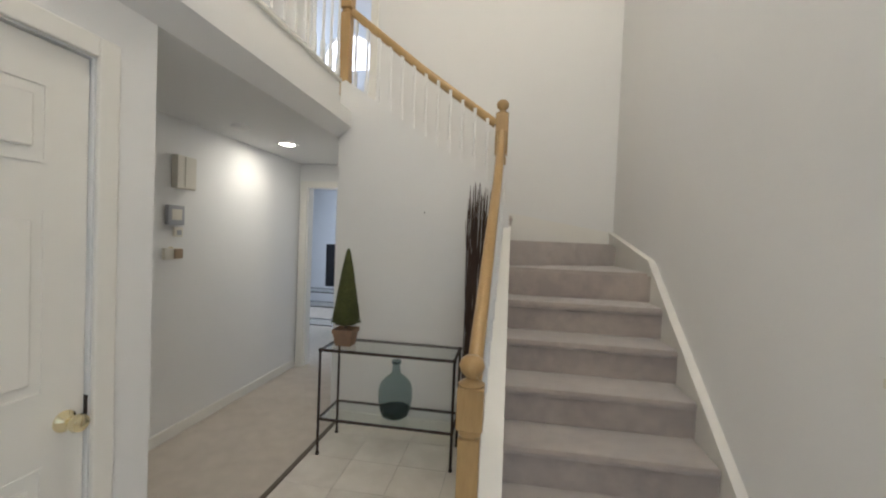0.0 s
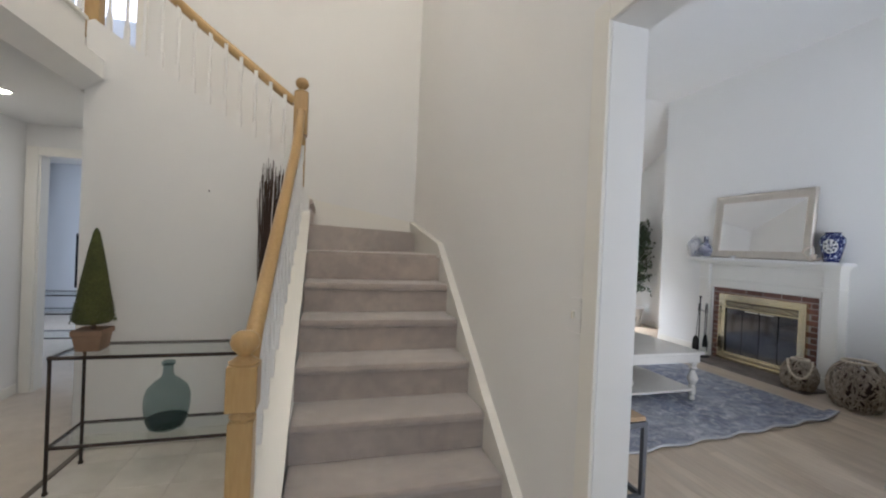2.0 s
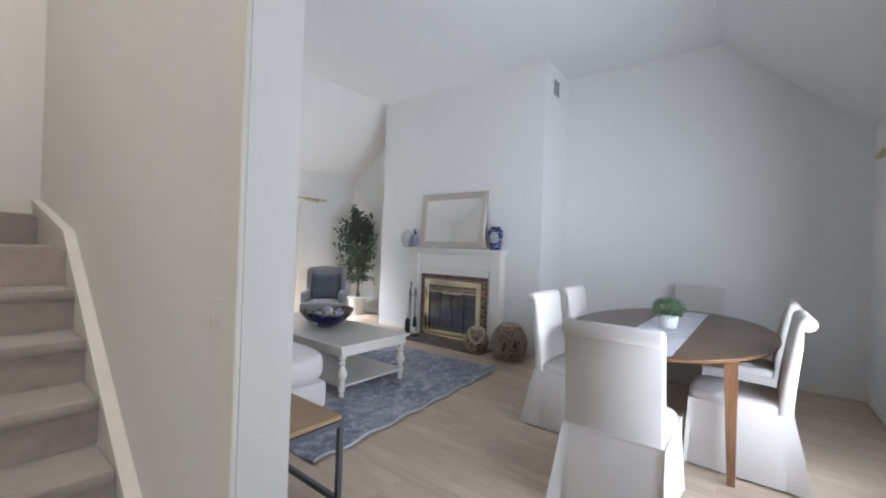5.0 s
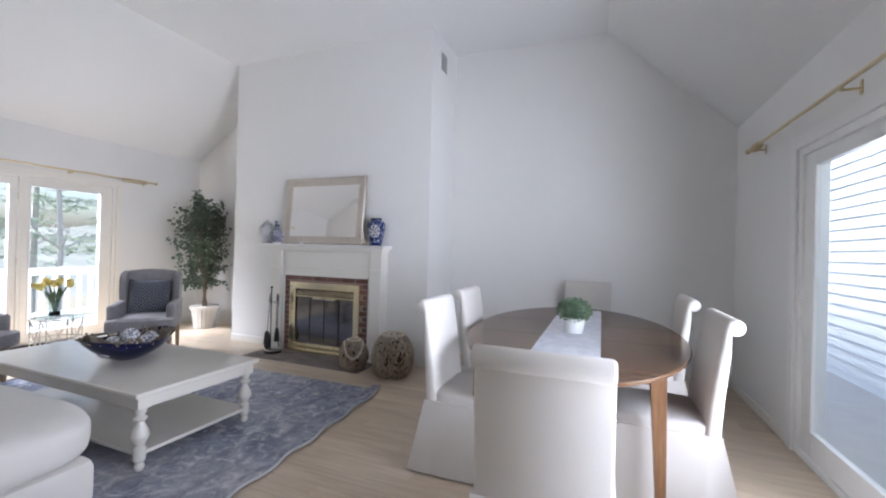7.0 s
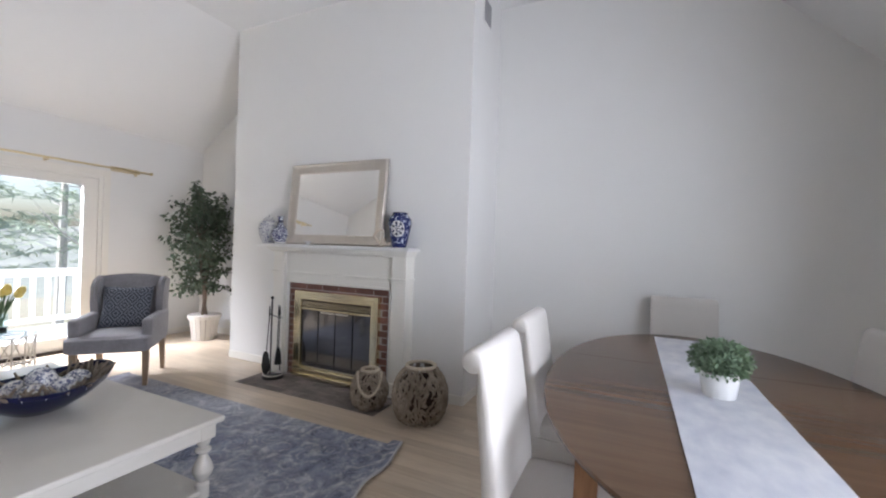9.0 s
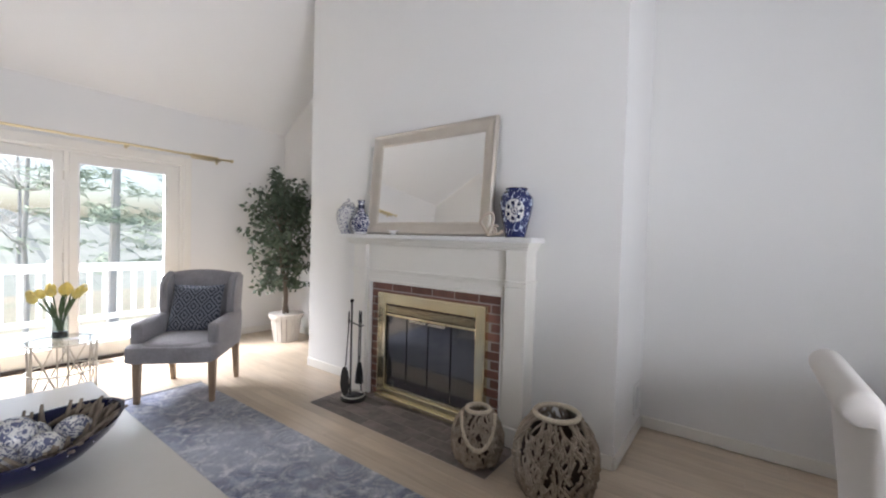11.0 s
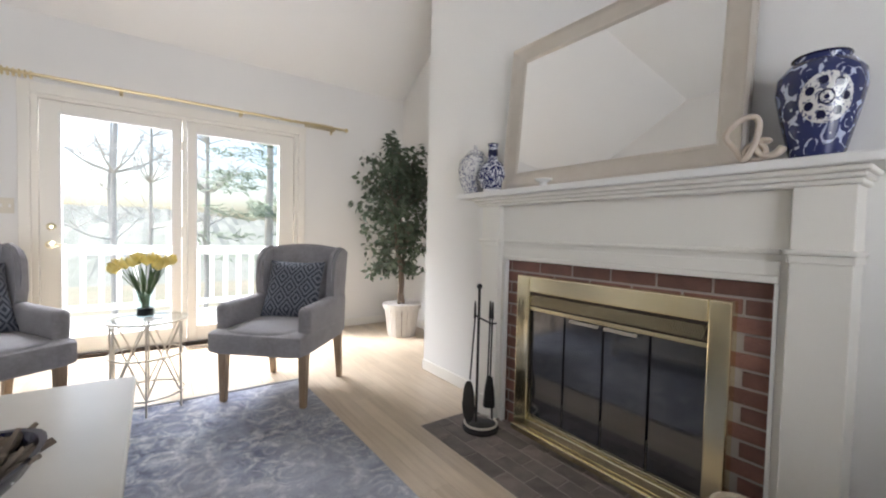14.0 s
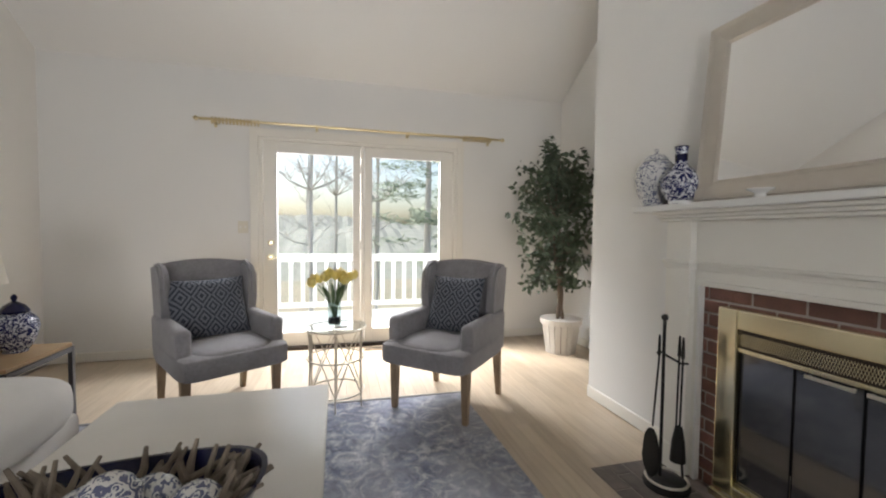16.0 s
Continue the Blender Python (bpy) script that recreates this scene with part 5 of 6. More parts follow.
# coffee table
cf = thing("coffee_table", "cream-painted rectangular coffee table with turned legs and a low shelf", "table", (3.065, 3.76, 0.012))
cw, cl, chh = 0.425, 0.90, 0.455
part("tabletop", boxes((-cw, cw, -cl, cl, chh - 0.028, chh), bevel=0.007), CTWHITE, cf)
part("apron", boxes((-cw + 0.03, cw - 0.03, -cl + 0.03, cl - 0.03, chh - 0.10, chh - 0.029), bevel=0.004), CTWHITE, cf)
part("lower_shelf", boxes((-cw + 0.045, cw - 0.045, -cl + 0.045, cl - 0.045, 0.085, 0.107), bevel=0.004), CTWHITE, cf)
for sx in (-1, 1):
    for sy in (-1, 1):
        x, y = sx * (cw - 0.065), sy * (cl - 0.065)
        bm = lathe(bmesh.new(), [(0.02, 0.0), (0.028, 0.02), (0.02, 0.045), (0.032, 0.06), (0.032, 0.13), (0.02, 0.14), (0.026, 0.15), (0.045, 0.185), (0.048, 0.20), (0.036, 0.235), (0.02, 0.268), (0.018, 0.278), (0.036, 0.29), (0.036, 0.30), (0.02, 0.312), (0.03, 0.33), (0.034, 0.352)], 24, (x, y, 0))
        box(bm, x - 0.038, x + 0.038, y - 0.038, y + 0.038, 0.352, chh - 0.03, 0.003, 1)
        part("leg", bm, CTWHITE, cf, smooth=True)

bw = thing("decorative_bowl", "long pierced cobalt bowl of driftwood and balls on coffee table", "bowl", (3.075, 3.66, 0.468), 6)
bm = bmesh.new()
L_, W_ = 0.30, 0.225
lathe(bm, [(0.0, 0.0), (0.25, 0.0), (0.40, 0.012), (0.72, 0.05), (0.93, 0.09), (1.0, 0.118), (0.96, 0.118), (0.88, 0.088), (0.66, 0.052), (0.36, 0.02), (0.0, 0.014)], 44, (0, 0, 0), L_, W_)
for v in bm.verts:
    v.co.z = v.co.z * 1.18 + 0.045 * (abs(v.co.x) / L_) ** 2 * (1 if v.co.z > 0.005 else 0)
part("shell", bm, COBALT, bw, smooth=True)
bm = bmesh.new()
for k in range(44):
    a = math.tau * k / 44
    if k % 2:
        x, y = L_ * 0.945 * math.cos(a), W_ * 0.945 * math.sin(a)
        ball(bm, (x, y, 0.116 + 0.045 * (abs(x) / L_) ** 2), 0.003, 6)
part("pierced_dots", bm, CERAMIC, bw, "row of small pale pierced dots", kind="stuff")
balls = [(-0.2, -0.01, 0.07, 0.066), (-0.075, -0.075, 0.07, 0.068), (-0.08, 0.075, 0.07, 0.066), (0.07, -0.075, 0.07, 0.068), (0.07, 0.075, 0.07, 0.066), (0.0, 0.0, 0.125, 0.066), (0.195, 0.0, 0.075, 0.066)]
for x, y, z, r in balls:
    x, y, r = x * 0.80, y * 0.92, r * 0.93
    m_ = Matrix.Translation((3.075, 3.66, 0.468)) @ Matrix.Rotation(radians(6), 4, "Z") @ Matrix.Translation((x, y, z + 0.033))
    b_ = tagged(new("ceramic_ball"), "glossy white ceramic ball with dark blue flowers in the bowl", "ornament", "balls in the bowl")
    b_.matrix_basis = m_ @ Matrix.Rotation(x * 9 + y * 5, 4, (1, 1, 0))
    part("shell", ball(bmesh.new(), (0, 0, 0), r, 24), BALLCHINA, b_, smooth=True)
g = random.Random(11)
bm = bmesh.new()
for i in range(96):
    a = g.random() * math.tau
    e = g.uniform(0.72, 0.9)
    x, y = L_ * e * math.cos(a), W_ * e * math.sin(a)
    z = 0.11 + 0.045 * (abs(x) / L_)
    d = Vector((math.cos(a) * 0.6 + g.uniform(-0.7, 0.7), math.sin(a) * 0.6 + g.uniform(-0.7, 0.7), g.uniform(0.25, 1.1))).normalized()
    ln = g.uniform(0.06, 0.115)
    p0 = Vector((x, y, z)) - d * ln * 0.7
    reach = math.hypot(p0.x / (L_ * 0.68), p0.y / (W_ * 0.68))
    if reach > 1:
        p0.x, p0.y = p0.x / reach, p0.y / reach
    p0.z = max(p0.z, 0.085)
    p1 = Vector((x, y, z)) + d * ln * 0.65
    mid = (p0 + p1) / 2 + Vector((g.uniform(-0.008, 0.008), g.uniform(-0.008, 0.008), 0))
    tube(bm, [p0, mid, p1], g.uniform(0.009, 0.014), 6, r2=0.005)
part("driftwood", bm, DRIFTDARK, bw, "weathered driftwood sticks", kind="stuff")


# wing armchairs
def armchair(at, rz, copy_of=None):
    t = thing("wing_armchair", "grey linen wingback armchair with weathered oak legs near the french doors", "armchair", at, rz, "wing armchairs")
    part("seat", soft(bmesh.new(), 0, -0.045, 0.405, 0.312, 0.345, 0.070, 10), GREYFAB, t, smooth=True)
    # seat crown
    part("seat_cushion", soft(bmesh.new(), 0, -0.07, 0.450, 0.232, 0.305, 0.044, 4.5), GREYFAB, t, smooth=True)
    bm = bmesh.new()
    n_ = 14
    front, back = [], []
    for j in range(9):
        z = 0.40 + j / 8 * 0.59
        rf, rb = [], []
        for i in range(n_ + 1):
            u = -1 + 2 * i / n_
            top = 0.0 if j < 7 else -0.03 * u * u
            x = u * (0.268 + 0.012 * j / 8)
            y = 0.225 + 0.065 * (j / 8) - 0.03 * u * u
            rf.append(bm.verts.new((x, y, z + top)))
            rb.append(bm.verts.new((x, y + 0.07, z + top - (0.01 if j == 8 else 0))))
        front.append(rf)
        back.append(rb)
    for g_, fl in ((front, 1), (back, -1)):
        for j in range(8):
            for i in range(n_):
                q = (g_[j][i], g_[j][i + 1], g_[j + 1][i + 1], g_[j + 1][i])
                bm.faces.new(q[::fl])
    for i in range(n_):
        bm.faces.new((front[8][i], front[8][i + 1], back[8][i + 1], back[8][i]))
        bm.faces.new((front[0][i], back[0][i], back[0][i + 1], front[0][i + 1]))
    for j in range(8):
        bm.faces.new((front[j][0], front[j + 1][0], back[j + 1][0], back[j][0]))
        bm.faces.new((front[j][n_], back[j][n_], back[j + 1][n_], front[j + 1][n_]))
    bmesh.ops.recalc_face_normals(bm, faces=bm.faces)
    bmesh.ops.bevel(bm, geom=[e for e in bm.edges if e.calc_face_angle(0) > 0.9], offset=0.018, segments=3, affect="EDGES")
    b_ = part("backrest", bm, GREYFAB, t, smooth=True)
    for k in range(5):
        for row, z in enumerate((0.80, 0.88)):
            x = (-0.2 + 0.1 * k) + (0.05 if row else 0)
            if abs(x) < 0.21:
                part("button", lathe(bmesh.new(), [(0, -0.006), (0.009, -0.002), (0.009, 0.003), (0, 0.003)], 10), GREYFAB, b_).matrix_basis = Matrix.Translation((x, 0.225 + 0.065 * (z - 0.4) / 0.59 - 0.03 * (x / 0.31) ** 2 - 0.001, z)) @ Matrix.Rotation(radians(-90), 4, "X")
    for s in (-1, 1):
        # padded wing above, boxy padded arm below, in one upholstered side
        prof = [(0.325, 0.56), (0.36, 0.955), (0.25, 0.972), (0.165, 0.945), (0.112, 0.88), (0.102, 0.79), (0.135, 0.56)]
        bm = bmesh.new()
        a, b = sorted((s * 0.228, s * 0.286))
        prism(bm, prof, "x", a, b)
        for v in bm.verts:
            if v.co.z > 0.7:
                v.co.x += s * 0.010
        bmesh.ops.bevel(bm, geom=[e for e in bm.edges if abs(e.verts[0].co.x - e.verts[1].co.x) < 1e-5], offset=0.02, segments=4, affect="EDGES")
        had = set(bm.verts)
        a, b = sorted((s * 0.222, s * 0.305))
        box(bm, a, b, -0.292, 0.318, 0.345, 0.632, 0.034, 5)
        for v in bm.verts:
            if v not in had and v.co.z > 0.5:
                v.co.z += 0.012 * (v.co.y + 0.1) - 0.16 * max(0.0, -0.22 - v.co.y)
                v.co.x += s * 0.004
        part("arm", bm, GREYFAB, t, smooth=True)
        for y, dy in ((-0.262, 0.0), (0.262, 0.05)):
            bm = bmesh.new()
            x = s * 0.262
            lo_, hi_ = 0.016, 0.026
            vs = [bm.verts.new((x + a * r, y + b * r + (dy if z == 0 else 0), z)) for r, z in ((lo_, 0), (hi_, 0.36)) for a, b in ((-1, -1), (1, -1), (1, 1), (-1, 1))]
            bm.faces.new(vs[:4][::-1])
            bm.faces.new(vs[4:])
            for i in range(4):
                bm.faces.new((vs[i], vs[(i + 1) % 4], vs[4 + (i + 1) % 4], vs[4 + i]))
            part("leg", bm, CHAIRLEG, t, "tapered weathered oak leg")
    return t


CH1, CH2 = (2.775, 5.62, 0.0), (4.275, 5.39, 0.0)
RZ1, RZ2 = 32.0, -43.0
a1 = armchair(CH1, RZ1)
a2 = copy_thing(a1, pose(*CH2, 0, 0, RZ2))


def pillow(name, label, w, h, at, rz, tilt, m):
    t = tagged(new(name), label, "cushion", "patterned cushions")
    t.matrix_basis = pose(*at, 0, 0, rz) @ pose(0, 0, 0, tilt, 0, 0)
    bm = bmesh.new()
    n_ = 14
    sides = []
    for s in (-1, 1):
        g_ = []
        for j in range(n_ + 1):
            row = []
            for i in range(n_ + 1):
                u, v = -1 + 2 * i / n_, -1 + 2 * j / n_
                puff = ((1 - u ** 4) * (1 - v ** 4)) ** 0.6
                pin = 1 - 0.06 * (1 - v * v) * abs(u) ** 3
                pin2 = 1 - 0.06 * (1 - u * u) * abs(v) ** 3
                row.append(bm.verts.new((u * w * pin, s * (0.002 + 0.062 * puff), v * h * pin2)))
            g_.append(row)
        sides.append(g_)
        for j in range(n_):
            for i in range(n_):
                q = (g_[j][i], g_[j][i + 1], g_[j + 1][i + 1], g_[j + 1][i])
                bm.faces.new(q if s < 0 else q[::-1])
    bmesh.ops.remove_doubles(bm, verts=bm.verts, dist=0.0045)
    part("cover", bm, m, t, smooth=True)
    return t


def local(at, rz, x, y, z):
    v = pose(*at, 0, 0, rz) @ Vector((x, y, z))
    return tuple(v)


pillow("throw_pillow", "wide blue and grey diamond-patterned pillow on the grey armchair", 0.245, 0.205, local(CH1, RZ1, -0.02, 0.105, 0.668), RZ1 + 3, -20, IKAT)
pillow("throw_pillow", "square blue and grey diamond-patterned pillow on the grey armchair", 0.205, 0.205, local(CH2, RZ2, 0.0, 0.105, 0.675), RZ2, -20, IKAT)

# side table with tulips
STX, STY, STZ = 3.52, 5.545, 0.545
st = thing("side_table", "round glass-topped side table with a silver lattice drum base", "table", (STX, STY, 0))
part("glass_top", lathe(bmesh.new(), [(0, STZ - 0.008), (0.205, STZ - 0.008), (0.207, STZ - 0.004), (0.205, STZ), (0, STZ)], 40), SHELFGLASS, st, "round clear glass top", smooth=True)
part("top_ring", tube(bmesh.new(), loop(0, 0, STZ - 0.012, 0.20, n=40), 0.006, 6, closed=True), SILVER, st, smooth=True)
part("hoop", tube(bmesh.new(), loop(0, 0, 0.33, 0.19, n=40), 0.006, 6, closed=True), SILVER, st, smooth=True)
part("hoop", tube(bmesh.new(), loop(0, 0, 0.10, 0.19, n=40), 0.006, 6, closed=True), SILVER, st, smooth=True)
for k in range(6):
    a = math.tau * k / 6 + 0.5
    c_, s_ = math.cos(a), math.sin(a)
    part("leg", tube(bmesh.new(), [(0.195 * c_, 0.195 * s_, 0.0), (0.19 * c_, 0.19 * s_, 0.3), (0.195 * c_, 0.195 * s_, STZ - 0.012)], 0.0055, 6), SILVER, st)
    b2 = a + math.tau / 6
    bm = tube(bmesh.new(), [(0.19 * c_, 0.19 * s_, 0.10), (0.165 * math.cos(a + 0.52), 0.165 * math.sin(a + 0.52), 0.32), (0.195 * math.cos(b2), 0.195 * math.sin(b2), STZ - 0.016)], 0.0042, 5)
    tube(bm, [(0.19 * math.cos(b2), 0.19 * math.sin(b2), 0.10), (0.168 * math.cos(a + 0.52), 0.168 * math.sin(a + 0.52), 0.315), (0.195 * c_, 0.195 * s_, STZ - 0.016)], 0.0042, 5)
    part("lattice_bar", bm, SILVER, st)
cs = thing("coaster", "small white coaster on the glass side table", "coaster", (3.55, 5.475, STZ + 0.001))
part("slab", boxes((-0.045, 0.045, -0.03, 0.03, 0, 0.008), bevel=0.002), CERAMIC, cs)
tv_ = thing("tulip_vase", "clear glass vase of yellow tulips on the side table", "vase", (3.51, 5.57, STZ + 0.001))
part("vase", lathe(bmesh.new(), [(0, 0), (0.045, 0), (0.046, 0.004), (0.047, 0.16), (0.044, 0.16), (0.043, 0.008), (0, 0.008)], 28), VASEGLASS, tv_, "clear glass cylinder", smooth=True)
part("pebbles", lathe(bmesh.new(), [(0, 0.009), (0.041, 0.009), (0.041, 0.05), (0.02, 0.056), (0, 0.052)], 16), BLACK, tv_, "dark pebbles")
g = random.Random(4)
fl = bmesh.new()
stm = bmesh.new()
heads = []
for i in range(13):
    a = i * 2.4
    r = 0.155 * math.sqrt((i + 0.5) / 13)
    hx, hy, hz = r * 1.0 * math.cos(a), r * 0.8 * math.sin(a), 0.375 - 0.42 * r + g.uniform(-0.02, 0.02)
    tube(stm, [(0.02 * math.cos(a + 2), 0.02 * math.sin(a + 2), 0.03), (hx * 0.35, hy * 0.35, 0.17), (hx * 0.9, hy * 0.9, hz - 0.03)], 0.0035, 5)
    heads.append((hx, hy, hz))
    d = Vector((hx * 3, hy * 3, 0.75)).normalized()
    rot = d.to_track_quat("Z", "Y").to_matrix()
    bm = fl
    for kk in range(6):
        b_ = math.tau * kk / 6
        w_ = 0.024
        cols = []
        for h_, rr in ((0.0, 0.005), (0.017, 0.025), (0.04, 0.030), (0.06, 0.021), (0.074, 0.010)):
            row = []
            for s_ in (-1, 0, 1):
                an = b_ + s_ * (0.55 if h_ < 0.05 else 0.3)
                p = rot @ Vector((rr * math.cos(an), rr * math.sin(an), h_)) + Vector((hx, hy, hz - 0.03))
                row.append(bm.verts.new(p))
            cols.append(row)
        for r0, r1 in zip(cols, cols[1:]):
            for q in range(2):
                bm.faces.new((r0[q], r0[q + 1], r1[q + 1], r1[q]))
for i in range(16):
    a = g.random() * math.tau
    d = Vector((math.cos(a), math.sin(a), 0))
    s_ = d.cross(Vector((0, 0, 1))) * 0.013
    pts = [d * 0.03 + Vector((0, 0, 0.13)), d * 0.06 + Vector((0, 0, 0.21)), d * g.uniform(0.08, 0.12) + Vector((0, 0, g.uniform(0.27, 0.32)))]
    v = [stm.verts.new(pts[0]), stm.verts.new(pts[1] + s_), stm.verts.new(pts[2]), stm.verts.new(pts[1] - s_)]
    stm.faces.new(v)
part("foliage", stm, STEM, tv_, "green stems and leaves", kind="stuff")
part("tulip_blossom", fl, YELLOW, tv_, "yellow tulip heads", smooth=True, kind="stuff")

# sofa
sf = thing("sofa", "off-white linen sofa with deep rounded cushions and turned wooden feet", "sofa", (1.82, 3.81, 0))
part("base", boxes((-0.58, 0.52, -1.19, 1.19, 0.11, 0.32), bevel=0.04), SOFAFAB, sf, smooth=True)
for s in (-1, 1):
    part("arm", soft(bmesh.new(), -0.22, s * 1.08, 0.42, 0.36, 0.13, 0.22, 3.5, 8), SOFAFAB, sf, smooth=True)
for k in (-1, 1):
    part("seat_cushion", soft(bmesh.new(), 0.10, k * 0.605, 0.41, 0.50, 0.605, 0.13, 4, 10), SOFAFAB, sf, smooth=True)
    part("back_cushion", soft(bmesh.new(), -0.36, k * 0.47, 0.63, 0.14, 0.46, 0.22, 3, 8), SOFAFAB, sf, smooth=True)
part("back", boxes((-0.58, -0.43, -1.17, 1.17, 0.321, 0.78), bevel=0.05), SOFAFAB, sf, smooth=True)
for x in (-0.52, 0.44):
    for s in (-1, 1):
        part("foot", lathe(bmesh.new(), [(0.022, 0.013), (0.03, 0.03), (0.026, 0.07), (0.036, 0.09), (0.036, 0.112)], 16, (x, s * 1.1, 0)), TABLEWOOD, sf, "turned wooden foot", smooth=True)
th_ = thing("throw_pillow", "small grey pillow on the off-white sofa", "cushion", (1.80, 4.74, 0.535), 20)
part("cover", soft(bmesh.new(), 0, 0, 0.10, 0.19, 0.08, 0.12, 3, 8), GREYFAB, th_, smooth=True)


# end tables
def end_table(at, rz):
    t = thing("end_table", "wood-topped end table on a slim grey metal frame", "table", at, rz, "end tables")
    part("tabletop", boxes((-0.255, 0.255, -0.255, 0.255, 0.475, 0.497), bevel=0.003), TABLEWOOD, t)
    for sx in (-1, 1):
        for sy in (-1, 1):
            x, y = sx * 0.25, sy * 0.25
            part("leg", boxes((x - 0.0125, x + 0.0125, y - 0.0125, y + 0.0125, 0, 0.474), bevel=0.002), GREYMETAL, t)
    for z, n_ in ((0.445, "apron_bar"), (0.07, "stretcher")):
        for s in (-1, 1):
            part(n_, boxes((-0.237, 0.237, s * 0.25 - 0.011, s * 0.25 + 0.011, z, z + 0.028)), GREYMETAL, t)
            part(n_, boxes((s * 0.25 - 0.011, s * 0.25 + 0.011, -0.237, 0.237, z, z + 0.028)), GREYMETAL, t)
    return t


e1 = end_table((1.485, 1.95, 0), 0)
copy_thing(e1, pose(1.715, 5.375, 0, 0, 0, 0))
t = turned("ginger_jar", "dark blue-and-white ginger jar with a domed lid on the end table", "jar", (1.79, 5.47, 0.498), [(0, 0), (0.055, 0), (0.056, 0.014), (0.066, 0.02), (0.095, 0.09), (0.104, 0.14), (0.096, 0.18), (0.068, 0.212), (0.055, 0.217), (0, 0.218)], CHINADARK)
part("lid", lathe(bmesh.new(), [(0, 0.219), (0.062, 0.219), (0.065, 0.23), (0.045, 0.26), (0.02, 0.277), (0.009, 0.283), (0.013, 0.294), (0.015, 0.305), (0.008, 0.318), (0, 0.322)], 24), COBALT, t, smooth=True)
tl = thing("table_lamp", "table lamp with cream shade and dark base on end table", "lamp", (1.68, 5.235, 0.498))
part("lamp_base", lathe(bmesh.new(), [(0, 0), (0.07, 0), (0.07, 0.015), (0.02, 0.03), (0.035, 0.1), (0.05, 0.18), (0.03, 0.27), (0.01, 0.3), (0.009, 0.42), (0, 0.42)], 24), COBALT, tl, smooth=True)
part("shade", lathe(bmesh.new(), [(0.20, 0.40), (0.203, 0.40), (0.155, 0.68), (0.152, 0.68)], 36), SHADE, tl, "cream fabric shade", smooth=True)

# ficus
fc = thing("ficus_tree", "tall artificial ficus tree in a whitewashed slatted pot in the corner", "plant", (5.71, 6.30, 0))
bm = bmesh.new()
for k in range(18):
    a0, a1 = math.tau * (k + 0.06) / 18, math.tau * (k + 0.94) / 18
    vs = []
    for r, z in ((0.118, 0.0), (0.15, 0.25)):
        for a, d in ((a0, 0), (a1, 0), (a1, -0.012), (a0, -0.012)):
            vs.append(bm.verts.new(((r + d) * math.cos(a), (r + d) * math.sin(a), z)))
    bm.faces.new(vs[:4][::-1])
    bm.faces.new(vs[4:])
    for i in range(4):
        bm.faces.new((vs[i], vs[(i + 1) % 4], vs[4 + (i + 1) % 4], vs[4 + i]))
pot = part("pot", bm, POTWHITE, fc, "whitewashed slatted wooden pot")
pot.matrix_basis = Matrix.Scale(1.24, 4)
part("pot_liner", lathe(bmesh.new(), [(0, 0.01), (0.105, 0.01), (0.137, 0.245), (0.13, 0.245), (0.0, 0.235)], 24), BARK, pot, "dark moss filling")
part("pot_rim", lathe(bmesh.new(), [(0.146, 0.235), (0.163, 0.235), (0.165, 0.275), (0.148, 0.275)], 30), POTWHITE, pot)
g = random.Random(21)
bm = bmesh.new()
tips = []
for k in range(4):
    a = k * 1.6
    pts = [(0.04 * math.cos(a), 0.04 * math.sin(a), 0.26)]
    x, y = pts[0][:2]
    for z in np.linspace(0.4, 1.75, 9):
        x += g.uniform(-0.03, 0.03) - 0.010 * k + 0.004
        y += g.uniform(-0.03, 0.03)
        pts.append((x + 0.02 * math.cos(a + z * 5), y + 0.02 * math.sin(a + z * 5), z))
    tube(bm, pts, 0.017, 8, r2=0.005)
    for p in pts[3:]:
        tips.append(p)
branches = []
for i in range(120):
    p = Vector(g.choice(tips))
    a = g.random() * math.tau
    t_ = (p.z - 0.5) / 1.3
    rr = 0.16 + 0.18 * math.sin(math.pi * min(max(t_ * 0.85 + 0.12, 0), 1))
    q = p + Vector((rr * math.cos(a) * 1.15, rr * math.sin(a) * 0.75, g.uniform(0.02, 0.3) - (0.12 if p.z < 0.9 else 0)))
    q.x = min(max(q.x, -0.52), 0.28)
    q.y = min(max(q.y, -0.42), 0.50)
    branches.append((p, q))
    tube(bm, [p, (p + q) / 2 + Vector((0, 0, 0.03)), q], 0.004, 4, r2=0.002)
for x, y in ((-0.12, 0.02), (-0.20, -0.02), (-0.16, 0.05)):
    p, q = Vector((-0.08, 0, 1.7)), Vector((x, y, 2.12 + x * 0.4))
    branches += [(p, q)] * 2
    tube(bm, [p, q], 0.004, 4, r2=0.002)
part("trunk", bm, BARK, fc, "slim brown twisting stems", smooth=True)
bm = bmesh.new()
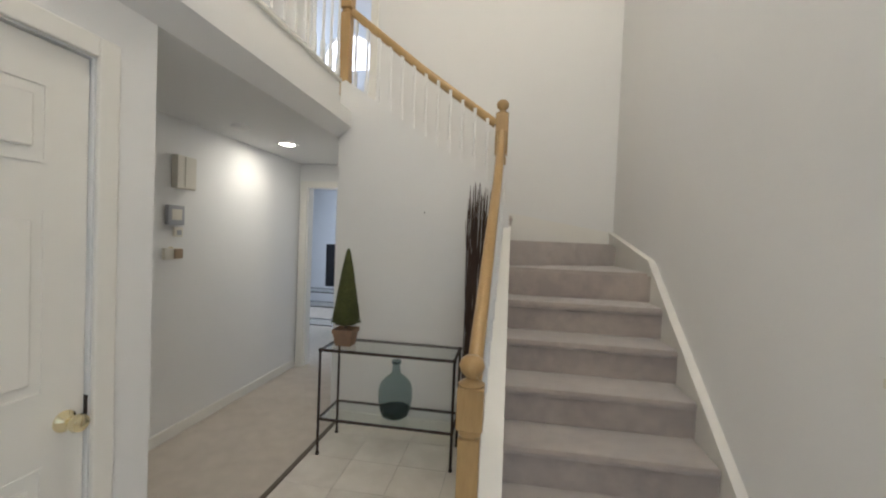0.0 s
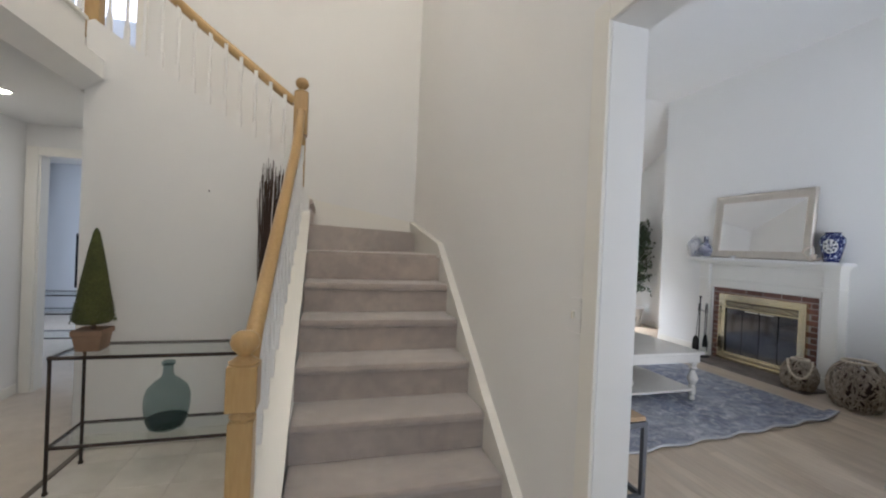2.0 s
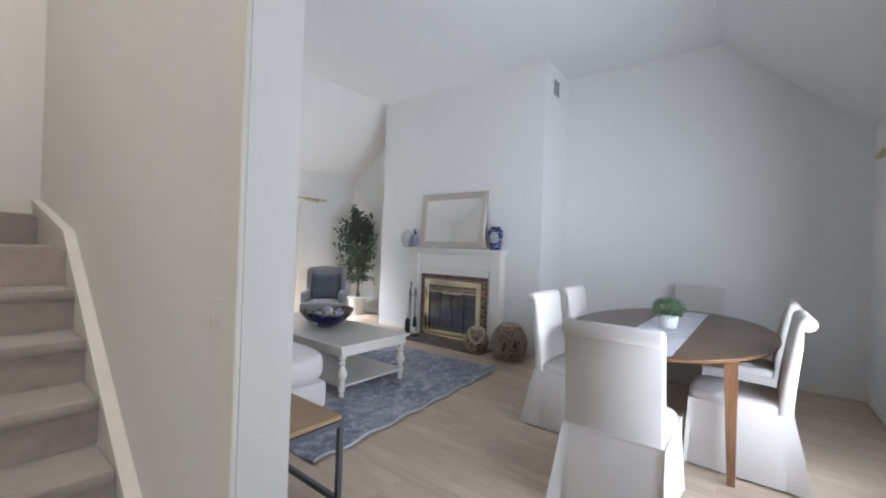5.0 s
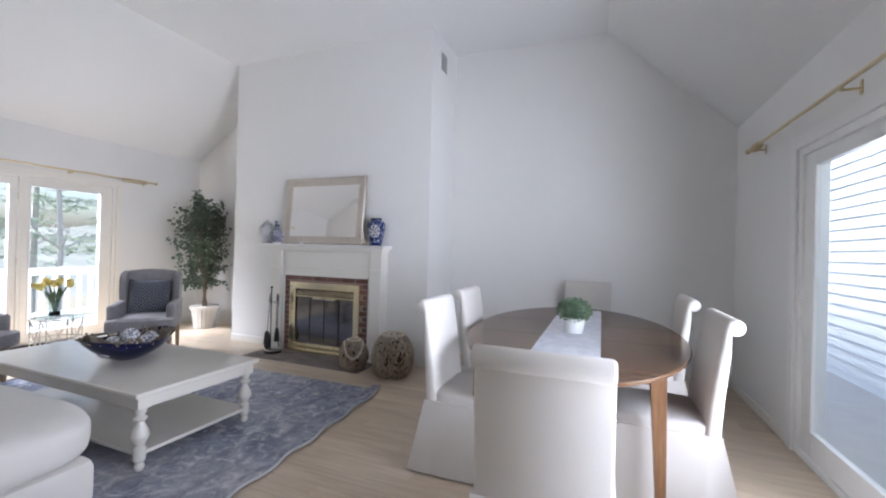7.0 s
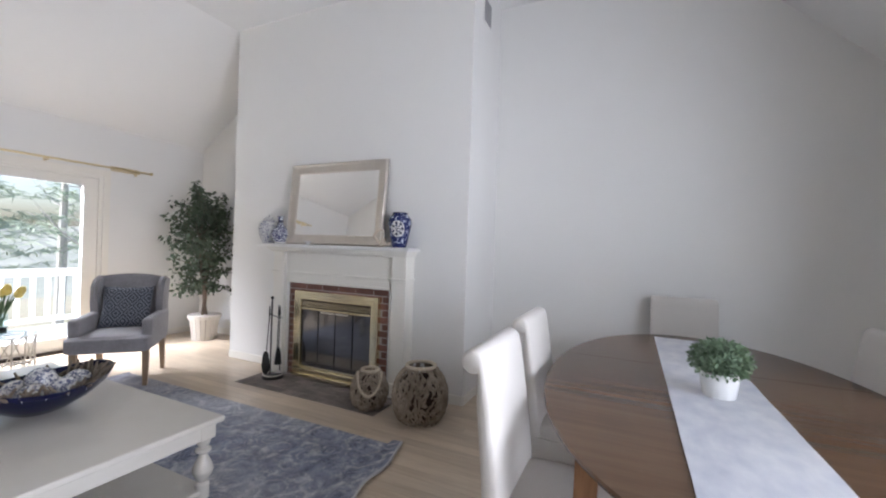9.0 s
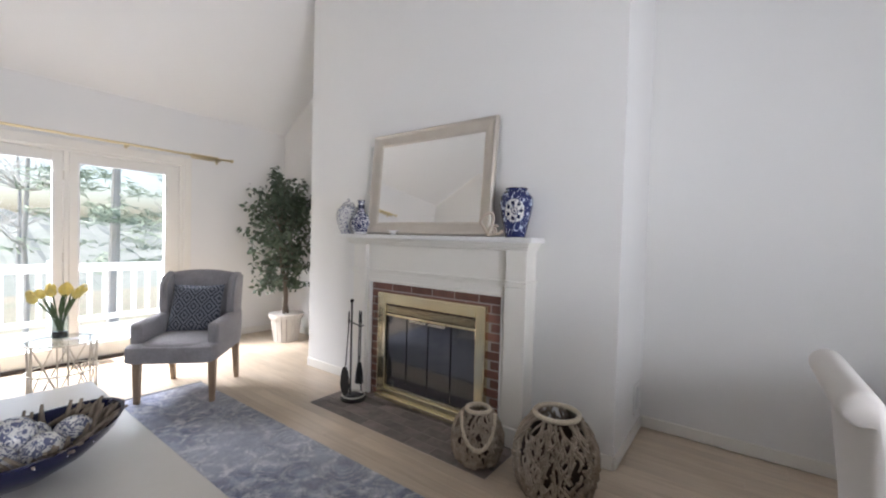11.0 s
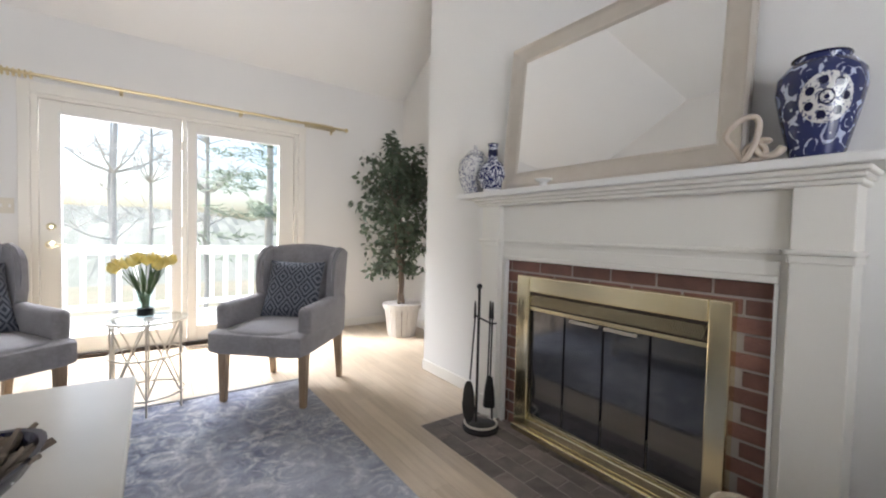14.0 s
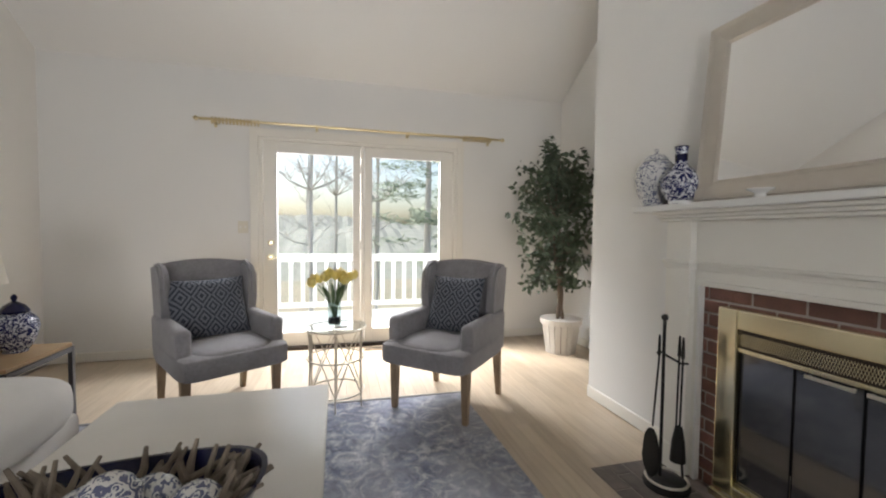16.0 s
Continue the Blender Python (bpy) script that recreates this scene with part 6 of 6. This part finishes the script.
for p, q in branches:
    for k in range(19):
        s = g.uniform(0.15, 1.08)
        c = p.lerp(q, s) + Vector((g.gauss(0, 0.035), g.gauss(0, 0.035), g.gauss(0, 0.035)))
        d = Vector((g.uniform(-1, 1), g.uniform(-1, 1), g.uniform(-1.1, 0.35))).normalized()
        ln, w = g.uniform(0.06, 0.09), g.uniform(0.018, 0.026)
        sd_ = d.orthogonal().normalized()
        sd_.rotate(Matrix.Rotation(g.random() * 6.28, 3, d))
        up = d.cross(sd_) * 0.006
        c.x, c.y = min(c.x, 0.31), min(c.y, 0.56)
        v = [bm.verts.new(c), bm.verts.new(c + d * ln * 0.45 + sd_ * w + up), bm.verts.new(c + d * ln), bm.verts.new(c + d * ln * 0.45 - sd_ * w + up), bm.verts.new(c + d * ln * 0.5 - up)]
        bm.faces.new((v[0], v[1], v[2], v[4]))
        bm.faces.new((v[0], v[4], v[2], v[3]))
part("foliage", bm, LEAF, fc, "small pointed dark green leaves", kind="stuff")


# curtain rods
def rod(label, a, b, ax, at_, z, rings):
    """A brass rod along x from a to b at the wall plane at_, with end finials, brackets and bunched rings."""
    t = thing("curtain_rod", label, "curtain rod", (0, 0, 0))
    s = -1 if at_ > 3 else 1
    y = at_ + s * 0.085
    part("pole", tube(bmesh.new(), [(a, y, z), (b, y, z)], 0.012, 10), ROD, t, smooth=True)
    for e, d in ((a, -1), (b, 1)):
        bm = lathe(bmesh.new(), [(0.0, -0.002), (0.013, 0.0), (0.013, 0.012), (0.008, 0.018), (0.016, 0.03), (0.023, 0.042), (0.016, 0.056), (0.006, 0.066), (0, 0.068)], 16)
        bm.transform(Matrix.Translation((e, y, z)) @ Matrix.Rotation(radians(90 * d), 4, "Y"))
        part("finial", bm, ROD, t, smooth=True)
    for x in np.linspace(a + 0.1, b - 0.1, 4):
        part("bracket", boxes((x - 0.008, x + 0.008, min(at_, y), max(at_, y), z - 0.03, z - 0.018), (x - 0.012, x + 0.012, min(at_, at_ + s * 0.006), max(at_, at_ + s * 0.006), z - 0.055, z + 0.02), (x - 0.008, x + 0.008, y - 0.006, y + 0.006, z - 0.03, z - 0.008)), ROD, t)
    for x0, n_, st_ in rings:
        for k in range(n_):
            x = x0 + k * st_
            part("ring", tube(bmesh.new(), [(x, y + 0.024 * math.cos(w), z - 0.009 + 0.027 * math.sin(w)) for w in np.linspace(0, math.tau, 15)[:-1]], 0.0055, 5, closed=True), ROD, t)
    return t


rod("long brass curtain rod with bunched rings over the french doors", 2.33, 5.24, "x", FY, 2.205, ((2.42, 14, 0.03), (4.84, 10, 0.03)))
rod("brass curtain rod with bunched rings over the sliding door", 1.2, 5.38, "x", RY, 2.235, ((5.16, 6, 0.022),))
oc = thing("wall_switch", "cream double light switch beside the french doors", "switch", (2.655, FY - 0.001, 1.22))
part("plate", boxes((-0.045, 0.045, -0.006, 0, -0.058, 0.058), bevel=0.002), PLASTIC, oc)
for s in (-1, 1):
    part("toggle", boxes((s * 0.022 - 0.005, s * 0.022 + 0.005, -0.016, -0.006, -0.012, 0.012), bevel=0.001), WHITE, oc)
fg = thing("floor_register", "brown metal floor register by the french doors", "vent", (3.95, 6.80, 0.0))
part("frame", boxes((-0.16, 0.16, -0.055, 0.055, 0, 0.006), bevel=0.002), CHAIRLEG, fg)
for k in range(14):
    part("slot", boxes((-0.14 + k * 0.021, -0.14 + k * 0.021 + 0.01, -0.04, 0.04, 0.0062, 0.0085)), BLACK, fg)

# ==== dining corner ====
DT = (4.31, 0.685)
dt = thing("dining_table", "oval dark walnut dining table with square tapered legs", "table", (*DT, 0))
TZ = 0.75
bm = lathe(bmesh.new(), [(0, TZ - 0.026), (0.985, TZ - 0.026), (0.995, TZ - 0.018), (1.0, TZ - 0.008), (0.994, TZ - 0.001), (0.985, TZ), (0, TZ)], 64, (0, 0, 0), 1.29, 0.715)
part("tabletop", bm, WALNUT, dt, smooth=True)
part("leaf_joint", boxes((-0.30, -0.297, -0.66, 0.66, TZ - 0.001, TZ + 0.0006), (0.30, 0.303, -0.66, 0.66, TZ - 0.001, TZ + 0.0006)), TWIG, dt, "dark seam of the extension leaf")
part("apron", boxes((-0.82, 0.82, -0.42, -0.398, TZ - 0.10, TZ - 0.027), (-0.82, 0.82, 0.398, 0.42, TZ - 0.10, TZ - 0.027), (-0.82, -0.798, -0.397, 0.397, TZ - 0.10, TZ - 0.027), (0.798, 0.82, -0.397, 0.397, TZ - 0.10, TZ - 0.027)), WALNUTLEG, dt)
for sx in (-1, 1):
    for sy in (-1, 1):
        bm = bmesh.new()
        x, y = sx * 0.86, sy * 0.45
        vs = [bm.verts.new((x + a * r + (sx * 0.05 if z == 0 else 0), y + b * r + (sy * 0.02 if z == 0 else 0), z)) for r, z in ((0.02, 0), (0.036, TZ - 0.027)) for a, b in ((-1, -1), (1, -1), (1, 1), (-1, 1))]
        bm.faces.new(vs[:4][::-1])
        bm.faces.new(vs[4:])
        for i in range(4):
            bm.faces.new((vs[i], vs[(i + 1) % 4], vs[4 + (i + 1) % 4], vs[4 + i]))
        part("leg", bm, WALNUTLEG, dt)
rn_ = thing("table_runner", "white and grey marbled cloth runner along the dining table", "table runner", (4.31, 0.685, TZ + 0.001))
bm = bmesh.new()
rows = []
for i in range(41):
    x = -1.21 + i * 2.32 / 40
    rows.append([(x, y, 0.004 + 0.0012 * math.sin(i * 0.9 + k)) for k, y in enumerate((-0.185, -0.06, 0.06, 0.185))])
sheet(bm, rows, 0.0026)
part("cloth", bm, RUNNER, rn_, smooth=True)
bx = thing("potted_boxwood", "small round boxwood plant in a white pot on the runner", "plant", (4.17, 0.68, TZ + 0.005))
part("pot", lathe(bmesh.new(), [(0, 0), (0.058, 0), (0.062, 0.006), (0.076, 0.10), (0.074, 0.104), (0.066, 0.10), (0.0, 0.09)], 32), CERAMIC, bx, "white ceramic pot", smooth=True)
g = random.Random(8)
bm = ball(bmesh.new(), (0, 0, 0.155), 0.082, 16, 0.75)
for i in range(1500):
    d = Vector((g.gauss(0, 1), g.gauss(0, 1), g.gauss(0, 1))).normalized()
    r = g.uniform(0.075, 0.115)
    c = Vector((d.x * r, d.y * r, 0.155 + d.z * r * 0.72))
    if c.z < 0.095:
        continue
    n_ = (d + Vector((g.uniform(-1, 1), g.uniform(-1, 1), g.uniform(-1, 1))) * 0.7).normalized() * g.uniform(0.014, 0.022)
    t_ = n_.orthogonal().normalized() * 0.0065
    t_.rotate(Matrix.Rotation(g.random() * 6.28, 3, n_))
    bm.faces.new([bm.verts.new(c), bm.verts.new(c + n_ * 0.5 + t_), bm.verts.new(c + n_), bm.verts.new(c + n_ * 0.5 - t_)])
part("foliage", bm, BOXGREEN, bx, "small bright green leaves", kind="stuff")


# slip-covered dining chairs, facing -y in their own axes
def dining_chair(at, rz):
    t = thing("dining_chair", "white slip-covered dining chair with a rolled back and a floor-length skirt", "chair", at, rz, "dining chairs")
    part("seat", soft(bmesh.new(), 0, -0.05, 0.44, 0.24, 0.26, 0.045, 5, 7), WHITEFAB, t, smooth=True)
    bm = bmesh.new()
    # back: profile in y-z, rolled at the top
    pf = [(0.145, 0.42), (0.165, 0.62), (0.195, 0.83), (0.215, 0.95)]
    roll_c, rr = (0.262, 0.965), 0.042
    roll = [(roll_c[0] + rr * math.cos(a), roll_c[1] + rr * math.sin(a)) for a in np.linspace(radians(160), radians(-115), 16)]
    bk = [(0.246, 0.90), (0.246, 0.83), (0.225, 0.62), (0.21, 0.42)]
    # soft ends: the outline shrinks a little towards both sides
    outline = [Vector(p) for p in pf + roll + bk]
    n_ = len(outline)
    normals = []
    for k in range(n_):
        d = (outline[(k + 1) % n_] - outline[k - 1]).normalized()
        normals.append(Vector((-d.y, d.x)))
    turn = sum(outline[k - 1].x * outline[k].y - outline[k].x * outline[k - 1].y for k in range(n_))
    rings = []
    for x, inset in ((-0.238, 0.013), (-0.234, 0.006), (-0.225, 0.0), (0.225, 0.0), (0.234, 0.006), (0.238, 0.013)):
        rings.append([bm.verts.new((x, *(p + q * inset * (1 if turn > 0 else -1)))) for p, q in zip(outline, normals)])
    for a, b in zip(rings, rings[1:]):
        for k in range(n_):
            bm.faces.new((a[k], a[(k + 1) % n_], b[(k + 1) % n_], b[k]))
    bm.faces.new(rings[0][::-1])
    bm.faces.new(rings[-1])
    part("backrest", bm, WHITEFAB, t, smooth=True)
    bm = bmesh.new()
    n_ = 72
    rows = []
    corners = [(-0.247, -0.30), (0.247, -0.30), (0.247, 0.215), (-0.247, 0.215)]
    per = []
    for c in range(4):
        p, q = corners[c], corners[(c + 1) % 4]
        for i in range(n_ // 4):
            u = i / (n_ / 4)
            per.append((p[0] + (q[0] - p[0]) * u, p[1] + (q[1] - p[1]) * u, min(u, 1 - u)))
    for z, fl_ in ((0.425, 0.0), (0.30, 0.3), (0.15, 0.65), (0.012, 1.0)):
        row = []
        for i, (x, y, c_) in enumerate(per):
            s_ = 1 + 0.07 * fl_ + (0.05 * fl_ if c_ < 0.05 else 0)
            w_ = 0.0025 * fl_ * math.sin(i * 0.61) + (0.014 * fl_ if c_ < 0.03 else (-0.010 * fl_ if c_ < 0.09 else 0.0))
            yy = (y + 0.04) * s_ - 0.04 + (0.05 * fl_ if y > 0.2 else 0)
            row.append(bm.verts.new((x * s_ + w_, yy + w_, z)))
        rows.append(row)
    m_ = len(per)
    for a, b in zip(rows, rows[1:]):
        for i in range(m_):
            bm.faces.new((a[i], a[(i + 1) % m_], b[(i + 1) % m_], b[i]))
    bm.faces.new(rows[0][::-1])
    part("skirt", bm, WHITEFAB, t, smooth=True)
    part("seam_piping", tube(bmesh.new(), [(x * 1.006, (y + 0.04) * 1.006 - 0.04, 0.424) for x, y, _ in per[:: 3]], 0.0045, 5, closed=True), WHITEFAB, t)
    for sx in (-1, 1):
        for y in (-0.27, 0.2):
            part("leg", boxes((sx * 0.2 - 0.018, sx * 0.2 + 0.018, y - 0.018, y + 0.018, 0, 0.3)), TWIG, t, "dark wooden leg")
    return t


c0 = dining_chair((2.84, 0.69, 0), 90)
for x, y, rz in ((3.61, 1.24, 0), (4.36, 1.27, 0), (3.77, 0.155, 180), (4.70, 0.16, 180), (5.68, 0.64, -90)):
    copy_thing(c0, pose(x, y, 0, 0, 0, rz))

c0.matrix_basis = c0.matrix_basis @ Matrix.Diagonal((1, 1, 0.968, 1))

# ==== outdoors ====
rl = thing("deck_railing", "white wooden deck railing with close square balusters", "railing", (0, 0, 0))
RYD = 8.95
part("top_rail", boxes((-0.9, 7.9, RYD - 0.045, RYD + 0.045, 0.81, 0.85), (-0.9, 7.9, RYD - 0.02, RYD + 0.02, 0.74, 0.809), bevel=0.003), WHITE, rl)
part("bottom_rail", boxes((-0.9, 7.9, RYD - 0.02, RYD + 0.02, 0.06, 0.13)), WHITE, rl)
pme = None
for i in range(52):
    x = -0.8 + i * 0.167
    if pme is None:
        bm = boxes((-0.025, 0.025, -0.019, 0.019, 0.13, 0.74))
        pme = bpy.data.meshes.new("baluster")
        bm.to_mesh(pme)
        bm.free()
        pme.materials.append(WHITE)
    o = new("baluster", pme)
    o.location = (x, RYD, 0)
    o.parent = rl
for x in (-0.9, 1.9, 4.0, 6.1, 7.9):
    part("post", boxes((x - 0.045, x + 0.045, RYD - 0.045, RYD + 0.045, -0.02, 0.90)), WHITE, rl)


def bare_tree(at, h, seed, label):
    t = thing("bare_tree", label, "tree", at)
    g = random.Random(seed)
    bm = bmesh.new()
    pts = [(0, 0, 0)]
    x = y = 0
    for z in np.linspace(0, h, 8)[1:]:
        x += g.uniform(-0.12, 0.12)
        y += g.uniform(-0.12, 0.12)
        pts.append((x, y, z))
    tube(bm, pts, h * 0.007, 7, r2=0.03)
    part("trunk", bm, TREEBARK, t, smooth=True)
    bm = bmesh.new()
    for i in range(40):
        p = Vector(pts[g.randint(2, 7)])
        a = g.random() * math.tau
        d = Vector((math.cos(a), math.sin(a), g.uniform(0.3, 1.0))).normalized()
        q = p + d * g.uniform(0.8, 2.4)
        tube(bm, [p, p.lerp(q, 0.5) + Vector((0, 0, -0.1)), q], 0.035, 4, r2=0.01)
        for k in range(9):
            s = p.lerp(q, g.uniform(0.4, 1))
            e = s + Vector((g.uniform(-1, 1), g.uniform(-1, 1), g.uniform(0, 1))) * 0.8
            tube(bm, [s, e], 0.012, 3, r2=0.004)
    part("limbs", bm, TREEBARK, t, kind="stuff")


for i, (x, y, h) in enumerate(((2.6, 17, 13), (3.5, 24, 14), (5.2, 21, 13), (0.2, 19, 13), (9.3, 18, 14), (-3, 25, 15), (13.5, 30, 14), (6.6, 34, 15), (1.5, 36, 15), (-8, 30, 15), (18, 26, 14))):
    bare_tree((x, y, -3.0), h, i, "tall bare-branched winter tree beyond the deck")


def pine(at, h, seed):
    t = thing("pine_tree", "tall pine tree with drooping green boughs beyond the deck", "tree", at)
    g = random.Random(seed)
    part("trunk", tube(bmesh.new(), [(0, 0, 0), (0.1, 0, h * 0.5), (0, 0, h)], 0.2, 8, r2=0.04), TREEBARK, t, smooth=True)
    bm = bmesh.new()
    for i in range(110):
        z = g.uniform(h * 0.22, h)
        r = (1 - z / h) * 2.6 + 0.9
        a = g.random() * math.tau
        d = Vector((math.cos(a), math.sin(a), g.uniform(-0.15, 0.2)))
        for k in range(46):
            s = g.uniform(0.2, 1) * r
            c = Vector((0, 0, z)) + d * s + Vector((g.gauss(0, 0.16), g.gauss(0, 0.16), g.gauss(0, 0.07)))
            e = Vector((g.uniform(-1, 1), g.uniform(-1, 1), g.uniform(-0.4, 0.4))).normalized() * 0.21
            w = e.orthogonal().normalized() * 0.05
            bm.faces.new([bm.verts.new(c - e), bm.verts.new(c + w), bm.verts.new(c + e)])
    part("boughs", bm, PINE, t, kind="stuff")


pine((7.2, 19.5, -3.0), 13, 1)
pine((10.6, 23, -3.0), 15, 2)
pine((14, 20, -3.0), 14, 5)
# far woods as an uneven ridge
bm = bmesh.new()
g = random.Random(9)
for row, (yy, hh) in enumerate(((62, 4.0), (85, 6.5))):
    prev = None
    for i in range(140):
        x = -60 + i * 0.95
        z = -3 + hh + g.uniform(-0.2, 0.25) + 0.9 * math.sin(i * 0.11 + row)
        cur = (bm.verts.new((x, yy - 24, -3.05)), bm.verts.new((x, yy, z)), bm.verts.new((x, yy + 6, z - 0.6)), bm.verts.new((x, yy + 8, -3.05)))
        if prev:
            for k in range(3):
                bm.faces.new((prev[k], cur[k], cur[k + 1], prev[k + 1]))
        prev = cur
struct("backdrop", bm, FARWOOD)

# ==== bricks, last ====
bk = tagged(new("brick_surround"), "red brick fireplace surround with pale mortar joints", "", "", S)
BF = 5.222
part("mortar_bed", boxes((BF + 0.006, 5.30, FC - P_IN, BY0 + 0.03, 0, 0.948), (BF + 0.006, 5.30, BY1 - 0.03, FC + P_IN, 0, 0.948), (BF + 0.006, 5.30, BY0 + 0.03, BY1 - 0.03, BZ1 - 0.03, 0.948)), MORTAR, bk)
brick_me = {}


def brick(parent, m, x0, x1, y0, y1, z0, z1, nm="brick"):
    key = (m.name, round(x1 - x0, 3), round(y1 - y0, 3), round(z1 - z0, 3))
    if key not in brick_me:
        a, b, c = (x1 - x0) / 2, (y1 - y0) / 2, (z1 - z0) / 2
        bm = boxes((-a, a, -b, b, -c, c), bevel=0.003)
        me = bpy.data.meshes.new(nm)
        bm.to_mesh(me)
        bm.free()
        me.materials.append(m)
        brick_me[key] = me
    o = new(nm, brick_me[key])
    o.location = ((x0 + x1) / 2 + 0.0015 * math.sin(y0 * 37 + z0 * 91), (y0 + y1) / 2, (z0 + z1) / 2)
    o.parent = parent


courses = 15
ch_ = 0.948 / courses
for c in range(courses):
    z0, z1 = c * ch_ + 0.005, (c + 1) * ch_ - 0.005
    top = z1 > BZ1 - 0.01
    y = FC - P_IN + 0.001 - (0.10 if c % 2 else 0.0)
    while y < FC + P_IN:
        a, b = max(y, FC - P_IN + 0.001), min(y + 0.195, FC + P_IN - 0.001)
        y += 0.205
        if not top:
            if a > BY0 + 0.005 and b < BY1 - 0.005:
                continue
            if a < BY0 + 0.005 < b:
                b = min(b, BY0 + 0.005)
            if b > BY1 - 0.005 > a:
                a = max(a, BY1 - 0.005)
        if b - a > 0.02:
            brick(bk, BRICK, BF, BF + 0.05, a, b, z0, z1)
hb = tagged(new("hearth"), "flush grey-brown brick hearth in front of the fireplace", "", "", S)
HX0, HX1, HY0, HY1 = 4.768, 5.225, 2.845, 4.445
part("grout_bed", boxes((HX0, HX1, HY0, HY1, 0.0008, 0.003)), GROUT, hb)
rows_ = 5
rw = (HX1 - HX0) / rows_
for r in range(rows_):
    y = HY0 + 0.003 - (0.1 if r % 2 else 0)
    while y < HY1:
        a, b = max(y, HY0 + 0.002), min(y + 0.196, HY1 - 0.002)
        y += 0.202
        if b - a > 0.02:
            brick(hb, HEARTH, HX0 + r * rw + 0.003, HX0 + (r + 1) * rw - 0.003, a, b, 0.001, 0.006, "paver")

# ---- wall boards of the wing outside ----
bm = bmesh.new()
for k in range(44):
    z = -1.2 + k * 0.125
    prism(bm, [(-2.1, z), (-2.075, z), (-2.092, z + 0.125), (-2.1, z + 0.125)], "x", 2.0, 11.5)
part("siding_boards", bm, SIDING, None, "pale horizontal clapboards of the house wing", S)


# ---- pieces of floors, last ----
floor = tagged(new("floor"), "light oak plank floor in the living room", "", "", S)
rnd = random.Random(5)
meshes = {}
pw, pl = 0.0832, 1.22


def plank(w, l):
    key = (round(w, 3), round(l, 3))
    if key not in meshes:
        bm = boxes((-w / 2 + 0.0002, w / 2 - 0.0002, -l / 2 + 0.0002, l / 2 - 0.0002, -0.006, 0.0))
        for v in bm.verts:
            if v.co.z > -0.001:
                v.co.x *= 1 - 0.0008 / w
                v.co.y *= 1 - 0.0008 / l
        me = bpy.data.meshes.new("plank")
        bm.to_mesh(me)
        bm.free()
        me.materials.append(PLANK)
        meshes[key] = me
    return meshes[key]


hidden = bmesh.new()
x = DX0 + 0.002
while x < BX:
    w = min(pw, BX - x)
    y0 = RY if x > DX1 else OPEN0
    y1 = FY if x > DX1 else OPEN1
    y = y0 - rnd.choice((0.0, 0.2, 0.4, 0.6, 0.8, 1.0))
    while y < y1:
        a, b = max(y, y0), min(y + pl, y1)
        y += pl
        if b - a < 0.02:
            continue
        if 1.98 < x < 4.30 and a > 2.45 and b < 5.45:
            box(hidden, x + 0.0006, x + w - 0.0006, a + 0.0006, b - 0.0006, -0.006, 0)
            continue
        o = new("plank", plank(w, round((b - a) * 10) / 10 if abs(round((b - a) * 10) / 10 - (b - a)) < 1e-6 else b - a))
        o.location = (x + w / 2, (a + b) / 2, 0)
        o.parent = floor
    x += pw
part("planks_under_rug", hidden, PLANK, floor, kind="stuff")
tilefloor = tagged(new("floor_foyer"), "pale matte tiles in the foyer", "", "", S)
tm = None
for i in range(8):
    for j in range(14):
        x0, y0 = WX + 0.075 + i * 0.305, -1.2 + j * 0.305
        x1, y1 = min(x0 + 0.302, DX0), min(y0 + 0.302, WY)
        if x1 - x0 < 0.03 or y1 - y0 < 0.03:
            continue
        full = x1 - x0 > 0.3 and y1 - y0 > 0.3
        if full and tm:
            o = new("tile", tm)
        else:
            bm = boxes((0, x1 - x0, 0, y1 - y0, -0.006, 0.0))
            me = bpy.data.meshes.new("tile")
            bm.to_mesh(me)
            bm.free()
            me.materials.append(TILEFLOOR)
            o = new("tile", me)
            if full:
                tm = me
        o.location = (x0, y0, 0)
        o.parent = tilefloor
